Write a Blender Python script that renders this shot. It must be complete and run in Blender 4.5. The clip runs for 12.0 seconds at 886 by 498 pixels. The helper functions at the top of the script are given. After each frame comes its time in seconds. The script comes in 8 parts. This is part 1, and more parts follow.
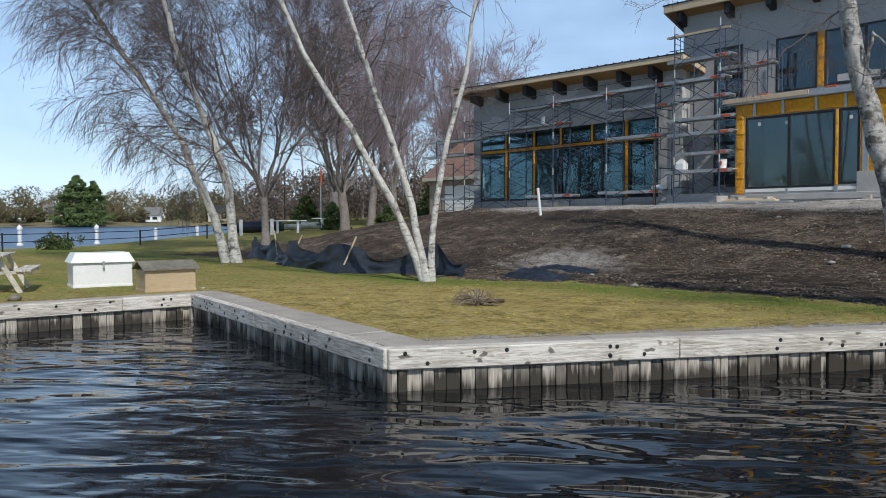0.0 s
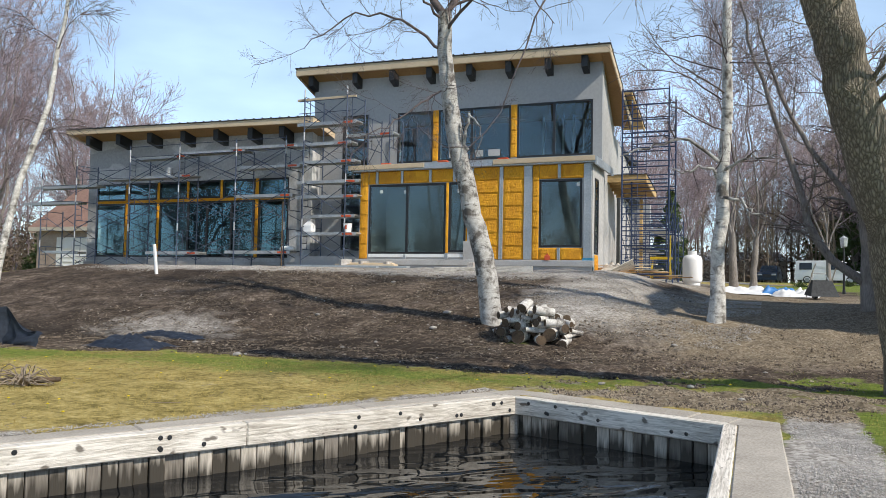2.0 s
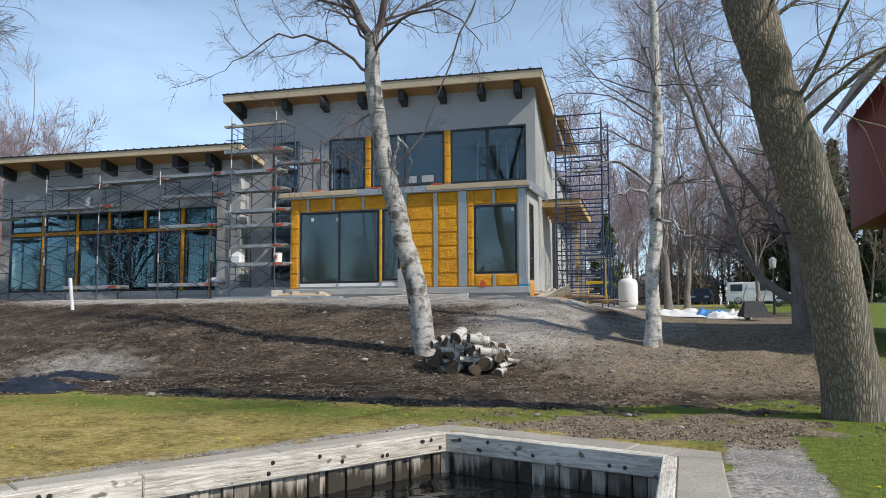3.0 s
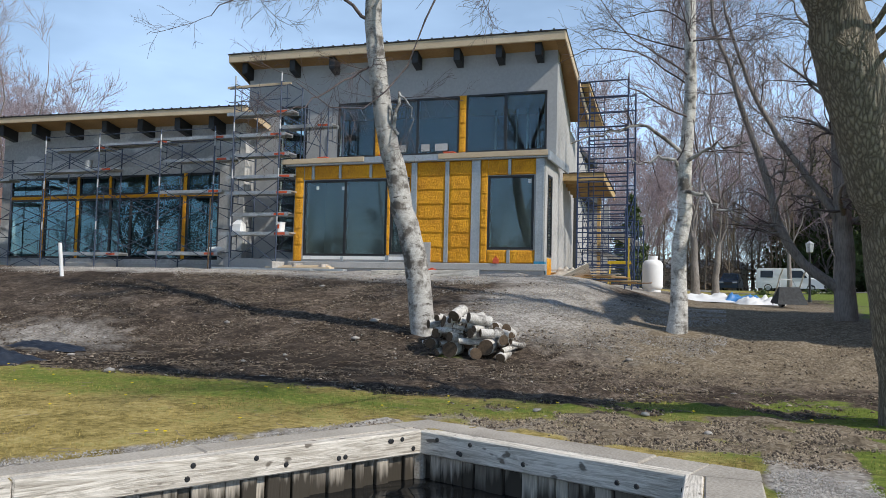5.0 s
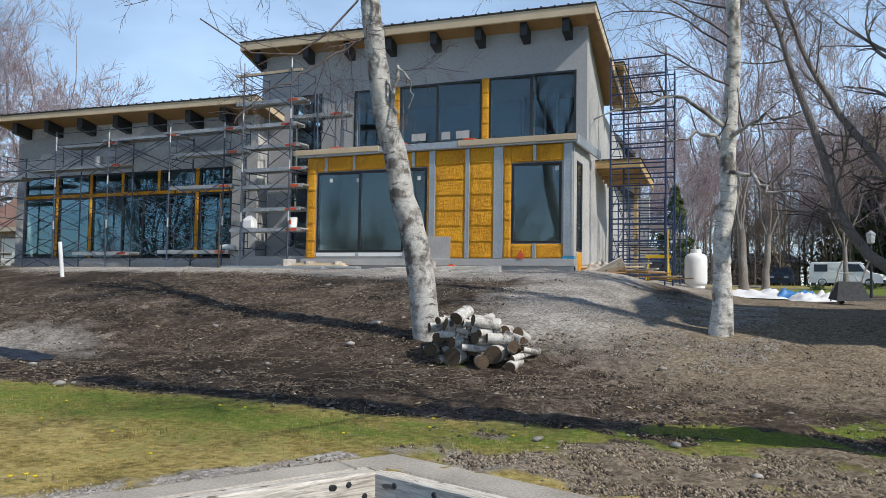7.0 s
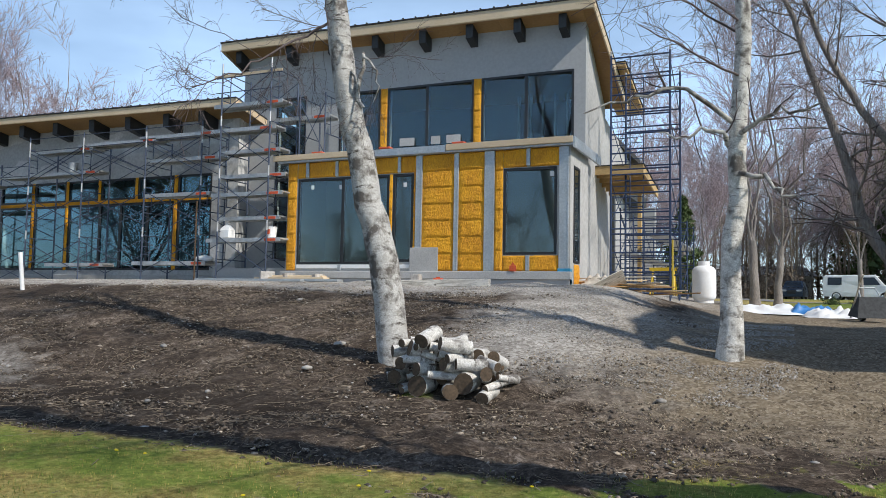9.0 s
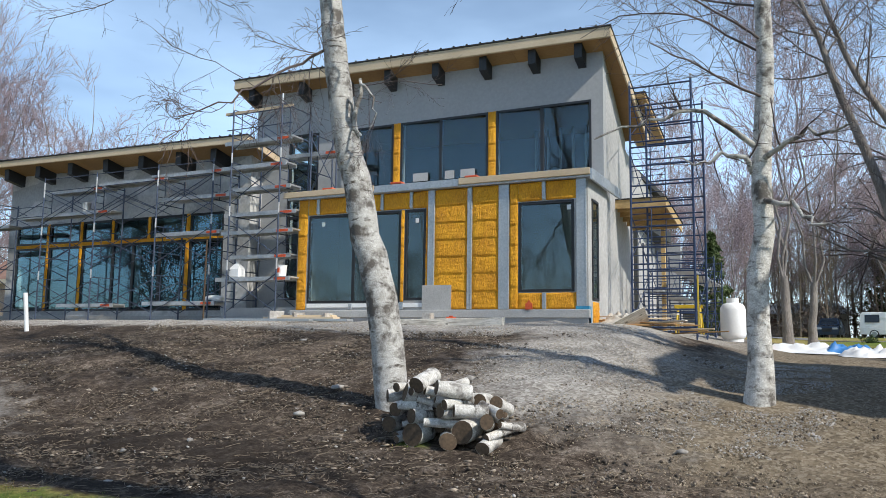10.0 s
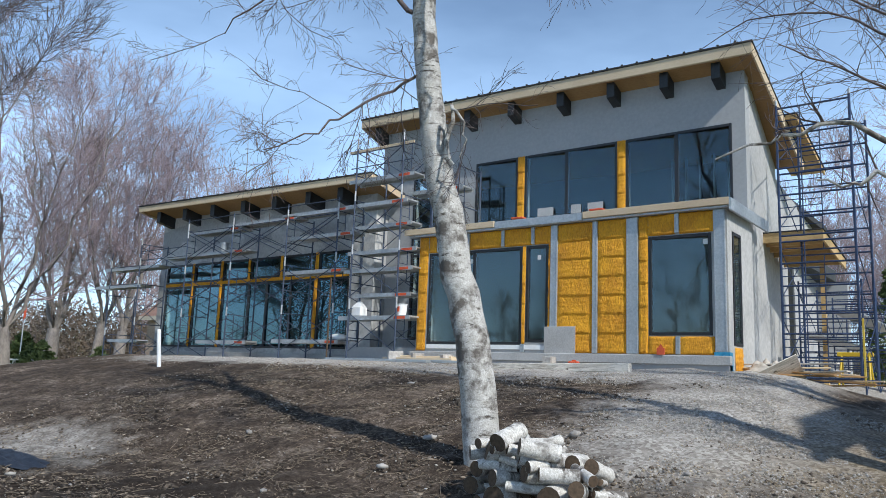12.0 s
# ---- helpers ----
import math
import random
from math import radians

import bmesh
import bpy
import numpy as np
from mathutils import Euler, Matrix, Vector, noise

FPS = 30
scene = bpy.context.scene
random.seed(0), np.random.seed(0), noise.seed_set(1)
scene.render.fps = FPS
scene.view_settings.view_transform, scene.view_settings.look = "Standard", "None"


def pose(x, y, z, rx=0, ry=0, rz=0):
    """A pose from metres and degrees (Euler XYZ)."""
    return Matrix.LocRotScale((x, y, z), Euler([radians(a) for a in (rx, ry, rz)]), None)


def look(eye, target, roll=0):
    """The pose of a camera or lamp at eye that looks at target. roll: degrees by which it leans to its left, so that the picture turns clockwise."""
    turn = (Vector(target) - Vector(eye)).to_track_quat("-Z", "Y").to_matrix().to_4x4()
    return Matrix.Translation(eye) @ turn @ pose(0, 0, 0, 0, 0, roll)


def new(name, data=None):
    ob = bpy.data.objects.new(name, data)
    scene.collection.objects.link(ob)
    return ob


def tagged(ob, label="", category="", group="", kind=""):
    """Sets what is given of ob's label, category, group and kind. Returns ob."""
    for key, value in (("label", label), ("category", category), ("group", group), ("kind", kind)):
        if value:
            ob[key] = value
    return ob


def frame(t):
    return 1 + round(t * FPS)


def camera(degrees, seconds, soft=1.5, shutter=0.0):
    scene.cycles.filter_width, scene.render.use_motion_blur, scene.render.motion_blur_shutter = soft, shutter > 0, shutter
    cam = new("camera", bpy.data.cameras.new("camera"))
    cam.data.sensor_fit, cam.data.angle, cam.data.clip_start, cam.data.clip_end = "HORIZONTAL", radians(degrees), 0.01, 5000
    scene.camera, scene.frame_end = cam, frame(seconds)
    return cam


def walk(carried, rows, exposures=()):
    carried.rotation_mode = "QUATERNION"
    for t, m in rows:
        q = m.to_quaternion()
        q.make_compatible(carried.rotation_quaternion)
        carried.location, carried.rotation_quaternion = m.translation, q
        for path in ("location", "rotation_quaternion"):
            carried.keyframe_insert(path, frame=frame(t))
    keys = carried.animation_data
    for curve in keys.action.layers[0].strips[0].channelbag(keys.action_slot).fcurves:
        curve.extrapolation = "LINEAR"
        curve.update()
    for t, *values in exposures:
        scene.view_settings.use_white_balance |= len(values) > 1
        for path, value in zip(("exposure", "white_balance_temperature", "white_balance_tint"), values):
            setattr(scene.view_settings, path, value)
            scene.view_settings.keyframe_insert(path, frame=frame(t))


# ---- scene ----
cam = camera(59.9, 12.0, soft=0.5)
PATH = [
    (0, (0.548, -0.454, 1.927), (-0.945, 0.875, 1.852), -0.2),
    (0.1, (0.617, -0.369, 1.924), (-0.83, 1.01, 1.845), 0.1),
    (0.2, (0.667, -0.281, 1.927), (-0.738, 1.14, 1.857), -0.5),
    (0.4, (0.696, -0.121, 1.934), (-0.608, 1.392, 1.839), 2.4),
    (0.5, (0.701, -0.053, 1.934), (-0.546, 1.506, 1.815), 2.6),
    (0.9, (0.725, 0.199, 1.905), (-0.369, 1.868, 1.766), -0.6),
    (1, (0.655, 0.292, 1.911), (-0.397, 1.984, 1.738), 0.7),
    (1.5, (0.568, 0.652, 1.982), (-0.292, 2.458, 1.955), 0.4),
    (2, (0.569, 0.972, 2.005), (-0.202, 2.815, 2.091), 1.1),
    (2.5, (0.549, 1.31, 2.0), (-0.241, 3.144, 2.112), 0.8),
    (3, (0.541, 1.574, 2.012), (-0.083, 3.467, 2.173), -0.2),
    (3.2, (0.535, 1.714, 1.971), (-0.062, 3.615, 2.143), 0.2),
    (4.8, (0.492, 3.082, 1.944), (-0.188, 4.959, 2.074), 1.3),
    (5, (0.449, 3.284, 1.96), (-0.238, 5.159, 2.066), 1.4),
    (5.5, (0.444, 3.707, 1.99), (-0.192, 5.599, 2.107), 0.9),
    (6, (0.439, 4.263, 1.957), (-0.344, 6.101, 2.029), 0.9),
    (6.5, (0.393, 4.673, 1.981), (-0.424, 6.496, 2.063), 1.1),
    (7, (0.434, 5.197, 1.982), (-0.358, 7.031, 2.08), 0.9),
    (7.5, (0.458, 5.589, 1.995), (-0.34, 7.422, 2.073), 1.4),
    (7.7, (0.452, 5.789, 2.014), (-0.343, 7.621, 2.125), 1.4),
    (9.3, (0.352, 7.07, 2.066), (-0.468, 8.889, 2.203), 0.9),
    (9.5, (0.356, 7.222, 2.069), (-0.463, 9.039, 2.222), 0.6),
    (10, (0.378, 7.711, 2.067), (-0.498, 9.494, 2.297), 0.8),
    (10.5, (0.427, 7.942, 2.105), (-0.511, 9.69, 2.357), 1.5),
    (11, (0.405, 8.387, 2.089), (-0.557, 10.119, 2.367), 1.8),
    (11.5, (0.403, 8.775, 2.128), (-0.674, 10.434, 2.423), 2.3),
    (12, (0.512, 8.973, 2.184), (-0.69, 10.539, 2.505), 2.2),
]
EXPOSURES = [(0, -0.5, 6400, 10), (0.5, -0.2, 6700, 10), (1.0, 0.13, 6650, 10), (2.0, 0.06, 6850, 10), (3.0, -0.18, 6700, 10), (7.5, -0.17, 6600, 10), (9.5, -0.01, 6550, 9), (11.0, 0.05, 6450, 8), (12, -0.02, 6150, 8)]
walk(cam, [(t, look(eye, target, roll)) for t, eye, target, roll in PATH], EXPOSURES)

# ---- world, sun, exposure ----
SUN_AZ, SUN_EL = radians(-18), radians(43)          # the sun stands over +x, turned towards -y
sun_dir = Vector((math.cos(SUN_AZ) * math.cos(SUN_EL), math.sin(SUN_AZ) * math.cos(SUN_EL), math.sin(SUN_EL)))
world = bpy.data.worlds.new("sky")
scene.world = world
world.use_nodes = True
wn = world.node_tree
sky = wn.nodes.new("ShaderNodeTexSky")
sky.sky_type, sky.sun_disc = "NISHITA", False
sky.sun_elevation, sky.sun_rotation = SUN_EL, radians(90) - SUN_AZ
sky.air_density, sky.dust_density, sky.ozone_density = 1.0, 0.15, 2.5
wtc = wn.nodes.new("ShaderNodeTexCoord")
wmap = wn.nodes.new("ShaderNodeMapping")
wmap.inputs["Scale"].default_value = (1.0, 1.0, 3.2)
wn.links.new(wtc.outputs["Generated"], wmap.inputs["Vector"])
wcl = wn.nodes.new("ShaderNodeTexNoise")
wcl.inputs["Scale"].default_value, wcl.inputs["Detail"].default_value, wcl.inputs["Roughness"].default_value = 2.3, 5.0, 0.5
wn.links.new(wmap.outputs[0], wcl.inputs["Vector"])
wra = wn.nodes.new("ShaderNodeMapRange")
wra.inputs["From Min"].default_value, wra.inputs["From Max"].default_value = 0.36, 0.72
wra.inputs["To Min"].default_value, wra.inputs["To Max"].default_value = 0.22, 0.75
wn.links.new(wcl.outputs["Fac"], wra.inputs["Value"])
wmix = wn.nodes.new("ShaderNodeMix")
wmix.data_type = "RGBA"
wse = wn.nodes.new("ShaderNodeSeparateXYZ")
wn.links.new(wtc.outputs["Generated"], wse.inputs[0])
wel = wn.nodes.new("ShaderNodeMapRange")
wel.inputs["From Min"].default_value, wel.inputs["From Max"].default_value = 0.14, 0.52
wel.inputs["To Min"].default_value, wel.inputs["To Max"].default_value = 1.0, 0.12
wn.links.new(wse.outputs["Z"], wel.inputs["Value"])
wfa = wn.nodes.new("ShaderNodeMath")
wfa.operation = "MULTIPLY"
wn.links.new(wra.outputs[0], wfa.inputs[0])
wn.links.new(wel.outputs[0], wfa.inputs[1])
wn.links.new(wfa.outputs[0], wmix.inputs[0])
wn.links.new(sky.outputs[0], wmix.inputs[6])
wmix.inputs[7].default_value = (8.6, 12.0, 16.6, 1)      # thin bright cloud veil
wn.links.new(wmix.outputs[2], wn.nodes["Background"].inputs[0])
wn.nodes["Background"].inputs[1].default_value = 0.13
sun_data = bpy.data.lights.new("sun", "SUN")
sun_data.energy, sun_data.angle, sun_data.color = 4.2, radians(0.7), (1.0, 0.95, 0.87)
sun = new("sun", sun_data)
sun.matrix_world = look(sun_dir * 100, (0, 0, 0))


# ---- materials ----


def nodes_of(name):
    m = bpy.data.materials.new(name)
    m.use_nodes = True
    return m, m.node_tree, m.node_tree.nodes["Principled BSDF"]


def wire(nt, a, b):
    nt.links.new(a, b)


def noise_node(nt, vec, scale, detail=4.0, rough=0.55):
    n = nt.nodes.new("ShaderNodeTexNoise")
    n.inputs["Scale"].default_value, n.inputs["Detail"].default_value, n.inputs["Roughness"].default_value = scale, detail, rough
    wire(nt, vec, n.inputs["Vector"])
    return n.outputs["Fac"]


def ramp(nt, fac, stops):
    r = nt.nodes.new("ShaderNodeValToRGB")
    els = r.color_ramp.elements
    while len(els) < len(stops):
        els.new(0.5)
    for e, (p, c) in zip(els, stops):
        e.position = p
        e.color = (*c, 1) if len(c) == 3 else c
    wire(nt, fac, r.inputs[0])
    return r.outputs[0]


def mix(nt, fac, a, b, kind="MIX"):
    m = nt.nodes.new("ShaderNodeMix")
    m.data_type, m.blend_type = "RGBA", kind
    for sock, v in ((m.inputs[0], fac), (m.inputs[6], a), (m.inputs[7], b)):
        if isinstance(v, (int, float)):
            sock.default_value = v
        elif isinstance(v, tuple):
            sock.default_value = (*v, 1)
        else:
            wire(nt, v, sock)
    return m.outputs[2]


def maths(nt, op, a, b=0.0, c=0.0):
    m = nt.nodes.new("ShaderNodeMath")
    m.operation = op
    for sock, v in zip(m.inputs, (a, b, c)):
        if isinstance(v, (int, float)):
            sock.default_value = v
        else:
            wire(nt, v, sock)
    return m.outputs[0]


def place(nt, scale=(1, 1, 1), obj=True):
    if obj:
        v = nt.nodes.new("ShaderNodeTexCoord").outputs["Object"]
    else:
        v = nt.nodes.new("ShaderNodeNewGeometry").outputs["Position"]
    m = nt.nodes.new("ShaderNodeMapping")
    m.inputs["Scale"].default_value = scale
    wire(nt, v, m.inputs["Vector"])
    return m.outputs[0]


def bumped(nt, bsdf, height, strength=0.3, dist=0.01):
    b = nt.nodes.new("ShaderNodeBump")
    b.inputs["Strength"].default_value, b.inputs["Distance"].default_value = strength, dist
    wire(nt, height, b.inputs["Height"])
    wire(nt, b.outputs[0], bsdf.inputs["Normal"])


def surf(name, dark, light, grain=30.0, blot=2.0, rough=0.7, metal=0.0, bump=0.2, stretch=(1, 1, 1), vary=0.0, obj=True, dist=0.01):
    """Colour between two tones by a fine grain and a coarse blotching, with matching relief and gloss."""
    m, nt, b = nodes_of(name)
    v = place(nt, stretch, obj)
    g, o = noise_node(nt, v, grain, 5), noise_node(nt, place(nt, (1, 1, 1), obj), blot, 4)
    fac = maths(nt, "ADD", maths(nt, "MULTIPLY", g, 0.55), maths(nt, "MULTIPLY", o, 0.45))
    col = ramp(nt, fac, [(0.33, dark), (0.67, light)])
    if vary:
        r = nt.nodes.new("ShaderNodeObjectInfo").outputs["Random"]
        isl = nt.nodes.new("ShaderNodeNewGeometry").outputs["Random Per Island"]
        k = maths(nt, "MULTIPLY_ADD", maths(nt, "FRACT", maths(nt, "ADD", r, isl)), vary, 1 - vary * 0.6)
        hsv = nt.nodes.new("ShaderNodeHueSaturation")
        wire(nt, k, hsv.inputs["Value"])
        wire(nt, col, hsv.inputs["Color"])
        col = hsv.outputs[0]
    wire(nt, col, b.inputs["Base Color"])
    wire(nt, maths(nt, "MULTIPLY_ADD", o, 0.3, rough - 0.15), b.inputs["Roughness"])
    b.inputs["Metallic"].default_value = metal
    if bump:
        bumped(nt, b, g, bump, dist)
    return m


def ground_material():
    m, nt, b = nodes_of("ground")
    v = place(nt, obj=False)
    big, mid, fine = noise_node(nt, v, 0.35, 5, 0.6), noise_node(nt, v, 2.3, 6, 0.65), noise_node(nt, v, 38, 5, 0.7)
    pebbles = nt.nodes.new("ShaderNodeTexVoronoi")
    pebbles.inputs["Scale"].default_value = 26
    wire(nt, v, pebbles.inputs["Vector"])
    crumb = noise_node(nt, v, 10, 6, 0.75)
    dirt = ramp(nt, maths(nt, "ADD", maths(nt, "MULTIPLY", mid, 0.35), maths(nt, "ADD", maths(nt, "MULTIPLY", crumb, 0.4), maths(nt, "MULTIPLY", fine, 0.25))),
                [(0.40, (0.016, 0.012, 0.009)), (0.47, (0.058, 0.043, 0.032)), (0.53, (0.135, 0.103, 0.079)), (0.61, (0.38, 0.315, 0.26))])
    fibre = noise_node(nt, place(nt, (9, 30, 9), False), 1.0, 5, 0.75)
    dirt = mix(nt, ramp(nt, fibre, [(0.54, (0, 0, 0)), (0.70, (0.75, 0.75, 0.75))]), dirt, (0.30, 0.245, 0.185))
    dirt = mix(nt, ramp(nt, noise_node(nt, v, 0.55, 4, 0.6), [(0.42, (0, 0, 0)), (0.62, (0.6, 0.6, 0.6))]), dirt, (0.035, 0.026, 0.02))
    pcol = ramp(nt, pebbles.outputs["Color"], [(0.1, (0.22, 0.20, 0.18)), (0.5, (0.46, 0.43, 0.39)), (0.9, (0.72, 0.69, 0.64))])
    stone = mix(nt, maths(nt, "MULTIPLY", crumb, 0.6), pcol, (0.24, 0.21, 0.175))
    xyz = nt.nodes.new("ShaderNodeSeparateXYZ")
    wire(nt, v, xyz.inputs[0])
    east = nt.nodes.new("ShaderNodeMapRange")
    east.inputs["From Min"].default_value, east.inputs["From Max"].default_value = -2.9, -0.8
    wire(nt, maths(nt, "MULTIPLY_ADD", maths(nt, "SUBTRACT", mid, 0.5), 3.0, xyz.outputs["X"]), east.inputs["Value"])
    sandy = ramp(nt, maths(nt, "ADD", maths(nt, "MULTIPLY", mid, 0.3), maths(nt, "ADD", maths(nt, "MULTIPLY", crumb, 0.4), maths(nt, "MULTIPLY", fine, 0.3))),
                 [(0.38, (0.04, 0.030, 0.020)), (0.45, (0.13, 0.098, 0.064)), (0.54, (0.245, 0.192, 0.128)), (0.66, (0.43, 0.36, 0.265))])
    rubble = ramp(nt, pebbles.outputs["Color"], [(0.1, (0.075, 0.06, 0.043)), (0.5, (0.225, 0.18, 0.126)), (0.9, (0.46, 0.40, 0.31))])
    north = nt.nodes.new("ShaderNodeMapRange")            # the lane by the slip keeps its pale grey gravel
    north.inputs["From Min"].default_value, north.inputs["From Max"].default_value = 10.0, 10.9
    wire(nt, xyz.outputs["Y"], north.inputs["Value"])
    stone = mix(nt, maths(nt, "MULTIPLY", east.outputs[0], north.outputs[0]), stone, mix(nt, 0.5, sandy, rubble))
    tufts = noise_node(nt, v, 11, 8, 0.8)
    grass = ramp(nt, maths(nt, "ADD", maths(nt, "MULTIPLY", mid, 0.4), maths(nt, "MULTIPLY", tufts, 0.6)),
                 [(0.36, (0.085, 0.068, 0.02)), (0.46, (0.26, 0.205, 0.065)), (0.54, (0.46, 0.36, 0.135)), (0.66, (0.66, 0.53, 0.26))])
    green = ramp(nt, tufts, [(0.3, (0.065, 0.095, 0.016)), (0.55, (0.175, 0.225, 0.042)), (0.72, (0.34, 0.36, 0.10))])

    def mask(attr, soft=0.12, rag=1.2):
        a = nt.nodes.new("ShaderNodeAttribute")
        a.attribute_name = attr
        n = maths(nt, "ADD", maths(nt, "MULTIPLY", big, 0.35), maths(nt, "MULTIPLY", mid, 0.65))
        k = maths(nt, "SUBTRACT", maths(nt, "MULTIPLY_ADD", maths(nt, "SUBTRACT", n, 0.5), rag, a.outputs["Fac"]), 0.5 - soft)
        r = nt.nodes.new("ShaderNodeMapRange")
        r.inputs["From Max"].default_value = 2 * soft
        wire(nt, k, r.inputs["Value"])
        return r.outputs[0]

    # Soft tree shade on the mound is put into the soil colour.
    darkened = mix(nt, 0.62, dirt, (0.018, 0.014, 0.011))
    dirt = mix(nt, mask("soil_shade", 0.4, 1.6), dirt, darkened)
    col = mix(nt, mask("stone", 0.22), dirt, stone)
    lawn = mix(nt, mask("green", 0.3, 3.2), grass, green)
    g = mask("grass", 0.16, 2.0)
    col = mix(nt, g, col, lawn)
    wire(nt, col, b.inputs["Base Color"])
    b.inputs["Roughness"].default_value = 0.95
    b.inputs["Specular IOR Level"].default_value = 0.15
    h = maths(nt, "ADD", maths(nt, "MULTIPLY", fine, 0.4), maths(nt, "ADD", maths(nt, "MULTIPLY", crumb, 0.7), maths(nt, "MULTIPLY", mid, 0.9)))
    bumped(nt, b, h, 0.8, 0.05)
    return m


def water_material():
    m, nt, b = nodes_of("water")
    v = place(nt, obj=False)
    turn = nt.nodes.new("ShaderNodeMapping")              # crests run across the slip
    turn.inputs["Rotation"].default_value = (0, 0, radians(-40))
    wire(nt, v, turn.inputs["Vector"])

    def ripple(along, across, detail, dist):
        mp = nt.nodes.new("ShaderNodeMapping")
        mp.inputs["Scale"].default_value = (along, across, 1)
        wire(nt, turn.outputs[0], mp.inputs["Vector"])
        n = nt.nodes.new("ShaderNodeTexNoise")
        n.inputs["Scale"].default_value, n.inputs["Detail"].default_value, n.inputs["Roughness"].default_value, n.inputs["Distortion"].default_value = 1.0, detail, 0.4, dist
        wire(nt, mp.outputs[0], n.inputs["Vector"])
        return n.outputs["Fac"]

    swell, chop, calm = ripple(0.85, 1.9, 1.0, 0.6), ripple(2.2, 5.2, 1.5, 0.3), noise_node(nt, v, 0.35, 2, 0.5)
    h = maths(nt, "ADD", swell, maths(nt, "MULTIPLY", chop, maths(nt, "MULTIPLY", calm, 0.42)))
    xyz = nt.nodes.new("ShaderNodeSeparateXYZ")
    wire(nt, v, xyz.inputs[0])
    windy = nt.nodes.new("ShaderNodeMapRange")         # open lake, ruffled by the wind
    windy.inputs["From Min"].default_value, windy.inputs["From Max"].default_value = -34, -60
    windy.inputs["To Min"].default_value, windy.inputs["To Max"].default_value = 0.02, 0.32
    wire(nt, xyz.outputs["X"], windy.inputs["Value"])
    flat = nt.nodes.new("ShaderNodeMapRange")
    flat.inputs["From Min"].default_value, flat.inputs["From Max"].default_value = -30, -60
    flat.inputs["To Min"].default_value, flat.inputs["To Max"].default_value = 1.0, 0.7
    wire(nt, xyz.outputs["X"], flat.inputs["Value"])
    h = maths(nt, "MULTIPLY", h, flat.outputs[0])
    open_lake = nt.nodes.new("ShaderNodeMapRange")     # sky reflection, put into the far water's base colour as blue
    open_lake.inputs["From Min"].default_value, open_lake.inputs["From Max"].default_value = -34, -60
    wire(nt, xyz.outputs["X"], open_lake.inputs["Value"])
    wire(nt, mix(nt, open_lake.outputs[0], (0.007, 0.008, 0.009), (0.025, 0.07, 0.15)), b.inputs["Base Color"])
    wire(nt, windy.outputs[0], b.inputs["Roughness"])
    b.inputs["IOR"].default_value = 1.33
    bumped(nt, b, h, 0.9, 0.08)
    return m


def bark_birch(name="birch_bark", scar=0.53, pale=1.0):
    m, nt, b = nodes_of(name)
    v = place(nt, (1, 1, 1))
    bands = noise_node(nt, place(nt, (3.2, 3.2, 13)), 1.0, 6, 0.75)
    patch = noise_node(nt, v, 3.5, 5, 0.65)
    fine = noise_node(nt, v, 60, 3)
    white = ramp(nt, maths(nt, "ADD", maths(nt, "MULTIPLY", fine, 0.5), maths(nt, "MULTIPLY", noise_node(nt, v, 9, 5, 0.7), 0.5)),
                 [(0.34, (0.36, 0.335, 0.295)), (0.49, (0.63 * pale, 0.605 * pale, 0.56 * pale)), (0.62, (0.90 * pale, 0.88 * pale, 0.84 * pale))])
    flecks = noise_node(nt, place(nt, (11, 11, 34)), 1.0, 4, 0.65)
    dark = maths(nt, "MAXIMUM", ramp(nt, bands, [(0.56, (0, 0, 0)), (0.66, (1, 1, 1))]), ramp(nt, patch, [(scar, (0, 0, 0)), (scar + 0.13, (0.9, 0.9, 0.9))]))
    dark = maths(nt, "MAXIMUM", dark, ramp(nt, flecks, [(0.59, (0, 0, 0)), (0.70, (0.8, 0.8, 0.8))]))
    wire(nt, mix(nt, dark, white, (0.075, 0.06, 0.048)), b.inputs["Base Color"])
    b.inputs["Roughness"].default_value = 0.8
    bumped(nt, b, maths(nt, "SUBTRACT", fine, dark), 0.5, 0.012)
    return m


def bark_rough():
    m, nt, b = nodes_of("willow_bark")
    v = place(nt, (17, 17, 1.3))
    vo = nt.nodes.new("ShaderNodeTexVoronoi")
    vo.feature = "DISTANCE_TO_EDGE"
    vo.inputs["Scale"].default_value = 1.6
    wob = maths(nt, "MULTIPLY", noise_node(nt, place(nt, (4, 4, 2.5)), 1.0, 5, 0.65), 1.6)
    off = nt.nodes.new("ShaderNodeVectorMath")
    off.operation = "ADD"
    wire(nt, v, off.inputs[0])
    wire(nt, wob, off.inputs[1])
    wire(nt, off.outputs[0], vo.inputs["Vector"])
    fine = noise_node(nt, place(nt), 45, 4)
    e = vo.outputs["Distance"]
    col = ramp(nt, maths(nt, "ADD", maths(nt, "MULTIPLY", e, 1.6), maths(nt, "MULTIPLY", fine, 0.35)),
               [(0.08, (0.07, 0.058, 0.045)), (0.35, (0.19, 0.162, 0.126)), (0.8, (0.36, 0.315, 0.25))])
    wire(nt, col, b.inputs["Base Color"])
    b.inputs["Roughness"].default_value = 0.92
    bumped(nt, b, maths(nt, "ADD", e, maths(nt, "MULTIPLY", fine, 0.15)), 0.9, 0.04)
    return m


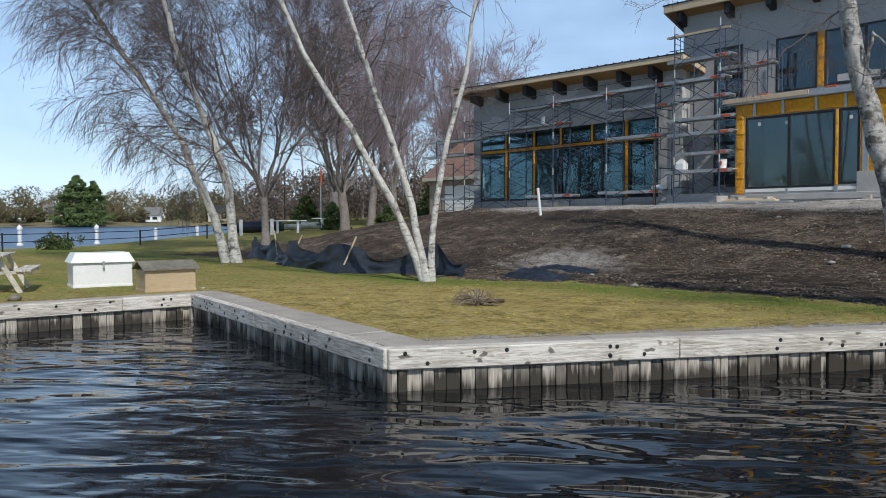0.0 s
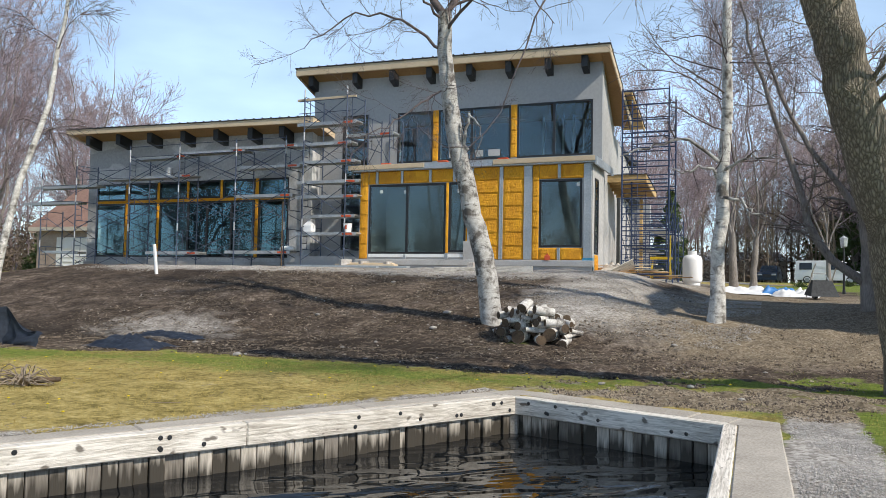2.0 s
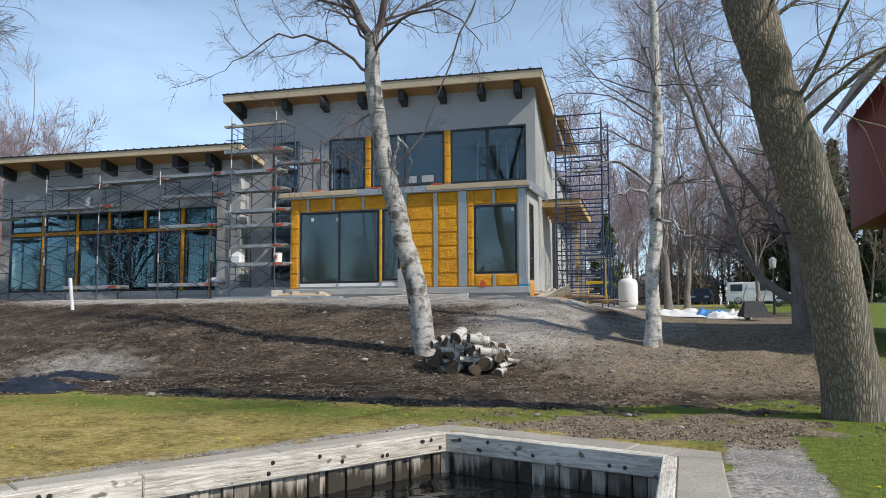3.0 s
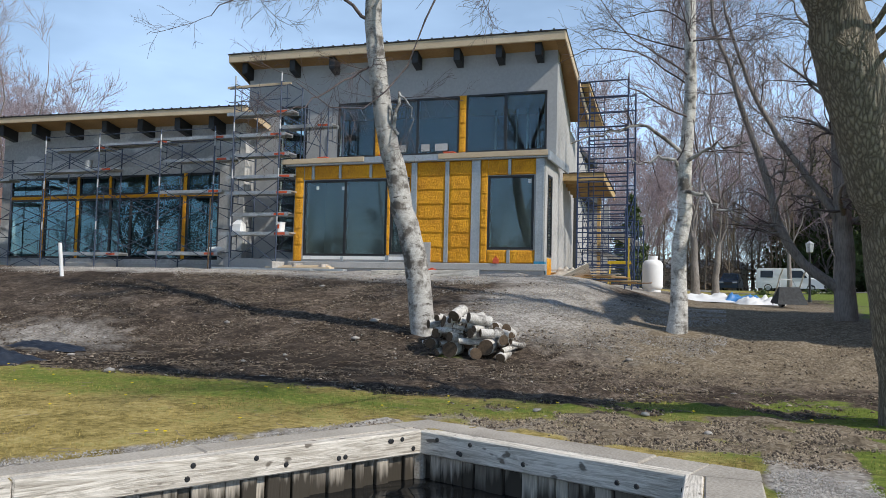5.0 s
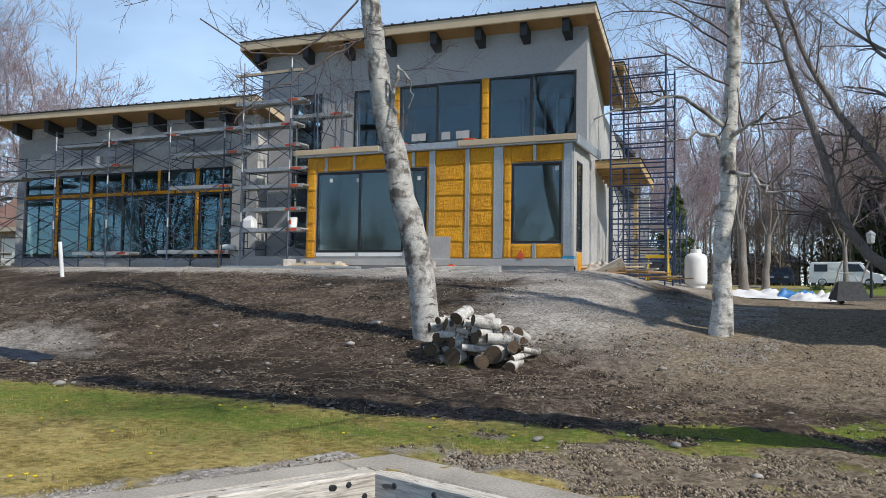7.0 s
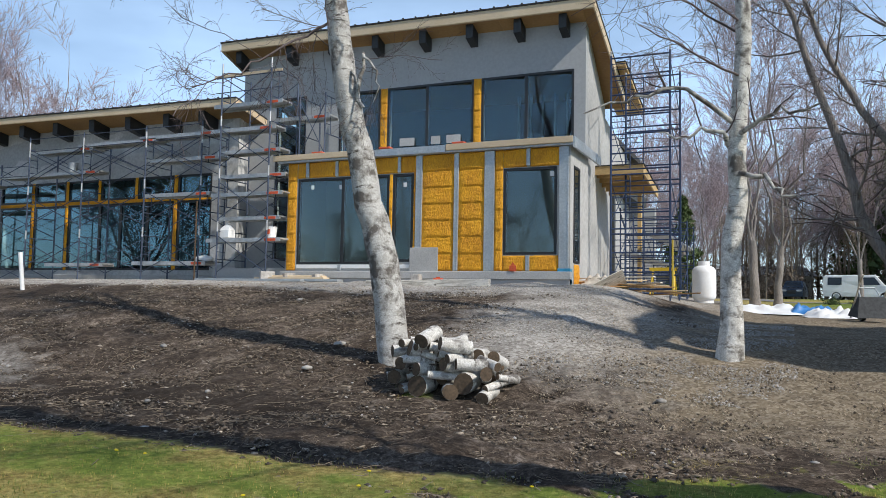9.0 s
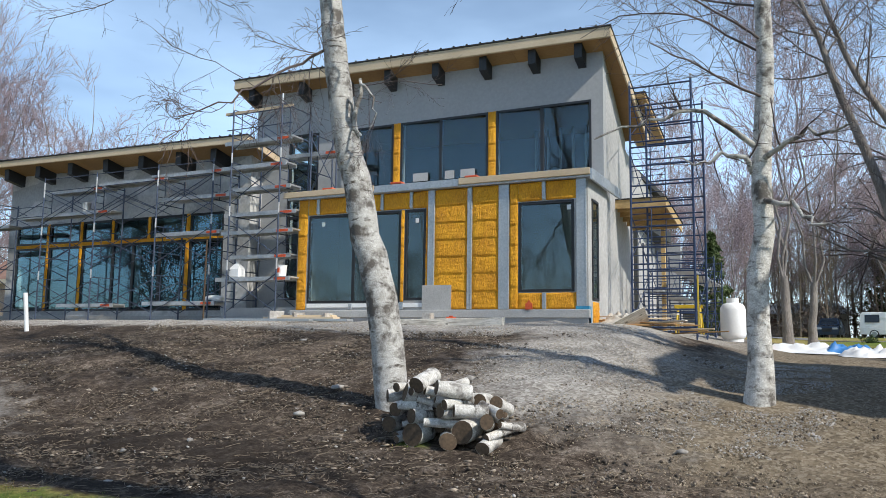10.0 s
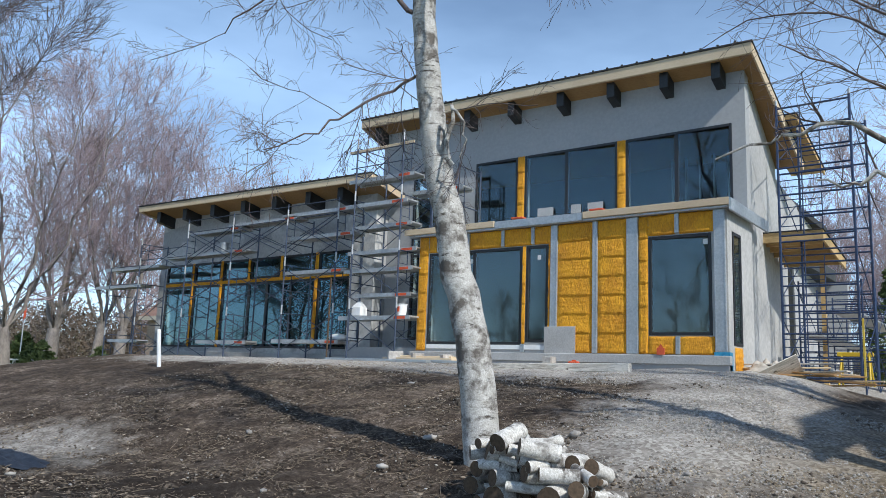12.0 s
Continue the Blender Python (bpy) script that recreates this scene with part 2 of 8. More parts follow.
def timber_material():
    """Sun-bleached timber: long wandering grain, dark checks and knots."""
    m, nt, b = nodes_of("weathered_timber")
    v = place(nt, (0.8, 7, 7))
    g = nt.nodes.new("ShaderNodeTexNoise")
    g.inputs["Scale"].default_value, g.inputs["Detail"].default_value, g.inputs["Roughness"].default_value, g.inputs["Distortion"].default_value = 1.6, 5, 0.6, 1.6
    wire(nt, v, g.inputs["Vector"])
    lines = maths(nt, "PINGPONG", maths(nt, "MULTIPLY", g.outputs["Fac"], 9.0), 1.0)
    fine = noise_node(nt, place(nt, (3, 60, 60)), 1.0, 4, 0.6)
    blot = noise_node(nt, place(nt), 1.1, 4)
    knot = noise_node(nt, place(nt, (4.2, 9, 9)), 1.3, 2.0, 0.4)
    fac = maths(nt, "ADD", maths(nt, "MULTIPLY", lines, 0.17), maths(nt, "ADD", maths(nt, "MULTIPLY", fine, 0.58), maths(nt, "MULTIPLY", blot, 0.4)))
    col = ramp(nt, fac, [(0.28, (0.15, 0.125, 0.10)), (0.46, (0.44, 0.395, 0.33)), (0.70, (0.82, 0.765, 0.68))])
    col = mix(nt, ramp(nt, knot, [(0.665, (0, 0, 0)), (0.72, (0.85, 0.85, 0.85))]), col, (0.10, 0.08, 0.06))
    wire(nt, col, b.inputs["Base Color"])
    b.inputs["Roughness"].default_value = 0.9
    bumped(nt, b, fac, 0.7, 0.012)
    return m


def sheet_material():
    """Pale weathered boards, dark towards the water in ragged streaks: wetness plus painted shade."""
    m, nt, b = nodes_of("wet_shaded_sheet_piling")
    v = place(nt, obj=False)
    streak = noise_node(nt, place(nt, (16, 16, 0.7), False), 1.0, 4, 0.6)
    fine = noise_node(nt, place(nt, (60, 60, 5), False), 1.0, 3)
    zz = nt.nodes.new("ShaderNodeSeparateXYZ")
    wire(nt, v, zz.inputs[0])
    darkened = maths(nt, "ADD", maths(nt, "MULTIPLY_ADD", zz.outputs["Z"], -4.0, 1.42), maths(nt, "MULTIPLY", maths(nt, "SUBTRACT", streak, 0.5), 2.0))
    dry = ramp(nt, fine, [(0.3, (0.34, 0.30, 0.245)), (0.7, (0.64, 0.575, 0.485))])
    r = nt.nodes.new("ShaderNodeObjectInfo").outputs["Random"]
    dry = mix(nt, maths(nt, "MULTIPLY", maths(nt, "GREATER_THAN", r, 0.72), 0.75), dry, (0.12, 0.10, 0.08))
    darkened = maths(nt, "ADD", darkened, maths(nt, "MULTIPLY_ADD", maths(nt, "FRACT", maths(nt, "MULTIPLY", r, 7.0)), 1.0, -0.5))
    wire(nt, mix(nt, ramp(nt, darkened, [(0.2, (0, 0, 0)), (0.8, (1, 1, 1))]), dry, (0.052, 0.043, 0.031)), b.inputs["Base Color"])
    b.inputs["Roughness"].default_value = 0.6
    bumped(nt, b, fine, 0.4, 0.01)
    return m


def glass_material(name, tint, gloss, ior):
    """Coated window glass with a tinted reflection."""
    m, nt, b = nodes_of(name)
    b.inputs["Base Color"].default_value = (*tint, 1)
    b.inputs["Roughness"].default_value = 0.01
    b.inputs["IOR"].default_value = ior
    b.inputs["Specular Tint"].default_value = (*gloss, 1)
    b.inputs["Transmission Weight"].default_value = 1.0
    return m


BIRCH_OLD = bark_birch("lichened_birch_bark", 0.48, 0.70)
GROUND, WATER, BIRCH, WILLOW, GLASS = ground_material(), water_material(), bark_birch(pale=0.9), bark_rough(), glass_material("window_glass", (0.52, 0.66, 0.67), (0.70, 0.88, 1.0), 1.68)
GLASS_TEAL = glass_material("teal_window_glass", (0.36, 0.62, 0.70), (0.55, 0.88, 1.0), 1.9)
TWIG = surf("twig", (0.075, 0.058, 0.055), (0.18, 0.142, 0.136), 20, 2, 0.9, bump=0)
TWIG_RED = surf("reddish_twig", (0.25, 0.19, 0.205), (0.50, 0.40, 0.42), 20, 2, 0.9, bump=0)
TWIG_TAN = surf("tan_twig", (0.17, 0.132, 0.095), (0.36, 0.29, 0.215), 20, 2, 0.9, bump=0)
BARK_GREY = surf("grey_bark", (0.15, 0.13, 0.118), (0.38, 0.335, 0.305), 14, 2, 0.95, bump=0.8, stretch=(3, 3, 0.5), dist=0.05)
CEDAR = surf("cedar_foliage", (0.03, 0.052, 0.016), (0.105, 0.145, 0.046), 9, 1.2, 0.9, bump=0)
TIMBER = timber_material()
SHEET = sheet_material()
CONCRETE = surf("concrete_cap", (0.26, 0.23, 0.19), (0.56, 0.51, 0.44), 45, 1.6, 0.92, bump=0.35, obj=False)
PARGE = surf("grey_wall_coat", (0.345, 0.347, 0.347), (0.42, 0.422, 0.42), 12, 0.5, 0.9, bump=0.08, obj=False)
# Lighter copy of the wall coat; sunlight on the side wall is put in.
PARGE_SUNLIT = surf("sunlit_wall_coat", (0.34, 0.335, 0.325), (0.54, 0.53, 0.515), 9, 0.6, 0.9, bump=0.15, obj=False)


def patched_coat():
    """Grey wall coat with ragged areas of a paler tone."""
    m, nt, b = nodes_of("patched_wall_coat")
    v = place(nt, obj=False)
    big, fine = noise_node(nt, place(nt, (0.32, 1, 0.75), False), 1.0, 3.0, 0.5), noise_node(nt, v, 12, 5)
    grey = ramp(nt, fine, [(0.33, (0.335, 0.337, 0.337)), (0.67, (0.43, 0.432, 0.43))])
    pale = ramp(nt, fine, [(0.33, (0.46, 0.46, 0.45)), (0.67, (0.60, 0.595, 0.58))])
    wire(nt, mix(nt, ramp(nt, big, [(0.515, (0, 0, 0)), (0.53, (1, 1, 1))]), grey, pale), b.inputs["Base Color"])
    b.inputs["Roughness"].default_value = 0.9
    bumped(nt, b, fine, 0.15, 0.01)
    return m


PARGE_PATCHED = patched_coat()
SOFFIT = surf("plywood", (0.27, 0.145, 0.05), (0.45, 0.27, 0.11), 6, 0.8, 0.7, bump=0.1, stretch=(1.5, 16, 6), vary=0.25)
FASCIA = surf("pale_lumber", (0.55, 0.42, 0.27), (0.74, 0.60, 0.42), 7, 1.0, 0.75, bump=0.15, stretch=(1.2, 18, 18), vary=0.15)
SHINGLE = surf("roof_edge", (0.02, 0.02, 0.022), (0.06, 0.06, 0.062), 30, 2, 0.9, bump=0.4)
BLACK = surf("black_paint", (0.012, 0.013, 0.014), (0.03, 0.031, 0.033), 25, 2, 0.5, bump=0.05)
FRAME = surf("black_window_frame", (0.012, 0.013, 0.015), (0.024, 0.025, 0.028), 20, 2, 0.4, bump=0)
FOAM = surf("spray_foam", (0.58, 0.215, 0.005), (1.0, 0.49, 0.02), 11, 1.3, 0.7, bump=1.0, stretch=(4, 4, 1.2), dist=0.035, obj=False)
STEEL = surf("galvanised_steel", (0.34, 0.37, 0.39), (0.56, 0.585, 0.60), 18, 1.5, 0.45, 0.55, bump=0.1)
SILL = surf("sill_concrete", (0.36, 0.35, 0.335), (0.55, 0.54, 0.52), 30, 1.5, 0.9, bump=0.2, obj=False)
SCAF = surf("blue_grey_tube", (0.03, 0.042, 0.07), (0.10, 0.125, 0.18), 14, 3, 0.45, 0.3, bump=0.1)
SCAF_BLUE = surf("blue_tube", (0.015, 0.03, 0.075), (0.05, 0.08, 0.16), 14, 3, 0.5, 0.3, bump=0.1)
PLANK = surf("aluminium_plank", (0.38, 0.39, 0.40), (0.62, 0.63, 0.63), 12, 2, 0.5, 0.6, bump=0.1)
ORANGE = surf("orange_tag", (0.55, 0.07, 0.025), (0.78, 0.14, 0.05), 20, 3, 0.6, bump=0)
RED = surf("red_siding", (0.17, 0.012, 0.012), (0.29, 0.025, 0.022), 12, 1, 0.6, bump=0.1)
WHITE = surf("white_paint", (0.80, 0.80, 0.785), (0.90, 0.90, 0.885), 18, 2, 0.5, bump=0.05)
CREAM = surf("pale_siding", (0.50, 0.45, 0.36), (0.66, 0.60, 0.50), 18, 2, 0.7, bump=0.1)
BRICK = surf("brown_brick", (0.13, 0.075, 0.055), (0.30, 0.185, 0.14), 16, 2, 0.9, bump=0.3, vary=0.3)
TARP = surf("dark_mesh_fabric", (0.006, 0.009, 0.016), (0.035, 0.045, 0.065), 12, 2, 0.55, bump=0.3)
ROCK = surf("pale_stone", (0.25, 0.23, 0.21), (0.55, 0.52, 0.48), 14, 3, 0.95, bump=0.5, vary=0.4)
GRIT = surf("tan_grit", (0.19, 0.145, 0.095), (0.50, 0.415, 0.305), 14, 3, 0.95, bump=0.3, vary=0.5)
CHIP = surf("wood_chip", (0.22, 0.17, 0.125), (0.58, 0.49, 0.39), 14, 3, 0.95, bump=0.2, vary=0.5)
CANVAS = surf("canvas", (0.34, 0.30, 0.25), (0.58, 0.53, 0.46), 9, 2, 0.9, bump=0.3)
CLOD = surf("soil_clod", (0.025, 0.019, 0.014), (0.20, 0.158, 0.12), 20, 3, 0.98, bump=0.6, vary=0.5)
# Shade on the sawn log ends is put into this dark brown.
LOGEND = surf("shade_dark_cut_wood", (0.05, 0.034, 0.022), (0.16, 0.108, 0.066), 24, 5, 0.9, bump=0.3, vary=0.3)
LOGBARK = bark_birch("cut_birch_bark", 0.53, 0.92)
BLADE = surf("dry_grass_blade", (0.26, 0.19, 0.045), (0.60, 0.46, 0.145), 3, 0.9, 0.85, bump=0, vary=0.5, obj=False)
BLADE_GREEN = surf("green_grass_blade", (0.07, 0.115, 0.014), (0.22, 0.275, 0.048), 3, 0.9, 0.85, bump=0, vary=0.4, obj=False)
# Room dimness is put into this near-black drywall colour.
INTERIOR = surf("shade_toned_drywall", (0.03, 0.034, 0.036), (0.07, 0.076, 0.078), 6, 0.5, 0.9, bump=0)
ASPHALT = surf("asphalt", (0.16, 0.155, 0.15), (0.26, 0.255, 0.25), 40, 1.5, 0.95, bump=0.2, obj=False)

# ---- mesh tools ----


class Build:
    """Gathers vertices and faces of one mesh."""

    def __init__(self):
        self.v, self.f = [], []

    def add(self, verts, faces, m=None):
        k = len(self.v)
        self.v += [tuple(m @ Vector(p)) for p in verts] if m else [tuple(p) for p in verts]
        self.f += [tuple(i + k for i in f) for f in faces]
        return self

    def box(self, lo, hi, bevel=0.0, m=None):
        (x0, y0, z0), (x1, y1, z1) = lo, hi
        if bevel <= 0:
            vs = [(x, y, z) for x in (x0, x1) for y in (y0, y1) for z in (z0, z1)]
            return self.add(vs, [(0, 1, 3, 2), (4, 6, 7, 5), (0, 4, 5, 1), (2, 3, 7, 6), (0, 2, 6, 4), (1, 5, 7, 3)], m)
        b = min(bevel, (x1 - x0) * 0.45, (y1 - y0) * 0.45, (z1 - z0) * 0.45)
        vs, idx = [], {}
        for sx in (0, 1):
            for sy in (0, 1):
                for sz in (0, 1):
                    for ax in range(3):
                        p = [(x0, x1)[sx], (y0, y1)[sy], (z0, z1)[sz]]
                        for o in range(3):
                            if o != ax:
                                p[o] += b if (sx, sy, sz)[o] == 0 else -b
                        idx[sx, sy, sz, ax] = len(vs)
                        vs.append(p)
        fs = []
        for s in (0, 1):
            for ax in range(3):
                ring = [(0, 0), (1, 0), (1, 1), (0, 1)]
                key = lambda a, c: idx[((s, a, c), (a, s, c), (a, c, s))[ax] + (ax,)]
                q = [key(a, c) for a, c in ring]
                fs.append(q if (s == 1) == (ax != 1) else q[::-1])
        for ax in range(3):
            for a in (0, 1):
                for c in (0, 1):
                    o = [i for i in range(3) if i != ax]
                    c0, c1 = [0, 0, 0], [0, 0, 0]
                    c0[o[0]] = c1[o[0]] = a
                    c0[o[1]] = c1[o[1]] = c
                    c1[ax] = 1
                    fs.append((idx[(*c0, o[0])], idx[(*c1, o[0])], idx[(*c1, o[1])], idx[(*c0, o[1])]))
        for sx in (0, 1):
            for sy in (0, 1):
                for sz in (0, 1):
                    fs.append(tuple(idx[sx, sy, sz, a] for a in range(3)))
        return self.add(vs, fs, m)

    def tube(self, pts, radii, sides=8, caps=True, m=None):
        pts = [Vector(p) for p in pts]
        if isinstance(radii, (int, float)):
            radii = [radii] * len(pts)
        vs, fs = [], []
        for i, p in enumerate(pts):
            d = (pts[min(i + 1, len(pts) - 1)] - pts[max(i - 1, 0)]).normalized()
            u = d.cross(Vector((0, 0, 1)) if abs(d.z) < 0.9 else Vector((1, 0, 0))).normalized()
            w = d.cross(u)
            for k in range(sides):
                a = 2 * math.pi * k / sides
                vs.append(p + (u * math.cos(a) + w * math.sin(a)) * radii[i])
        for i in range(len(pts) - 1):
            for k in range(sides):
                n = (k + 1) % sides
                fs.append((i * sides + k, i * sides + n, (i + 1) * sides + n, (i + 1) * sides + k))
        if caps:
            fs += [tuple(range(sides))[::-1], tuple(range(len(vs) - sides, len(vs)))]
        return self.add(vs, fs, m)

    def lathe(self, profile, sides=24, m=None):
        vs = [(r * math.cos(2 * math.pi * k / sides), r * math.sin(2 * math.pi * k / sides), z) for r, z in profile for k in range(sides)]
        fs = [(i * sides + k, i * sides + (k + 1) % sides, (i + 1) * sides + (k + 1) % sides, (i + 1) * sides + k)
              for i in range(len(profile) - 1) for k in range(sides)]
        fs += [tuple(range(sides))[::-1], tuple(range(len(vs) - sides, len(vs)))]
        return self.add(vs, fs, m)

    def sheet(self, rows):
        """A quad sheet from rows of points."""
        n = len(rows[0])
        return self.add([p for r in rows for p in r],
                        [(i * n + j, i * n + j + 1, (i + 1) * n + j + 1, (i + 1) * n + j) for i in range(len(rows) - 1) for j in range(n - 1)])

    def mesh(self, name, material, smooth=False):
        me = bpy.data.meshes.new(name)
        me.from_pydata(self.v, [], self.f)
        bm = bmesh.new()
        bm.from_mesh(me)
        bmesh.ops.recalc_face_normals(bm, faces=bm.faces)
        bm.to_mesh(me)
        bm.free()
        me.materials.append(material)
        if smooth:
            me.shade_smooth()
        return me


def thing(name, label, category, group="", at=(0, 0, 0), kind=""):
    ob = new(name)
    ob.location = at
    return tagged(ob, label, category, group, kind)


def part(name, b, material, parent, label="", smooth=False):
    ob = new(name, b if isinstance(b, bpy.types.Mesh) else b.mesh(name, material, smooth))
    if parent is not None:
        ob.parent = parent
    return tagged(ob, label)


def arrays_mesh(name, verts, faces, material, smooth=False):
    """A mesh from numpy arrays of vertices and faces with one corner count."""
    me = bpy.data.meshes.new(name)
    n, c = faces.shape
    me.vertices.add(len(verts))
    me.vertices.foreach_set("co", verts.astype(np.float32).ravel())
    me.loops.add(n * c)
    me.loops.foreach_set("vertex_index", faces.astype(np.int32).ravel())
    me.polygons.add(n)
    me.polygons.foreach_set("loop_start", np.arange(0, n * c, c, dtype=np.int32))
    me.update(calc_edges=True)
    me.materials.append(material)
    if smooth:
        me.shade_smooth()
    return me


# ---- the lie of the land ----
LAWN, LEVEL = 0.56, 0.10
A, B, C = (-5.88, 4.48), (-2.37, 10.47), (0.21, 9.66)
W1, W2 = (-13.22, 5.55), (-13.5, 2.43)
SHORE = [(0.42, -20.0), (0.34, 3.0), C, B, A, W1, W2, (-13.8, -3.0), (-15, -9), (-28, -14), (-40, -6), (-41, 4), (-44, 13),
         (-50, 24), (-85, 48), (-160, 88), (-230, 122), (-262, 122), (-272, 90), (-280, 50), (-285, 0), (-270, -120), (-150, -90), (-70, -44), (-30, -28), (-12, -24)]


def smooth(a, b, x):
    t = np.clip((x - a) / (b - a), 0, 1)
    return t * t * (3 - 2 * t)


def height(x, y):
    """Lawn, the mound that rises to the house, and the slow rise to the road behind."""
    x, y = np.asarray(x, float), np.asarray(y, float)
    toe = 13.2 + 1.2 * smooth(-3, 1.5, x) - 0.9 * smooth(-9, -13, x) * 1.0
    ys = y - toe
    mound = np.interp(ys, [0, 1.8, 2.9, 3.8, 5.5, 7.2, 9.3, 11.2, 13, 30, 60, 200],
                      [0, 0.10, 0.27, 0.55, 0.93, 1.32, 1.66, 1.86, 1.92, 1.75, 1.95, 2.4])
    east = np.interp(ys, [0, 1.5, 2.6, 4.5, 6.5, 9, 12, 20, 30, 60, 200], [0, 0.06, 0.16, 0.55, 0.86, 1.0, 1.07, 1.22, 1.4, 1.85, 2.4])
    k = smooth(-4.2, -0.2, x)
    z = mound * (1 - k) + east * k
    far_east = smooth(3.0, 9.0, x)
    z = z * (1 - far_east) + np.interp(y, [10, 20, 40, 60, 200], [0.05, 0.5, 1.5, 1.9, 2.4]) * far_east
    west = smooth(-24, -34, x)
    z = z * (1 - west * smooth(60, 20, y) * 0.75)
    return LAWN + z * (1 - 0.9 * smooth(-120, -220, x))


def zones(x, y):
    """Shares of grass, stone and fresh green at a place."""
    x, y = np.asarray(x, float), np.asarray(y, float)
    toe = 12.9 + 1.5 * smooth(-3, 1.5, x) - 1.2 * smooth(-9, -13, x)
    grass = 1 - smooth(toe - 0.35, toe + 0.35, y)
    wv = 0.35 * np.sin(x * 2.1) + 0.25 * np.sin(x * 4.7 + y * 3)
    w2 = np.sin(2.7 * x + 1.3 * y) + np.sin(5.1 * x - 3.7 * y + 1) + np.sin(6.3 * y + 1.1 * x + 2) + 0.7 * np.sin(9.1 * x + 7.3 * y)
    patch = np.exp(-(((x + 0.1) / 2.4) ** 2 + ((y - 11.6 - 0.3 * wv - 0.2 * x) / (1.05 + 0.2 * wv)) ** 2)) * np.clip(1 + 0.16 * w2, 0.3, 1.4)
    grass = grass * (1 - 1.1 * smooth(0.2, 0.8, patch))
    grass = np.maximum(grass, 0.75 * np.exp(-(((x - 1.6) / 2.2) ** 2 + ((y - 14.5 - 0.25 * wv) / 0.75) ** 2)) * np.clip(1 + 0.2 * w2, 0.2, 1.3))
    grass = grass * (1 - 0.8 * smooth(-3.2, -1.4, x) * smooth(11.4, 12.2, y) * (1 - smooth(2.6, 3.6, x)) * smooth(-0.5, 1.1, w2))
    grass = np.maximum(grass, 0.8 * np.exp(-(((x + 4.05) / 0.3) ** 2 + ((y - 15.95) / 0.22) ** 2)))
    grass = np.maximum(grass, smooth(3.0, 4.5, x))
    grass = np.maximum(grass, smooth(-15, -19, x) * (1 - smooth(11.5, 13.0, y)))
    grass = np.maximum(grass, smooth(-28, -33, x))
    grass = np.maximum(grass, smooth(40, 43, y))
    stone = smooth(21.0, 23.5, y) * smooth(-24, -21, x) * (1 - smooth(-3.5, -1.5, x))
    stone = np.maximum(stone, 1.0 * np.exp(-(((x + 2.7) / 2.3) ** 2 + ((y - 20.2) / 3.5) ** 2)))
    stone = np.maximum(stone, 0.85 * np.exp(-(((x - 0.3) / 2.7) ** 2 + ((y - 17.4) / 2.1) ** 2)))
    stone = np.maximum(stone, 0.6 * np.exp(-(((x + 12.5) / 2.6) ** 2 + ((y - 15.2) / 1.6) ** 2)))
    stone = np.maximum(stone, 0.72 * smooth(0.06, 0.5, patch))
    stone = np.maximum(stone, 0.8 * smooth(-2.6, -0.6, x) * smooth(15.2, 17.0, y) * (1 - smooth(31, 35, y)))
    ab = ((B[0] - A[0]) * (y - A[1]) - (B[1] - A[1]) * (x - A[0])) / 6.94
    strip = np.exp(-((ab - 0.60) / 0.17) ** 2) * (x > A[0] - 0.4) * (y < 10.9)
    stone = np.maximum(stone, strip)
    grass = grass * (1 - 0.9 * strip)
    lane = smooth(0.7, 0.85, x) * (1 - smooth(1.35, 1.75, x)) * (1 - smooth(11.0, 11.7, y))
    stone = np.maximum(stone, lane)
    grass = grass * (1 - smooth(0.3, 0.6, lane))
    green = np.exp(-((y - toe + 0.9) / 1.1) ** 2) * 0.75
    green = np.maximum(green, smooth(-0.6, 1.6, x) * 0.95)
    green = np.maximum(green, np.exp(-((x + 4.05) ** 2 + (y - 15.95) ** 2)))
    green = np.maximum(green, 0.45 * smooth(-13, -15, x))
    return np.clip(grass, 0, 1), np.clip(stone, 0, 1), np.clip(green, 0, 1)


def shaded_soil(x, y):
    """Share of soil darkened for soft tree shade along the foot of the mound."""
    return np.clip(np.exp(-((y - 14.3 - 0.06 * (x + 8)) / 1.5) ** 2) * smooth(-1.5, -5.5, x) + 0.7 * np.exp(-(((x + 15) / 3.5) ** 2 + ((y - 20.0) / 1.3) ** 2)), 0, 1)


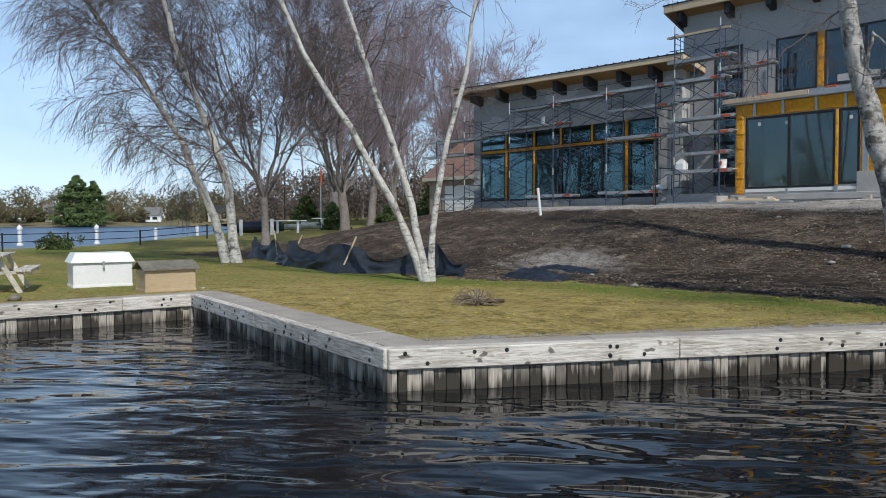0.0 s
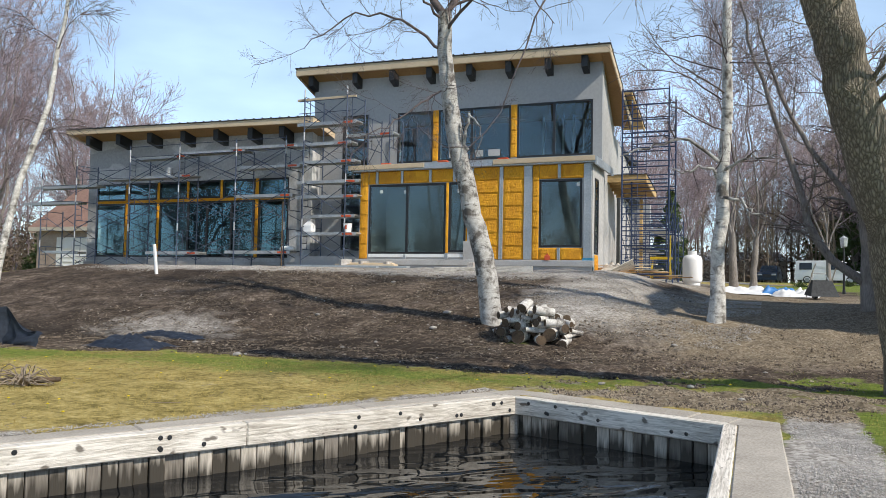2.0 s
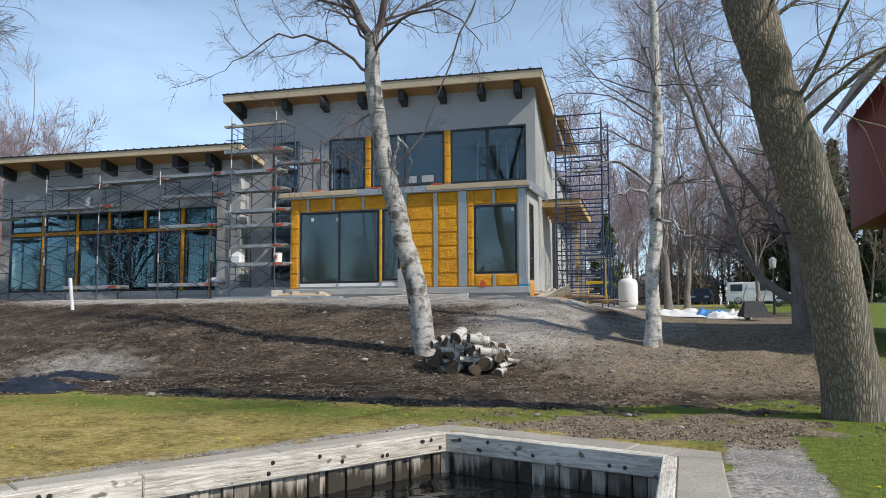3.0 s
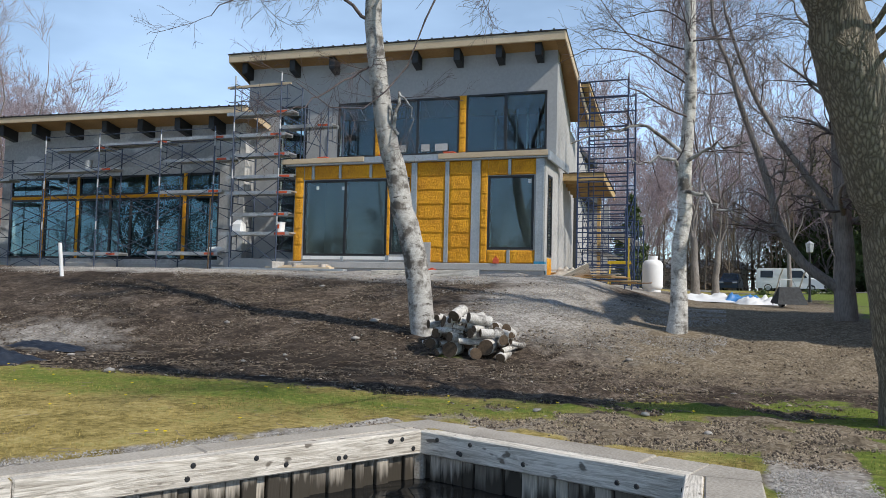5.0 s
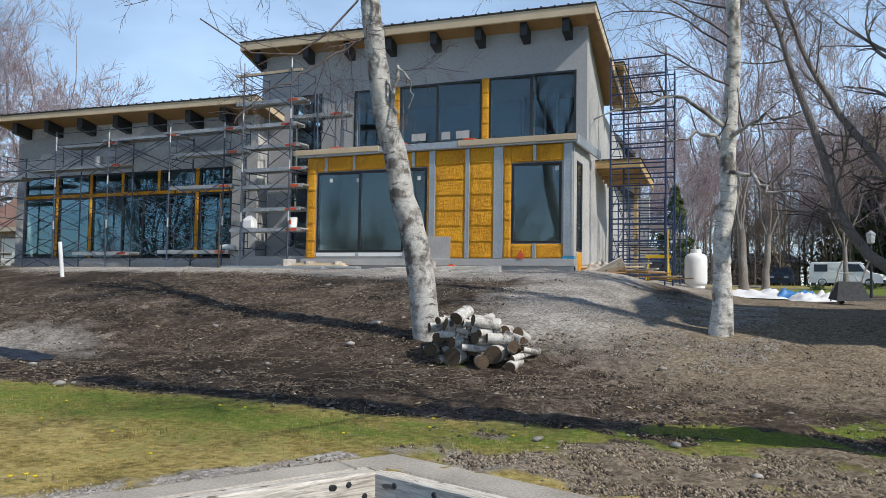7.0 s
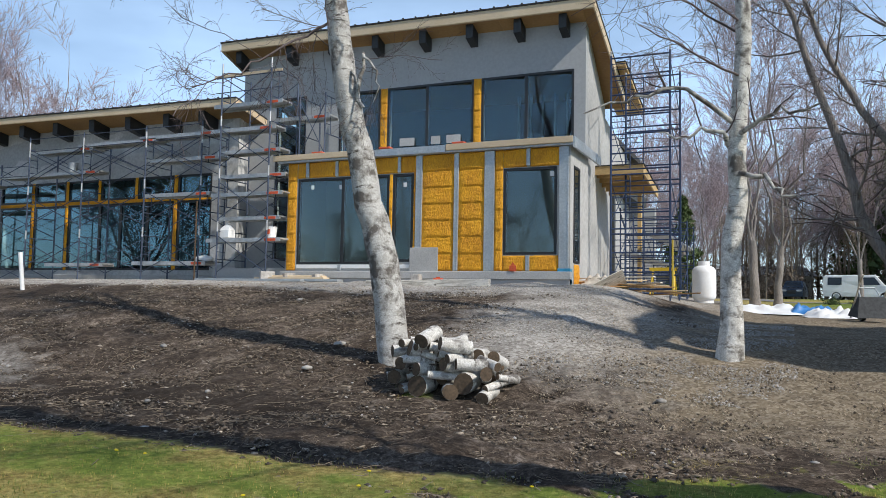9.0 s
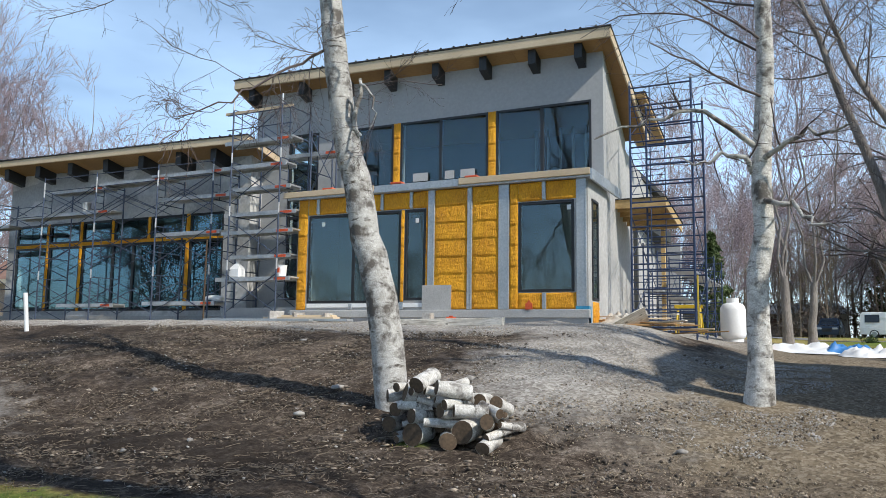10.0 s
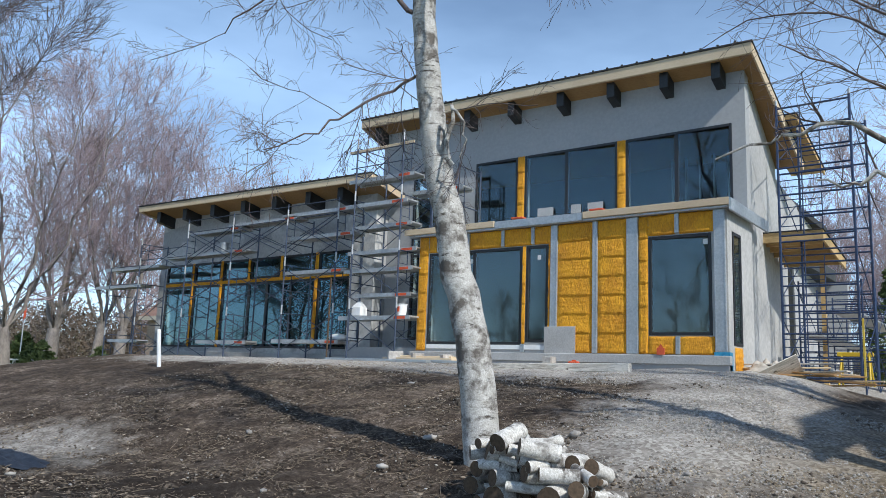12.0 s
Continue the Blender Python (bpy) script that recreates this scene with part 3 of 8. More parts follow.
def make_ground():
    from mathutils.geometry import delaunay_2d_cdt
    rng = np.random.default_rng(4)

    def grid(x0, x1, y0, y1, s, hole=None):
        gx, gy = np.meshgrid(np.arange(x0, x1, s), np.arange(y0, y1, s))
        p = np.column_stack([gx.ravel(), gy.ravel()]) + rng.uniform(-0.3, 0.3, (gx.size, 2)) * s
        if hole:
            inside = (p[:, 0] > hole[0]) & (p[:, 0] < hole[1]) & (p[:, 1] > hole[2]) & (p[:, 1] < hole[3])
            p = p[~inside]
        return p

    pts = np.vstack([grid(-4, 3.6, 10.2, 14.6, 0.09), grid(-14, 4, 9, 19, 0.20, (-4, 3.6, 10.2, 14.6)), grid(-30, 8, 2, 27, 0.55, (-14, 4, 9, 19)), grid(-60, 40, -20, 64, 3.5, (-30, 8, 2, 27)),
                     grid(-420, 400, -320, 420, 42, (-60, 40, -20, 64))])
    poly = np.array(SHORE)

    def in_water(p):
        inside = np.zeros(len(p), bool)
        for (x0, y0), (x1, y1) in zip(poly, np.roll(poly, -1, 0)):
            c = (y0 > p[:, 1]) != (y1 > p[:, 1])
            with np.errstate(divide="ignore", invalid="ignore"):
                inside ^= c & (p[:, 0] < (x1 - x0) * (p[:, 1] - y0) / (y1 - y0) + x0)
        return inside

    def near_shore(p, d):
        out = np.zeros(len(p), bool)
        for a, b in zip(poly, np.roll(poly, -1, 0)):
            t = np.clip(((p - a) @ (b - a)) / ((b - a) @ (b - a)), 0, 1)
            out |= np.linalg.norm(p - (a + t[:, None] * (b - a)), axis=1) < d
        return out

    pts = pts[~in_water(pts) & ~near_shore(pts, 0.12)]
    n = len(poly)
    allp = [Vector(p) for p in poly] + [Vector(p) for p in pts]
    vs, _, fs = delaunay_2d_cdt(allp, [(i, (i + 1) % n) for i in range(n)], [], 0, 1e-5)[:3]
    v2 = np.array([tuple(v) for v in vs])
    tri = np.array([f for f in fs if len(f) == 3])
    tri = tri[~in_water(v2[tri].mean(1))]
    z = height(v2[:, 0], v2[:, 1])
    g, s, gr = zones(v2[:, 0], v2[:, 1])
    rough_ = np.array([noise.fractal((x * 0.9, y * 0.9, 0), 0.8, 2.1, 4) for x, y in v2])
    fine = np.array([noise.noise((x * 4.5, y * 4.5, 3)) for x, y in v2])
    lumps = np.array([noise.fractal((x * 3.1, y * 3.1, 7), 0.7, 2.2, 4) for x, y in v2])
    lumpy = 0.25 + 0.75 * np.maximum(smooth(10.2, 11.2, v2[:, 1]), smooth(0.4, -0.6, v2[:, 0]))
    z = z + (1 - g) * lumpy * (rough_ * 0.06 + fine * 0.04 + lumps * 0.045) * smooth(60, 30, np.hypot(v2[:, 0] + 6, v2[:, 1] - 15)) + g * rough_ * 0.012
    me = arrays_mesh("ground", np.column_stack([v2, z]), tri, GROUND, True)
    for name, values in (("grass", g), ("stone", s), ("green", gr), ("soil_shade", shaded_soil(v2[:, 0], v2[:, 1]))):
        me.attributes.new(name, "FLOAT", "POINT").data.foreach_set("value", values.astype(np.float32))
    tagged(new("ground", me), "patchy spring lawn and bare soil mound with gravel", "ground", kind="structure")


make_ground()
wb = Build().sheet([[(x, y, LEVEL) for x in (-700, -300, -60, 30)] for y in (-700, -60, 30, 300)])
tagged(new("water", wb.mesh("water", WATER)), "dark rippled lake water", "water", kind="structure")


def wall_z(x, y):
    return float(height(x, y))


# ---- boat slip ----


def bulkhead(name, p, q, cap_w, label, seed, sheet=True, boards=True):
    """Timber-faced slip wall from p to q, land on the left of the way: beam, bolts, sheet piling and cap."""
    rng = random.Random(seed)
    p, q = Vector((*p, 0)), Vector((*q, 0))
    d = (q - p).normalized()
    ln = (q - p).length
    n = Vector((-d.y, d.x, 0))                       # towards the land
    m = Matrix.Translation(p) @ Matrix(((d.x, n.x, 0, 0), (d.y, n.y, 0, 0), (0, 0, 1, 0), (0, 0, 0, 1)))
    w = thing(name, label, "slip wall", kind="structure")
    w.matrix_world = m
    top = LAWN + 0.02
    x = 0.0
    while x < ln - 0.05:
        seg = min(ln - x, rng.uniform(3.2, 4.2))
        if ln - x - seg < 0.8:
            seg = ln - x
        part("beam", Build().box((x + 0.003, -0.045, top - 0.235), (x + seg - 0.003, 0.10, top - 0.004 - rng.random() * 0.006), 0.012), TIMBER, w)
        for _ in range(int(seg / 0.36)):
            bx, bz = x + rng.uniform(0.1, seg - 0.1), top - rng.choice((0.07, 0.165)) + rng.uniform(-0.01, 0.01)
            part("bolt", Build().lathe([(0.0, 0.012), (0.016, 0.012), (0.022, 0.006), (0.024, 0.0)], 8, pose(bx, -0.046, bz, 90)), BLACK, w)
        x += seg
    x = 0.0
    while sheet and x < ln - 0.02:
        seg = min(rng.uniform(0.09, 0.19), ln - x)
        dy = rng.choice((0.0, 0.0, 0.025, 0.04))
        part("pile", Build().box((x + 0.004, dy, -0.7), (x + seg - 0.004, dy + 0.06, top - 0.23), 0.006), SHEET, w)
        x += seg
    x = 0.0
    while x < ln - 0.02:
        seg = min(ln - x, rng.uniform(1.9, 2.6))
        part("cap", Build().box((x + 0.004, 0.104, top - 0.2), (x + seg - 0.004, cap_w, top - rng.random() * 0.01), 0.014), CONCRETE, w)
        x += seg
    return w


def cap_wedge(name, before, corner, after, w0, w1):
    """Fills the wedge between two caps that turn away from each other at a corner."""
    def side(p, q, w):
        d = (Vector(q) - Vector(p)).normalized()
        return Vector(corner) + Vector((-d.y, d.x)) * w
    a, c = side(before, corner, w0), side(corner, after, w1)
    d0, d1 = (Vector(corner) - Vector(before)).normalized(), (Vector(after) - Vector(corner)).normalized()
    cross = d0.x * d1.y - d0.y * d1.x
    run = ((c - a).x * d1.y - (c - a).y * d1.x) / cross
    mid = a + d0 * min(max(run, 0), 0.55)
    ring = [Vector(corner), c, mid, a]
    top = LAWN + 0.012
    b = Build().add([(p.x, p.y, z) for z in (top - 0.2, top) for p in ring], [(3, 2, 1, 0), (4, 5, 6, 7), (0, 1, 5, 4), (1, 2, 6, 5), (2, 3, 7, 6), (3, 0, 4, 7)])
    b.box((corner[0] - 0.05, corner[1] - 0.05, -0.7), (corner[0] + 0.05, corner[1] + 0.05, top - 0.02), 0.01)
    tagged(new(name, b.mesh(name, CONCRETE)), "concrete corner piece of the slip wall", "slip wall", kind="structure")


cap_wedge("slip_corner_1", A, B, C, 0.42, 0.50)
cap_wedge("slip_corner_2", B, C, (0.45, -9.0), 0.50, 0.52)
cap_wedge("slip_corner_3", (-13.8, -3.0), W1, A, 0.45, 0.62)
bulkhead("slip_wall_1", A, B, 0.42, "weathered grey timber slip wall with bolt heads", 1)
bulkhead("slip_wall_2", B, C, 0.50, "weathered timber slip wall in shade", 2)
bulkhead("slip_wall_3", C, (0.45, -9.0), 0.52, "concrete-capped timber slip wall", 3)
bulkhead("slip_wall_4", W1, A, 0.62, "concrete-capped timber slip wall in shade", 4)
bulkhead("slip_wall_5", (-13.8, -3.0), W1, 0.45, "weathered timber slip wall", 5)

# ---- the house ----
F, U, WG = 25.5, 27.36, 26.8        # fronts: ground-floor bay, upper storey, long wing


def wall_with_holes(b, x0, x1, z0, z1, y0, y1, holes):
    """One solid wall along x between y0 and y1 with rectangular openings (x0, x1, z0, z1) through it."""
    xs = sorted({x0, x1, *[h[0] for h in holes], *[h[1] for h in holes]})
    zs = sorted({z0, z1, *[h[2] for h in holes], *[h[3] for h in holes]})
    nx, nz = len(xs), len(zs)
    vs = [(x, y, z) for y in (y0, y1) for z in zs for x in xs]

    def solid(i, j):
        if not (0 <= i < nx - 1 and 0 <= j < nz - 1):
            return False
        cx, cz = (xs[i] + xs[i + 1]) / 2, (zs[j] + zs[j + 1]) / 2
        return not any(h[0] < cx < h[1] and h[2] < cz < h[3] for h in holes)

    def at(i, j, k):
        return k * nx * nz + j * nx + i

    fs = []
    for i in range(nx - 1):
        for j in range(nz - 1):
            if solid(i, j):
                for k in (0, 1):
                    fs.append((at(i, j, k), at(i + 1, j, k), at(i + 1, j + 1, k), at(i, j + 1, k)))
                for di, dj, p, q in ((-1, 0, (i, j), (i, j + 1)), (1, 0, (i + 1, j), (i + 1, j + 1)), (0, -1, (i, j), (i + 1, j)), (0, 1, (i, j + 1), (i + 1, j + 1))):
                    if not solid(i + di, j + dj):
                        fs.append((at(*p, 0), at(*q, 0), at(*q, 1), at(*p, 1)))
    return b.add(vs, fs)


PANE_TURN = 5.0                      # panes turned so that their reflections fit the camera's view


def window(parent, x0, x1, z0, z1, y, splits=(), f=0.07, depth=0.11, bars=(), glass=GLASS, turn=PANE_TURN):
    """A black-framed window along x with its glass set back from y; splits are mullions, bars transoms."""
    w = part("window", Build().box((x0, y, z0), (x0 + f, y + depth, z1), 0.006).box((x1 - f, y, z0), (x1, y + depth, z1), 0.006)
             .box((x0 + f, y, z0), (x1 - f, y + depth, z0 + f), 0.006).box((x0 + f, y, z1 - f), (x1 - f, y + depth, z1), 0.006), FRAME, parent, "black-framed window")
    for s in splits:
        part("mullion", Build().box((s - f * 0.7, y + 0.006, z0 + f), (s + f * 0.7, y + depth - 0.006, z1 - f), 0.005), FRAME, w)
    for z in bars:
        part("transom", Build().box((x0 + f, y + 0.004, z - f * 0.6), (x1 - f, y + depth - 0.004, z + f * 0.6), 0.005), FRAME, w)
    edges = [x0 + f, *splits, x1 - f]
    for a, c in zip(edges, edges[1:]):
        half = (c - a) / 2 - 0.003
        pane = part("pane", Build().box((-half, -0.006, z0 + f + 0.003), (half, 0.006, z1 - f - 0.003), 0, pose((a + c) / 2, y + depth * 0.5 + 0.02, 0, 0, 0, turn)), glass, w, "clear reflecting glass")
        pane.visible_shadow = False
    return w


def roof(parent, x0, x1, y_front, y_back, zl, zr, fall, thick=0.2):
    """A shed roof that falls to the back: fascia, plywood soffit boards, dark covering."""
    def z(x, y):
        return zl + (zr - zl) * (x - x0) / (x1 - x0) - fall * (y - y_front)

    def slab(b, xa, xb, ya, yb, up, low):
        vs = [(x, y, z(x, y) + k) for x in (xa, xb) for y in (ya, yb) for k in (low, up)]
        return b.add(vs, [(0, 1, 3, 2), (4, 6, 7, 5), (0, 4, 5, 1), (2, 3, 7, 6), (0, 2, 6, 4), (1, 5, 7, 3)])

    r = part("roof", slab(Build(), x0 - 0.03, x1 + 0.03, y_front - 0.05, y_back + 0.05, 0.0, -0.035), SHINGLE, parent, "dark metal-edged shed roof")
    part("fascia", slab(Build(), x0, x1, y_front - 0.02, y_front + 0.03, -0.037, -thick), FASCIA, r, "pale lumber fascia board")
    part("fascia", slab(Build(), x1 - 0.03, x1 + 0.01, y_front + 0.032, y_back, -0.037, -thick), FASCIA, r)
    part("fascia", slab(Build(), x0 - 0.01, x0 + 0.03, y_front + 0.032, y_back, -0.037, -thick), FASCIA, r)
    part("deck", slab(Build(), x0 + 0.032, x1 - 0.032, y_front + 0.032, y_back, -0.037, -thick * 0.55), SOFFIT, r)
    k = x0 + 0.035
    rng = random.Random(int(abs(x0) * 10))
    while k < x1 - 0.1:
        w = min(2.42, x1 - 0.035 - k)
        part("soffit_sheet", slab(Build(), k + 0.003, k + w - 0.003, y_front + 0.034, y_front + 1.4, -thick * 0.57, -thick * 0.72 - rng.random() * 0.004), SOFFIT, r, "yellowish plywood soffit")
        k += w
    xr = x0 + 0.2
    while xr < x1:                                   # small standing ribs on the roof edge
        part("rib", slab(Build(), xr, xr + 0.05, y_front - 0.06, y_front + 0.5, 0.03, 0.001), SHINGLE, r)
        xr += 0.41
    return z


def beams(parent, xs, z, y0, y1, drop=0.2, w=0.17, h=0.32):
    for x in xs:
        za, zb = z(x, y0) - drop, z(x, y1) - drop
        vs = [(x + sx * w / 2, y, zz - k) for sx in (-1, 1) for y, zz in ((y0, za), (y1, zb)) for k in (h, 0)]
        part("beam", Build().add(vs, [(0, 1, 3, 2), (4, 6, 7, 5), (0, 4, 5, 1), (2, 3, 7, 6), (0, 2, 6, 4), (1, 5, 7, 3)]), BLACK, parent, "black roof beam end")


def foam_fill(x0, x1, z0, z1, y, seed, lifts=5, grooves=True):
    """A bulging sheet of sprayed foam between studs, built in horizontal lifts."""
    rng = random.Random(seed)
    nx, nz = max(6, int((x1 - x0) / 0.05)), max(6, int((z1 - z0) / 0.025))
    rows = []
    for j in range(nz + 1):
        t = j / nz
        row = []
        for i in range(nx + 1):
            s = i / nx
            ph = (t * lifts) % 1.0
            bulge = 0.045 * (0.55 + 0.45 * (1 - ph)) * (1 - abs(2 * ph - 1) ** 18) if grooves else 0.015
            bulge *= min(1, 7 * min(s, 1 - s) + 0.15)
            bulge += 0.012 * noise.noise((s * (x1 - x0) * 6 + seed, t * (z1 - z0) * 20, seed)) + 0.010 * noise.noise((s * (x1 - x0) * 24, t * (z1 - z0) * 5, seed + 9)) + 0.008 * noise.noise((s * 5, t * 9, seed + 4))
            row.append((x0 + (x1 - x0) * s, y - bulge, z0 + (z1 - z0) * t))
        rows.append(row)
    return Build().sheet(rows)


def make_house():
    h = thing("house", "modern two-storey house under construction with grey walls", "house")
    # ground-floor bay
    holes = [(-12.62, -9.62, 2.98, 5.46), (-9.50, -8.87, 3.04, 5.46), (-6.28, -4.86, 3.21, 5.44)]
    bay = part("bay", wall_with_holes(Build(), -13.0, -4.52, 2.55, 5.93, F, F + 0.16, holes), SILL, h, "framed bay wall filled with orange foam")
    part("side_wall", Build().box((-13.0, F + 0.162, 2.55), (-12.86, U, 5.93)), PARGE, h)
    side = Build()
    side.box((-4.68, F + 0.162, 2.0), (-4.52, F + 0.32, 5.93)).box((-4.68, F + 0.95, 2.0), (-4.52, U, 5.93)).box((-4.68, F + 0.32, 2.0), (-4.52, F + 0.95, 3.0)).box((-4.68, F + 0.32, 5.5), (-4.52, F + 0.95, 5.93))
    part("side_wall", side, PARGE_SUNLIT, h, "side wall with sunlight put into its paler coat")
    for (a, c, z0, z1), sp in zip(holes, ((-11.1,), (), ())):
        window(h, a, c, z0, z1, F - 0.012, sp, bars=())
    # side window of the bay
    sw = part("window", Build().box((-4.56, F + 0.34, 3.02), (-4.50, F + 0.40, 5.48), 0.005).box((-4.56, F + 0.87, 3.02), (-4.50, F + 0.93, 5.48), 0.005)
              .box((-4.56, F + 0.40, 3.02), (-4.50, F + 0.87, 3.08), 0.005).box((-4.56, F + 0.40, 5.42), (-4.50, F + 0.87, 5.48), 0.005), FRAME, h, "black-framed window")
    part("pane", Build().box((-4.535, F + 0.402, 3.082), (-4.523, F + 0.868, 5.418)), GLASS, sw).visible_shadow = False
    # galvanised studs over the face
    def stud(x0, x1, z0, z1, mat=STEEL, y=F, out=0.05):
        b = Build().box((x0, y - out, z0), (x1, y - 0.003, z1), 0.004)
        b.box((x0 + 0.012, y - out - 0.008, z0), (x0 + 0.03, y - out + 0.002, z1)).box((x1 - 0.03, y - out - 0.008, z0), (x1 - 0.012, y - out + 0.002, z1))
        part("stud", b, mat, bay, "galvanised steel stud")
    for x0, x1, z0, z1 in ((-8.79, -8.60, 2.8, 5.93), (-7.66, -7.53, 2.8, 5.93), (-6.80, -6.52, 2.8, 5.93), (-4.80, -4.55, 2.8, 5.93),
                           (-12.35, -12.25, 5.5, 5.93), (-11.35, -11.26, 5.5, 5.93), (-10.25, -10.16, 5.5, 5.93), (-9.35, -9.26, 5.5, 5.93),
                           (-5.66, -5.56, 5.49, 5.93), (-5.66, -5.56, 2.8, 3.18), (-9.62, -9.5, 2.8, 3.0), (-11.2, -11.1, 2.8, 2.96)):
        stud(x0, x1, z0, z1)
    k = 0
    for x0, x1, z0, z1, lifts in ((-8.60, -7.66, 2.8, 5.93, 7), (-7.53, -6.80, 2.8, 5.93, 7), (-12.98, -12.66, 2.8, 5.93, 6), (-9.61, -9.51, 3.0, 5.46, 5),
                                  (-8.86, -8.795, 2.8, 5.93, 6), (-6.515, -6.29, 2.8, 5.93, 6), (-12.25, -11.35, 5.48, 5.93, 1), (-12.64, -12.35, 5.48, 5.93, 1), (-11.26, -10.25, 5.48, 5.93, 1),
                                  (-10.16, -9.35, 5.48, 5.93, 1), (-9.26, -8.86, 5.48, 5.93, 1), (-6.285, -5.66, 5.46, 5.93, 1), (-5.56, -4.81, 5.46, 5.93, 1),
                                  (-6.285, -5.66, 2.8, 3.19, 1), (-5.56, -4.81, 2.8, 3.19, 1)):
        part("foam", foam_fill(x0, x1, z0, z1, F - 0.004, k, lifts), FOAM, bay, "orange-yellow sprayed insulation foam", True)
        k += 1
    part("foam", foam_fill(0.36, 0.92, 2.3, 2.98, 0, 40, 1).mesh("foam", FOAM, True), FOAM, bay).matrix_world = Matrix.Translation((-4.516, F, 0)) @ Matrix.Rotation(radians(90), 4, "Z")
    part("grey_panel", Build().box((-8.92, F - 0.075, 2.76), (-8.08, F - 0.055, 3.42), 0.004), SILL, bay, "grey cement board offcut leaning on the wall")
    part("membrane", Build().box((-4.82, F - 0.062, 2.72), (-4.50, F - 0.05, 2.86), 0.003).box((-4.514, F - 0.05, 2.2), (-4.500, F + 0.18, 2.86), 0.003), surf("blue_membrane", (0.02, 0.2, 0.36), (0.05, 0.33, 0.52), 12, 3, 0.5), bay, "blue membrane flap")
    part("membrane", Build().box((-12.6, F - 0.03, 2.86), (-8.9, F - 0.005, 2.965), 0.004), WHITE, bay, "white flashing strip below the doors")
    # sill ledge and low footing
    part("ledge", Build().box((-13.1, F - 0.14, 2.58), (-4.46, F - 0.002, 2.78), 0.012), SILL, h, "pale concrete ledge")
    part("footing", Build().box((-13.05, F - 0.09, 1.7), (-4.5, F + 0.12, 2.578)), PARGE, h)
    # flat roof of the bay with its parapet boards
    part("bay_roof", Build().box((-13.3, F - 0.14, 5.935), (-4.42, U - 0.002, 6.02), 0.01), STEEL, h)
    part("parapet", Build().box((-13.42, F - 0.20, 6.0), (-10.4, F - 0.142, 6.16), 0.006), FASCIA, h, "pale lumber edge board")
    part("parapet", Build().box((-7.85, F - 0.20, 5.99), (-4.42, F - 0.142, 6.15), 0.006), FASCIA, h, "pale lumber edge board")
    part("parapet", Build().box((-10.38, F - 0.185, 5.95), (-7.87, F - 0.142, 6.14), 0.006), STEEL, h)
    part("parapet", Build().box((-4.418, F - 0.19, 5.86), (-4.36, U + 0.9, 6.13), 0.006), STEEL, h, "grey metal edge flashing")
    for x in (-12.1, -9.9, -7.7):
        part("strap", Build().box((x, F - 0.17, 6.165), (x + 0.35, F + 0.05, 6.21), 0.01), ORANGE, h)
    # upper storey
    up = [(-12.45, -10.98, 6.52, 8.47), (-10.74, -7.9, 6.52, 8.47), (-7.66, -4.92, 6.52, 8.47), (-14.86, -13.7, 3.2, 8.5)]
    part("upper_wall", wall_with_holes(Build(), -16.2, -4.6, 2.0, 10.0, U, U + 0.3, up), PARGE, h, "grey coated upper wall")
    for (a, c, z0, z1), sp, bars in zip(up, ((), (-9.4,), (-6.3,), ()), ((), (), (), (5.8,))):
        window(h, a, c, z0, z1, U - 0.01, sp, bars=bars)
    for a, c in ((-10.98, -10.74), (-7.9, -7.66)):
        part("foam", foam_fill(a, c, 6.55, 8.47, U - 0.003, int(-a * 10), 4), FOAM, h, "orange-yellow sprayed insulation foam", True)
    part("side_wall", Build().add([(x - 0.08 * (y - U), y, z) for x in (-4.9, -4.6) for y, zs in ((U + 0.302, (1.6, 9.72)), (31.3, (1.6, 8.3))) for z in zs], [(0, 1, 3, 2), (4, 6, 7, 5), (0, 4, 5, 1), (2, 3, 7, 6), (0, 2, 6, 4), (1, 5, 7, 3)]), PARGE_SUNLIT, h, "side wall with sunlight put into its paler coat")
    part("side_wall", Build().add([(x - 0.08 * (y - U), y, z) for x in (-4.9, -4.62) for y in (31.302, 39.5) for z in (1.6, 8.0)], [(0, 1, 3, 2), (4, 6, 7, 5), (0, 4, 5, 1), (2, 3, 7, 6), (0, 2, 6, 4), (1, 5, 7, 3)]), PARGE_SUNLIT, h)
    part("side_wall", Build().box((-16.2, U + 0.302, 2.0), (-15.9, 39.5, 8.2)), PARGE, h)
    part("back_wall", Build().box((-16.2, 39.502, 1.6), (-4.6, 39.8, 6.0)), PARGE, h)
    part("floor_slab", Build().box((-15.85, F + 0.17, 2.4), (-4.95, 39.45, 2.88)), PARGE, h)
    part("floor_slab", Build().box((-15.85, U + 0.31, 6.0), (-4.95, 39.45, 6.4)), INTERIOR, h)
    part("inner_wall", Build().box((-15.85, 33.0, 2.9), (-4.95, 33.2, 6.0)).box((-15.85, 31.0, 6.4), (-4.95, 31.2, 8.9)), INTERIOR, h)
    # Unseen flat roof, added to keep daylight out of the upper rooms.
    part("low_roof", Build().box((-16.3, 31.62, 7.9), (-5.25, 39.9, 8.1)), SHINGLE, h)
    z = roof(h, -16.72, -4.24, 26.75, 31.6, 10.42, 10.18, 0.35, 0.30)
    beams(h, (-16.15, -14.15, -12.55, -11.0, -9.4, -7.9, -6.45, -5.15), z, 26.93, U + 0.02, 0.22, 0.22, 0.40)
    # long wing
    bays = [(-27.2, -25.46, ()), (-25.33, -23.67, ()), (-23.54, -18.55, (-22.0, -21.0, -19.75)), (-18.39, -16.95, ())]
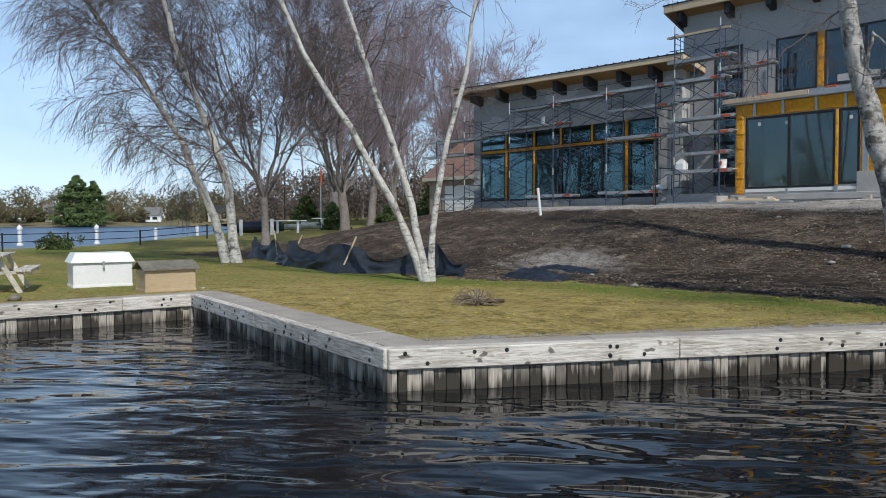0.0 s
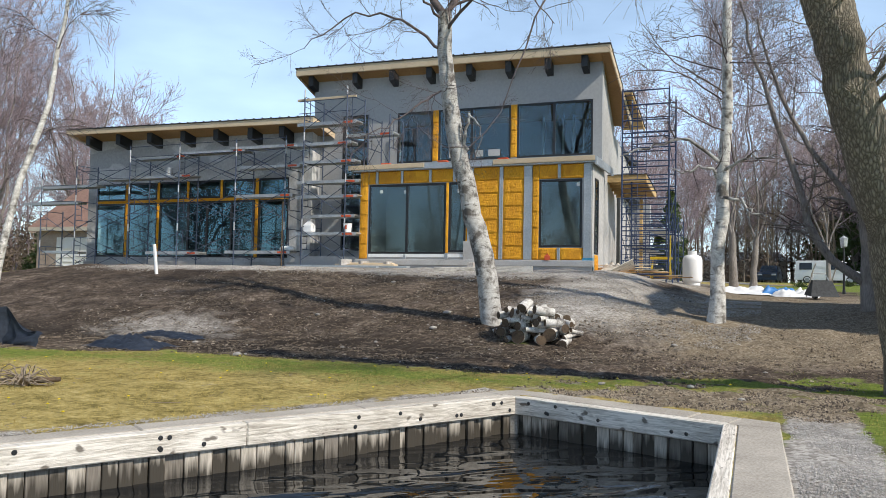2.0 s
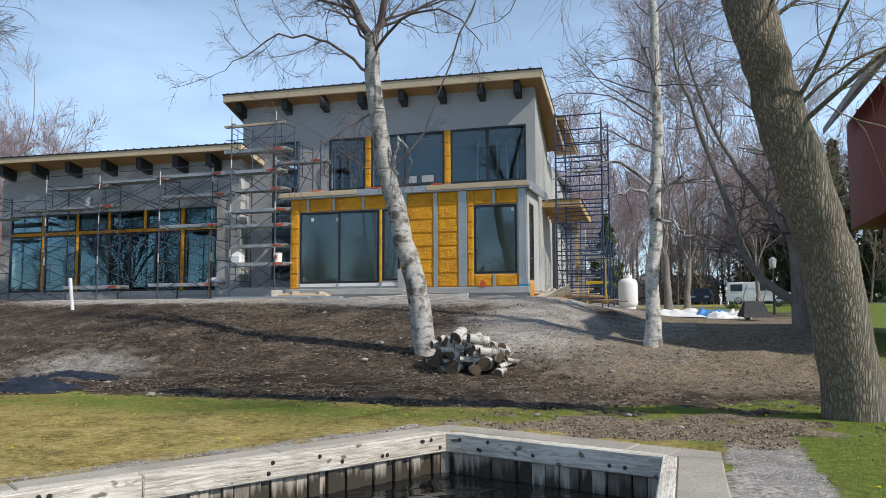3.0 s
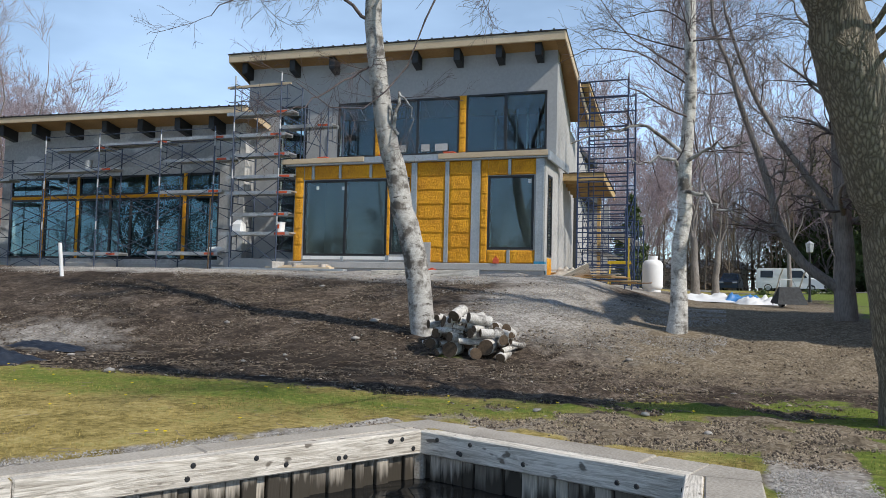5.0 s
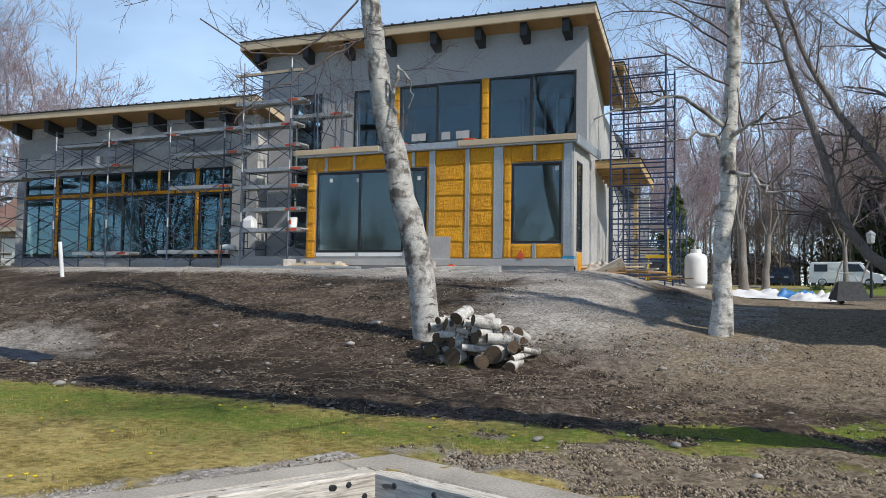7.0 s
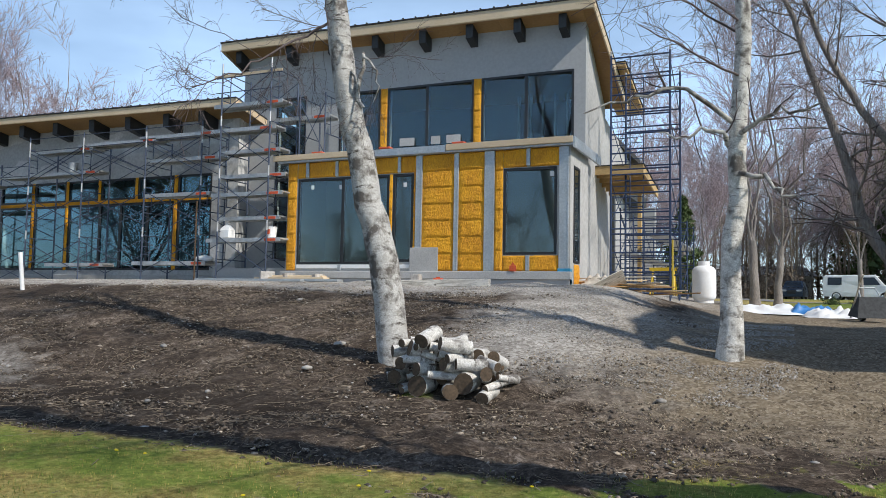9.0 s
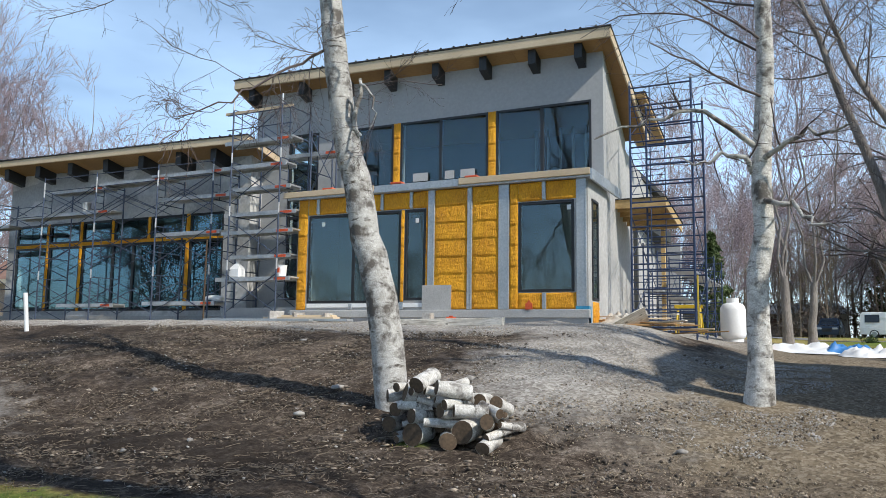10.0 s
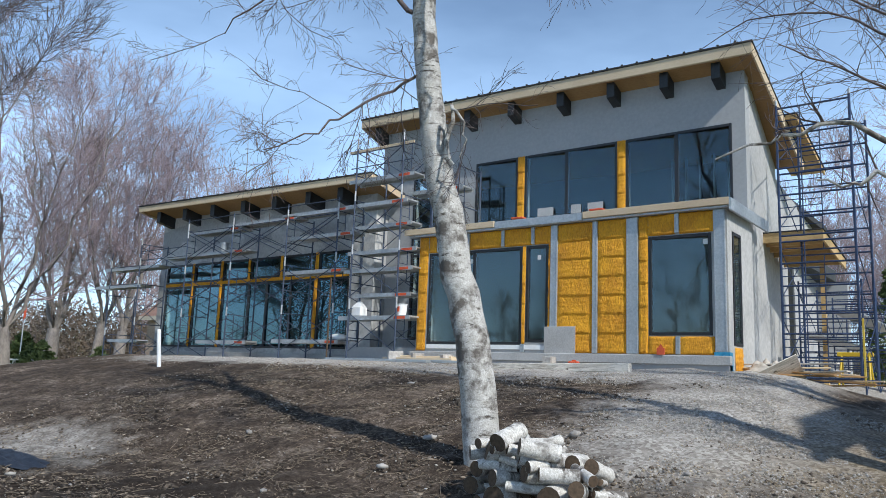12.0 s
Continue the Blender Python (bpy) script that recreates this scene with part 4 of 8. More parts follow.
    tops = [(-27.2, -25.46), (-25.33, -23.70), (-23.58, -22.06), (-21.94, -20.31), (-20.19, -18.55), (-18.39, -16.95)]
    part("wing_wall", wall_with_holes(Build(), -27.7, -15.9, 1.6, 8.05, WG, WG + 0.3, [(-27.2, -16.95, 2.85, 6.08)]), PARGE_PATCHED, h, "grey wing wall with ragged paler patches")
    part("wing_end", Build().box((-27.7, WG + 0.302, 1.6), (-27.4, 37.0, 7.0)), PARGE, h)
    part("wing_end", Build().box((-16.2, WG + 0.302, 1.6), (-15.9, U - 0.002, 7.9)), PARGE, h)
    part("floor_slab", Build().box((-27.38, WG + 0.31, 2.3), (-16.3, 37.0, 2.8)), PARGE, h)
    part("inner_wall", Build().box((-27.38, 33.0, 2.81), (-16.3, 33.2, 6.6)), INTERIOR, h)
    part("ledge", Build().box((-27.75, WG - 0.12, 2.45), (-16.0, WG - 0.002, 2.68), 0.012), SILL, h, "pale concrete ledge")
    for a, c, sp in bays:
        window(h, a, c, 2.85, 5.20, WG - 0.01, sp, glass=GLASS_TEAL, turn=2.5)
    for a, c in tops:
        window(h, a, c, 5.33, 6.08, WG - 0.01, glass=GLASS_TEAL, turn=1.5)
    for a, c, z0 in ((-25.46, -25.33, 2.86), (-23.67, -23.54, 2.86), (-18.55, -18.39, 2.86), (-22.06, -21.94, 5.3), (-20.31, -20.19, 5.3)):
        part("foam", foam_fill(a, c, z0, 6.08, WG - 0.02, int(-a * 7), 4, True), FOAM, h, "orange-yellow sprayed insulation foam", True)
    part("foam", foam_fill(-27.2, -16.95, 5.205, 5.325, WG - 0.012, 77, 1, False), FOAM, h, "orange-yellow sprayed insulation foam", True)
    z = roof(h, -28.05, -15.25, 25.8, 38.0, 8.45, 8.22, 0.22, 0.24)
    beams(h, (-27.1, -25.35, -23.6, -21.8, -20.1, -18.4, -16.9), z, 26.1, WG + 0.02, 0.18, 0.24, 0.42)
    # stickers on the panes, shelves of light studs inside the upper rooms
    for x, w in ((-10.3, 0.5), (-9.25, 0.3), (-8.75, 0.45)):
        part("sticker", Build().box((x, U - 0.002, 6.64), (x + w, U + 0.003, 6.88)), SILL, h, "pale paper sticker on the glass")
    for x, z in ((-12.2, 5.15), (-11.25, 5.12), (-9.2, 5.1), (-5.05, 5.2)):
        part("sticker", Build().box((x, F + 0.032, z), (x + 0.1, F + 0.038, z + 0.12)), WHITE, h)
    for k in range(7):
        part("inner_stud", Build().box((-7.5 + k * 0.4, 30.2, 6.41), (-7.44 + k * 0.4, 30.3, 8.6)), STEEL, h, "steel stud inside")
    return h


make_house()

# ---- trees ----


def sweep(P, R, sides):
    """Tubes round N polylines of K points: arrays of vertices and quads."""
    N, K, _ = P.shape
    T = np.gradient(P, axis=1)
    T /= np.linalg.norm(T, axis=2, keepdims=True) + 1e-9
    ref = np.where(np.abs(T[..., 2:3]) < 0.9, np.array([0, 0, 1.0]), np.array([1.0, 0, 0]))
    u = np.cross(T, ref)
    u /= np.linalg.norm(u, axis=2, keepdims=True) + 1e-9
    w = np.cross(T, u)
    a = 2 * np.pi * np.arange(sides) / sides
    V = P[:, :, None, :] + R[:, :, None, None] * (u[:, :, None, :] * np.cos(a)[:, None] + w[:, :, None, :] * np.sin(a)[:, None])
    base = (np.arange(N * K) * sides).reshape(N, K)[:, :-1, None]
    k = np.arange(sides)[None, None, :]
    n = (k + 1) % sides
    Fq = np.stack([base + k, base + n, base + sides + n, base + sides + k], -1).reshape(-1, 4)
    return V.reshape(-1, 3), Fq


def sprout(rng, P, R, per, t0, t1, length, angle, K=6, lift=0.0, droop=0.0, wig=0.12, thin=0.5, taper=0.25, swirl=None):
    """Children of the polylines P: per of them on each, between t0 and t1 of its length, bent by lift and droop."""
    N, Kp, _ = P.shape
    M = N * per
    idx = np.repeat(np.arange(N), per)
    t = rng.uniform(t0, t1, M)
    f = t * (Kp - 1)
    i = np.minimum(f.astype(int), Kp - 2)
    fr = (f - i)[:, None]
    start = P[idx, i] * (1 - fr) + P[idx, i + 1] * fr
    r0 = (R[idx, i] * (1 - fr[:, 0]) + R[idx, i + 1] * fr[:, 0]) * thin
    d = P[idx, i + 1] - P[idx, i]
    d /= np.linalg.norm(d, axis=1, keepdims=True) + 1e-9
    x = rng.normal(size=(M, 3))
    x -= (x * d).sum(1, keepdims=True) * d
    x /= np.linalg.norm(x, axis=1, keepdims=True) + 1e-9
    ang = np.radians(rng.uniform(angle[0], angle[1], M))[:, None]
    v = d * np.cos(ang) + x * np.sin(ang)
    ln = rng.uniform(length[0], length[1], M) * (1 - 0.45 * t)
    step = (ln / (K - 1))[:, None]
    out = np.zeros((M, K, 3))
    out[:, 0] = start
    for k in range(1, K):
        v = v + rng.normal(size=(M, 3)) * wig + np.array([0, 0, lift - droop * k / K])
        v /= np.linalg.norm(v, axis=1, keepdims=True)
        out[:, k] = out[:, k - 1] + v * step
    rad = np.maximum(r0[:, None] * np.linspace(1, taper, K)[None], 0.0015)
    return out, rad


def stem(pts, r0, r1, K=14, wig=0.03, seed=0, flare=1.5):
    """A trunk line through the points, thicker at the foot."""
    rng = np.random.default_rng(seed)
    pts = np.array(pts, float)
    s = np.concatenate([[0], np.cumsum(np.linalg.norm(np.diff(pts, axis=0), axis=1))])
    s /= s[-1]
    t = np.linspace(0, 1, K)
    P = np.stack([np.interp(t, s, pts[:, i]) for i in range(3)], 1)
    for _ in range(2):
        P[1:-1] = 0.5 * P[1:-1] + 0.25 * (P[2:] + P[:-2])
    P[1:] += rng.normal(size=(K - 1, 3)) * wig
    R = r0 + (r1 - r0) * t
    R[0] *= flare
    R[1] *= 1 + (flare - 1) * 0.25
    return P[None], R[None]


def joined(groups):
    vs, fs, k = [], [], 0
    for v, f in groups:
        vs.append(v)
        fs.append(f + k)
        k += len(v)
    return np.vstack(vs), np.vstack(fs)


def L(per, t0, t1, lo, hi, a0, a1, **k):
    return dict(per=per, t0=t0, t1=t1, length=(lo, hi), angle=(a0, a1), **k)


# leaning birch beside the log pile
b1 = [(-4.92, 17.1, 0.85), (-4.98, 17.1, 1.2), (-5.15, 17.1, 2.5), (-5.6, 17.1, 4.0), (-6.0, 17.1, 5.6), (-6.25, 17.1, 7.4), (-6.2, 17.0, 8.2)]
fork = [(-6.2, 17.0, 8.1), (-6.7, 16.9, 8.9), (-7.3, 16.8, 10.5), (-7.6, 16.6, 13)]
fork2 = [(-6.2, 17.0, 8.1), (-5.9, 17.2, 9.2), (-5.4, 17.4, 11), (-5.2, 17.6, 13.5)]
arm_l = [(-6.12, 17.1, 6.5), (-6.47, 16.8, 6.2), (-6.75, 16.3, 5.75), (-7.0, 16.0, 5.49), (-7.2, 15.7, 5.26), (-7.55, 15.4, 5.1)]
arm_r = [(-5.62, 17.1, 5.0), (-5.63, 16.95, 5.86), (-5.27, 16.85, 5.53), (-5.09, 16.8, 5.21), (-5.28, 16.75, 5.05)]
arm_ul = [(-6.2, 17.05, 7.3), (-6.9, 16.7, 7.9), (-7.7, 16.3, 8.15), (-8.5, 16.0, 7.9), (-9.2, 15.8, 7.3)]
arm_ur = [(-6.2, 17.05, 7.7), (-5.6, 16.8, 8.3), (-4.8, 16.5, 8.5), (-4.0, 16.3, 8.1), (-3.4, 16.1, 7.3)]
arm_um = [(-6.22, 17.0, 7.9), (-6.5, 16.4, 8.4), (-6.6, 15.7, 8.4), (-6.5, 15.1, 7.9)]


def birch_one():
    rng = np.random.default_rng(11)
    ob = thing("birch_tree", "leaning white birch with peeling bark on the soil mound", "tree")
    v, f = sweep(*stem(b1, 0.245, 0.16, 26, 0.012, 1, 1.3), 16)
    part("trunk", arrays_mesh("trunk", v, f, BIRCH_OLD, True), None, ob)
    crown = []
    for i, (p, r0, n) in enumerate(((fork, 0.10, 20), (fork2, 0.095, 20), (arm_l, 0.024, 13), (arm_r, 0.04, 3), (arm_ul, 0.04, 10), (arm_ur, 0.04, 10), (arm_um, 0.035, 7))):
        P, R = stem(p, r0, 0.02 if i < 2 else 0.008, 14, 0.035, i + 5, 1.0)
        v, f = sweep(P, R, 8)
        part("limb", arrays_mesh("limb", v, f, BIRCH_OLD if i == 3 else TWIG, True), None, ob)
        a = sprout(rng, P, R, n, 0.03, 1.0, (1.6, 3.4) if i < 2 else (0.9, 2.3), (25, 75), 8, 0.11, 0.07, 0.13, 0.4)
        b = sprout(rng, *a, 9, 0.15, 1.0, (0.4, 1.1), (20, 60), 6, 0.02, 0.18, 0.2, 0.55)
        c = sprout(rng, *b, 5, 0.2, 1.0, (0.15, 0.4), (20, 60), 4, 0.0, 0.2, 0.25, 0.6)
        a[1][:], b[1][:], c[1][:] = np.maximum(a[1], 0.006), np.maximum(b[1], 0.0034), np.maximum(c[1], 0.0024)
        crown += [sweep(*a, 5), sweep(*b, 3), sweep(*c, 3)]
    v, f = joined(crown)
    part("crown", arrays_mesh("crown", v, f, TWIG), None, ob, "fine bare twigs")


birch_one()


def big_tree(name, label, stems, bark, twig, levels, seed, group="", sides=10, split=1, category="tree", fine=1.0):
    rng = np.random.default_rng(seed)
    ob = thing(name, label, category, group)
    crown = []
    for P, R in stems:
        v, f = sweep(P, R, sides)
        part("trunk" if R[0, 0] > 0.07 else "limb", arrays_mesh("trunk", v, f, bark if R[0, 0] > 0.07 else twig, True), None, ob)
        gen = (P, R)
        for li, kw in enumerate(levels):
            gen = sprout(rng, *gen, **kw)
            if li < split:
                for p_, r_ in zip(*gen):
                    v, f = sweep(p_[None], r_[None], 6)
                    part("limb", arrays_mesh("limb", v, f, twig if bark is BIRCH else bark, True), None, ob)
            else:
                gen[1][:] = np.maximum(gen[1], (0.0030 if li < 2 else 0.0021) * fine)
                crown.append(sweep(*gen, 4 if li < 2 else 3))
    v, f = joined(crown)
    part("crown", arrays_mesh("crown", v, f, twig), None, ob, "fine bare twigs")
    return ob


BIRCH_ARMS = [[(-0.28, 19.2, 4.75), (-0.69, 18.9, 5.07), (-1.17, 18.6, 5.3), (-1.73, 18.3, 5.07), (-2.35, 18.0, 4.9)], [(-0.3, 19.2, 4.0), (0.01, 18.9, 3.94), (0.36, 18.7, 3.67), (0.6, 18.5, 3.51)], [(-0.27, 19.2, 4.6), (0.1, 18.9, 4.83), (0.56, 18.6, 4.78), (0.84, 18.4, 4.77)], [(-0.3, 19.2, 4.3), (-0.67, 19.0, 4.74), (-1.03, 18.9, 4.55), (-1.38, 18.8, 4.64)]]
# second birch, straight, at the edge of the shade
STRAIGHT_BIRCH = big_tree("birch_tree", "straight white birch with dark scars on bare soil",
         [stem([(-0.43, 19.2, 1.1), (-0.43, 19.2, 1.5), (-0.36, 19.2, 3), (-0.28, 19.2, 4.6), (-0.2, 19.2, 6.2), (-0.2, 19.2, 8), (-0.3, 19.2, 13)], 0.165, 0.06, 20, 0.015, 3, 1.4)],
         BIRCH, TWIG, [L(28, 0.37, 0.98, 2.0, 4.2, 45, 88, K=10, lift=0.03, droop=0.10, wig=0.15, thin=0.17),
                       L(11, 0.12, 1, 0.7, 1.7, 25, 70, K=7, droop=0.06, wig=0.2, thin=0.5), L(8, 0.1, 1, 0.3, 0.8, 20, 60, K=4, droop=0.1, wig=0.22, thin=0.6)], 21, fine=1.35)
for i_, p_ in enumerate(BIRCH_ARMS):
    rng_ = np.random.default_rng(160 + i_)
    P_, R_ = stem(p_, 0.045, 0.012, 14, 0.035, 60 + i_, 1.0)
    a_ = sprout(rng_, P_, R_, 7, 0.25, 1.0, (0.4, 1.1), (25, 70), 7, 0.05, 0.03, 0.16, 0.5)
    b_ = sprout(rng_, *a_, 5, 0.2, 1.0, (0.2, 0.5), (20, 60), 5, 0.02, 0.04, 0.2, 0.6)
    a_[1][:], b_[1][:] = np.maximum(a_[1], 0.005), np.maximum(b_[1], 0.003)
    arm_ = part("limb", arrays_mesh("limb", *sweep(P_, R_, 8), BIRCH_OLD, True), None, STRAIGHT_BIRCH, "pale crooked limb")
    part("twig_spray", arrays_mesh("twig_spray", *joined([sweep(*a_, 4), sweep(*b_, 3)]), TWIG), None, arm_, "fine bare twigs")
HANGING = [[(0.70, 10.78, 8.0), (-0.4, 11.8, 8.6), (-1.6, 11.7, 7.6), (-2.2, 11.0, 6.0), (-2.45, 10.6, 4.8), (-2.7, 10.3, 3.9), (-2.85, 10.15, 3.5), (-3.0, 9.9, 3.58), (-3.3, 9.4, 3.9)],
           [(0.73, 10.82, 7.8), (-0.6, 12.8, 8.3), (-2.0, 13.9, 7.5), (-2.7, 14.0, 6.7), (-3.0, 14.0, 6.9)]]
# great leaning willow by the slip
WILLOW_TREE = big_tree("willow_tree", "massive leaning tree with deeply furrowed grey bark",
         [stem([(2.56, 13.3, 0.3), (2.52, 13.26, 0.75), (2.175, 12.65, 2.76), (1.683, 12.05, 4.23), (1.20, 11.4, 5.85), (0.786, 10.9, 7.57), (0.434, 10.4, 9.5)], 0.40, 0.205, 24, 0.012, 4, 1.18)],
         WILLOW, TWIG_TAN, [L(22, 0.42, 1, 2.2, 5.4, 30, 80, K=12, lift=0.05, droop=0.09, wig=0.13, thin=0.11),
                            L(11, 0.1, 1, 0.9, 2.3, 25, 65, K=8, droop=0.30, wig=0.17, thin=0.3), L(8, 0.1, 1, 0.4, 1.3, 15, 50, K=6, droop=0.45, wig=0.14, thin=0.6)], 33, sides=20)
for i_, p_ in enumerate(HANGING):
    rng_ = np.random.default_rng(70 + i_)
    P_, R_ = stem(p_, 0.022 if i_ else 0.024, 0.005, 20, 0.035, 70 + i_, 1.0)
    a_ = sprout(rng_, P_, R_, 5, 0.45, 1.0, (0.3, 0.9), (20, 60), 7, 0.05, 0.0, 0.12, 0.6)
    part("limb", arrays_mesh("limb", *joined([sweep(P_, R_, 7), sweep(*a_, 4)]), TWIG, True), None, WILLOW_TREE, "thin hanging branch")
# clump of three birches on the lawn
CX, CY, CZ = -12.6, 10.7, 0.5
k = 1.14
big_tree("birch_clump", "clump of three slender white birches on the lawn",
         [stem([(CX, CY, CZ), (CX - 0.05, CY - 0.05, CZ + 0.3), (CX - 0.5 * k, CY - 0.62 * k, 2.75), (CX - 1.2 * k, CY - 1.5 * k, 4.8), (CX - 1.8 * k, CY - 2.3 * k, 7.0), (CX - 2.3, CY - 3.2, 10.5)], 0.095, 0.022, 18, 0.02, 6, 1.3),
          stem([(CX + 0.06, CY, CZ), (CX, CY - 0.03, CZ + 0.3), (CX - 0.12 * k, CY - 0.15 * k, 2.1), (CX - 0.55 * k, CY - 0.7 * k, 4.7), (CX - k, CY - 1.25 * k, 7.0), (CX - 1.5, CY - 2.0, 10.5)], 0.09, 0.022, 18, 0.02, 7, 1.3),
          stem([(CX + 0.13, CY + 0.1, CZ), (CX + 0.14, CY + 0.12, CZ + 0.3), (CX + 0.16, CY + 0.2, 2.75), (CX + 0.3, CY + 0.35, 3.6), (CX + 0.6, CY + 0.75, 5.0), (CX + 0.75, CY + 0.95, 7.2), (CX + 0.8, CY + 1.0, 9.5)], 0.08, 0.02, 18, 0.02, 8, 1.3)],
         BIRCH, TWIG, [L(9, 0.35, 0.98, 1.0, 2.4, 30, 70, K=9, lift=0.04, droop=0.10, wig=0.14, thin=0.3),
                       L(8, 0.1, 1, 0.6, 1.4, 20, 60, K=7, droop=0.2, wig=0.18, thin=0.5), L(7, 0.1, 1, 0.3, 0.8, 15, 50, K=5, droop=0.25, wig=0.18, thin=0.6)], 44, fine=1.6)
# wide weeping birch group near the lake
BX, BY, BZ = -22.9, 11.0, 0.45
k = 1.25
big_tree("weeping_birch", "large weeping white birch with several stems",
         [stem([(BX, BY, BZ), (BX - 0.05, BY - 0.1, 1.2), (BX - 0.45 * k, BY - 1.0 * k, 4.5), (BX - 0.95 * k, BY - 2.1 * k, 6.9), (BX - 1.4 * k, BY - 3.2 * k, 9.0), (BX - 1.8, BY - 4.6, 12)], 0.15, 0.03, 16, 0.03, 9, 1.4),
          stem([(BX + 0.2, BY + 0.2, BZ), (BX + 0.2, BY + 0.15, 1.2), (BX + 0.05, BY - 0.1, 3.8), (BX - 0.4 * k, BY - 0.9 * k, 6.6), (BX - 0.7 * k, BY - 1.4 * k, 9.0), (BX - 1, BY - 2, 12.5)], 0.16, 0.03, 16, 0.03, 10, 1.4)],
         BIRCH, TWIG, [L(32, 0.2, 0.98, 2.0, 5.0, 30, 85, K=9, lift=0.08, droop=0.16, wig=0.13, thin=0.2),
                       L(13, 0.1, 1, 1.0, 2.6, 20, 60, K=7, droop=0.35, wig=0.14, thin=0.45), L(13, 0.1, 1, 0.5, 1.5, 15, 50, K=4, droop=0.55, wig=0.14, thin=0.7)], 55, fine=1.9)


def maple(name, label, x, y, h, seed, bark=BARK_GREY, twig=TWIG_RED, forks=4, spread=0.28, r=0.3, fat=1.0, dens=1.0, group="bare trees behind the plot"):
    """A vase-shaped bare tree: a short bole that forks into rising stems."""
    rng = np.random.default_rng(seed)
    z0 = wall_z(x, y) - 0.25
    ob = thing(name, label, "tree", group)
    P, R = stem([(x, y, z0), (x, y, z0 + 0.4), (x + rng.normal() * 0.1, y + rng.normal() * 0.1, z0 + h * 0.17)], r, r * 0.8, 6, 0.01, seed, 1.4)
    v, f = sweep(P, R, 10)
    part("trunk", arrays_mesh("trunk", v, f, bark, True), None, ob)
    crown = []
    for i in range(forks):
        a = 2 * math.pi * (i + rng.uniform(-0.3, 0.3)) / forks
        d = spread * h * rng.uniform(0.5, 1.0)
        dx, dy = d * math.cos(a), d * math.sin(a)
        top = P[0, -1]
        pts = [top - np.array([0, 0, 0.3]), top + np.array([dx * 0.3, dy * 0.3, h * 0.17]), top + np.array([dx * 0.7, dy * 0.7, h * 0.45]), top + np.array([dx, dy, h * rng.uniform(0.68, 0.83)])]
        Q, S = stem(pts, r * 0.33, r * 0.045, 12, 0.007 * h, seed + i, 1.0)
        v, f = sweep(Q, S, 6)
        part("limb", arrays_mesh("limb", v, f, bark, True), None, ob)
        a1 = sprout(rng, Q, S, int(15 * dens), 0.12, 0.97, (h * 0.17, h * 0.34), (28, 64), 8, 0.09, 0.0, 0.05, 0.40)
        a2 = sprout(rng, *a1, int(9 * dens), 0.15, 1, (h * 0.07, h * 0.16), (22, 55), 6, 0.07, 0.0, 0.1, 0.5)
        a3 = sprout(rng, *a2, int(6 * dens), 0.15, 1, (h * 0.035, h * 0.08), (18, 45), 3, 0.05, 0.0, 0.12, 0.6)
        a3[1][:] = np.maximum(a3[1], 0.0056 * fat)
        a2[1][:] = np.maximum(a2[1], 0.0085 * fat)
        crown += [sweep(*a1, 4), sweep(*a2, 3), sweep(*a3, 3)]
    v, f = joined(crown)
    part("crown", arrays_mesh("crown", v, f, twig), None, ob, "haze of fine reddish twigs")



# ---- scaffolds ----


def scaffold_frame(parent, x, y0, z0, hgt, depth=1.2, mat=SCAF, rungs=2):
    """One welded end frame standing across the platform: two posts, top and lower bars, a ladder side."""
    b = Build()
    for y in (y0, y0 + depth):
        b.tube([(x, y, z0), (x, y, z0 + hgt)], 0.026, 7)
    for z in [z0 + hgt - 0.08, z0 + hgt * 0.42]:
        b.tube([(x, y0, z), (x, y0 + depth, z)], 0.017, 6)
    b.tube([(x, y0 + depth * 0.28, z0 + hgt * 0.42), (x, y0 + depth * 0.28, z0 + hgt - 0.08)], 0.014, 6)
    for k in range(rungs):
        z = z0 + hgt * (0.56 + 0.16 * k)
        b.tube([(x, y0, z), (x, y0 + depth * 0.28, z)], 0.012, 5)
    return part("frame", b, mat, parent, "dark blue-grey tubular scaffold frame")


def cross_braces(parent, xa, xb, y, z0, hgt, mat=SCAF):
    for (za, zb) in ((z0 + 0.25, z0 + hgt - 0.25), (z0 + hgt - 0.25, z0 + 0.25)):
        part("brace", Build().tube([(xa, y, za), (xb, y, zb)], 0.015, 5), mat, parent)


def scaffold_plank(parent, x0, x1, y0, z, w=0.48, tag=1, mat=PLANK):
    b = Build().box((x0, y0, z), (x1, y0 + w, z + 0.05), 0.008)
    b.box((x0, y0 - 0.012, z - 0.06), (x1, y0 + 0.02, z + 0.055)).box((x0, y0 + w - 0.02, z - 0.06), (x1, y0 + w + 0.012, z + 0.055))
    p = part("plank", b, mat, parent, "pale aluminium scaffold plank")
    if tag:
        a = x1 - 0.55 if tag > 0 else x0 + 0.1
        part("tag", Build().box((a, y0 - 0.017, z - 0.045), (a + 0.4, y0 - 0.0125, z + 0.03)), ORANGE, p, "orange marking strip")
    return p


def sleeve(parent, x, y, z, ln=0.3):
    part("coupler", Build().tube([(x, y, z), (x, y, z + ln)], 0.027, 7), PLANK, parent, "pale metal post coupler")


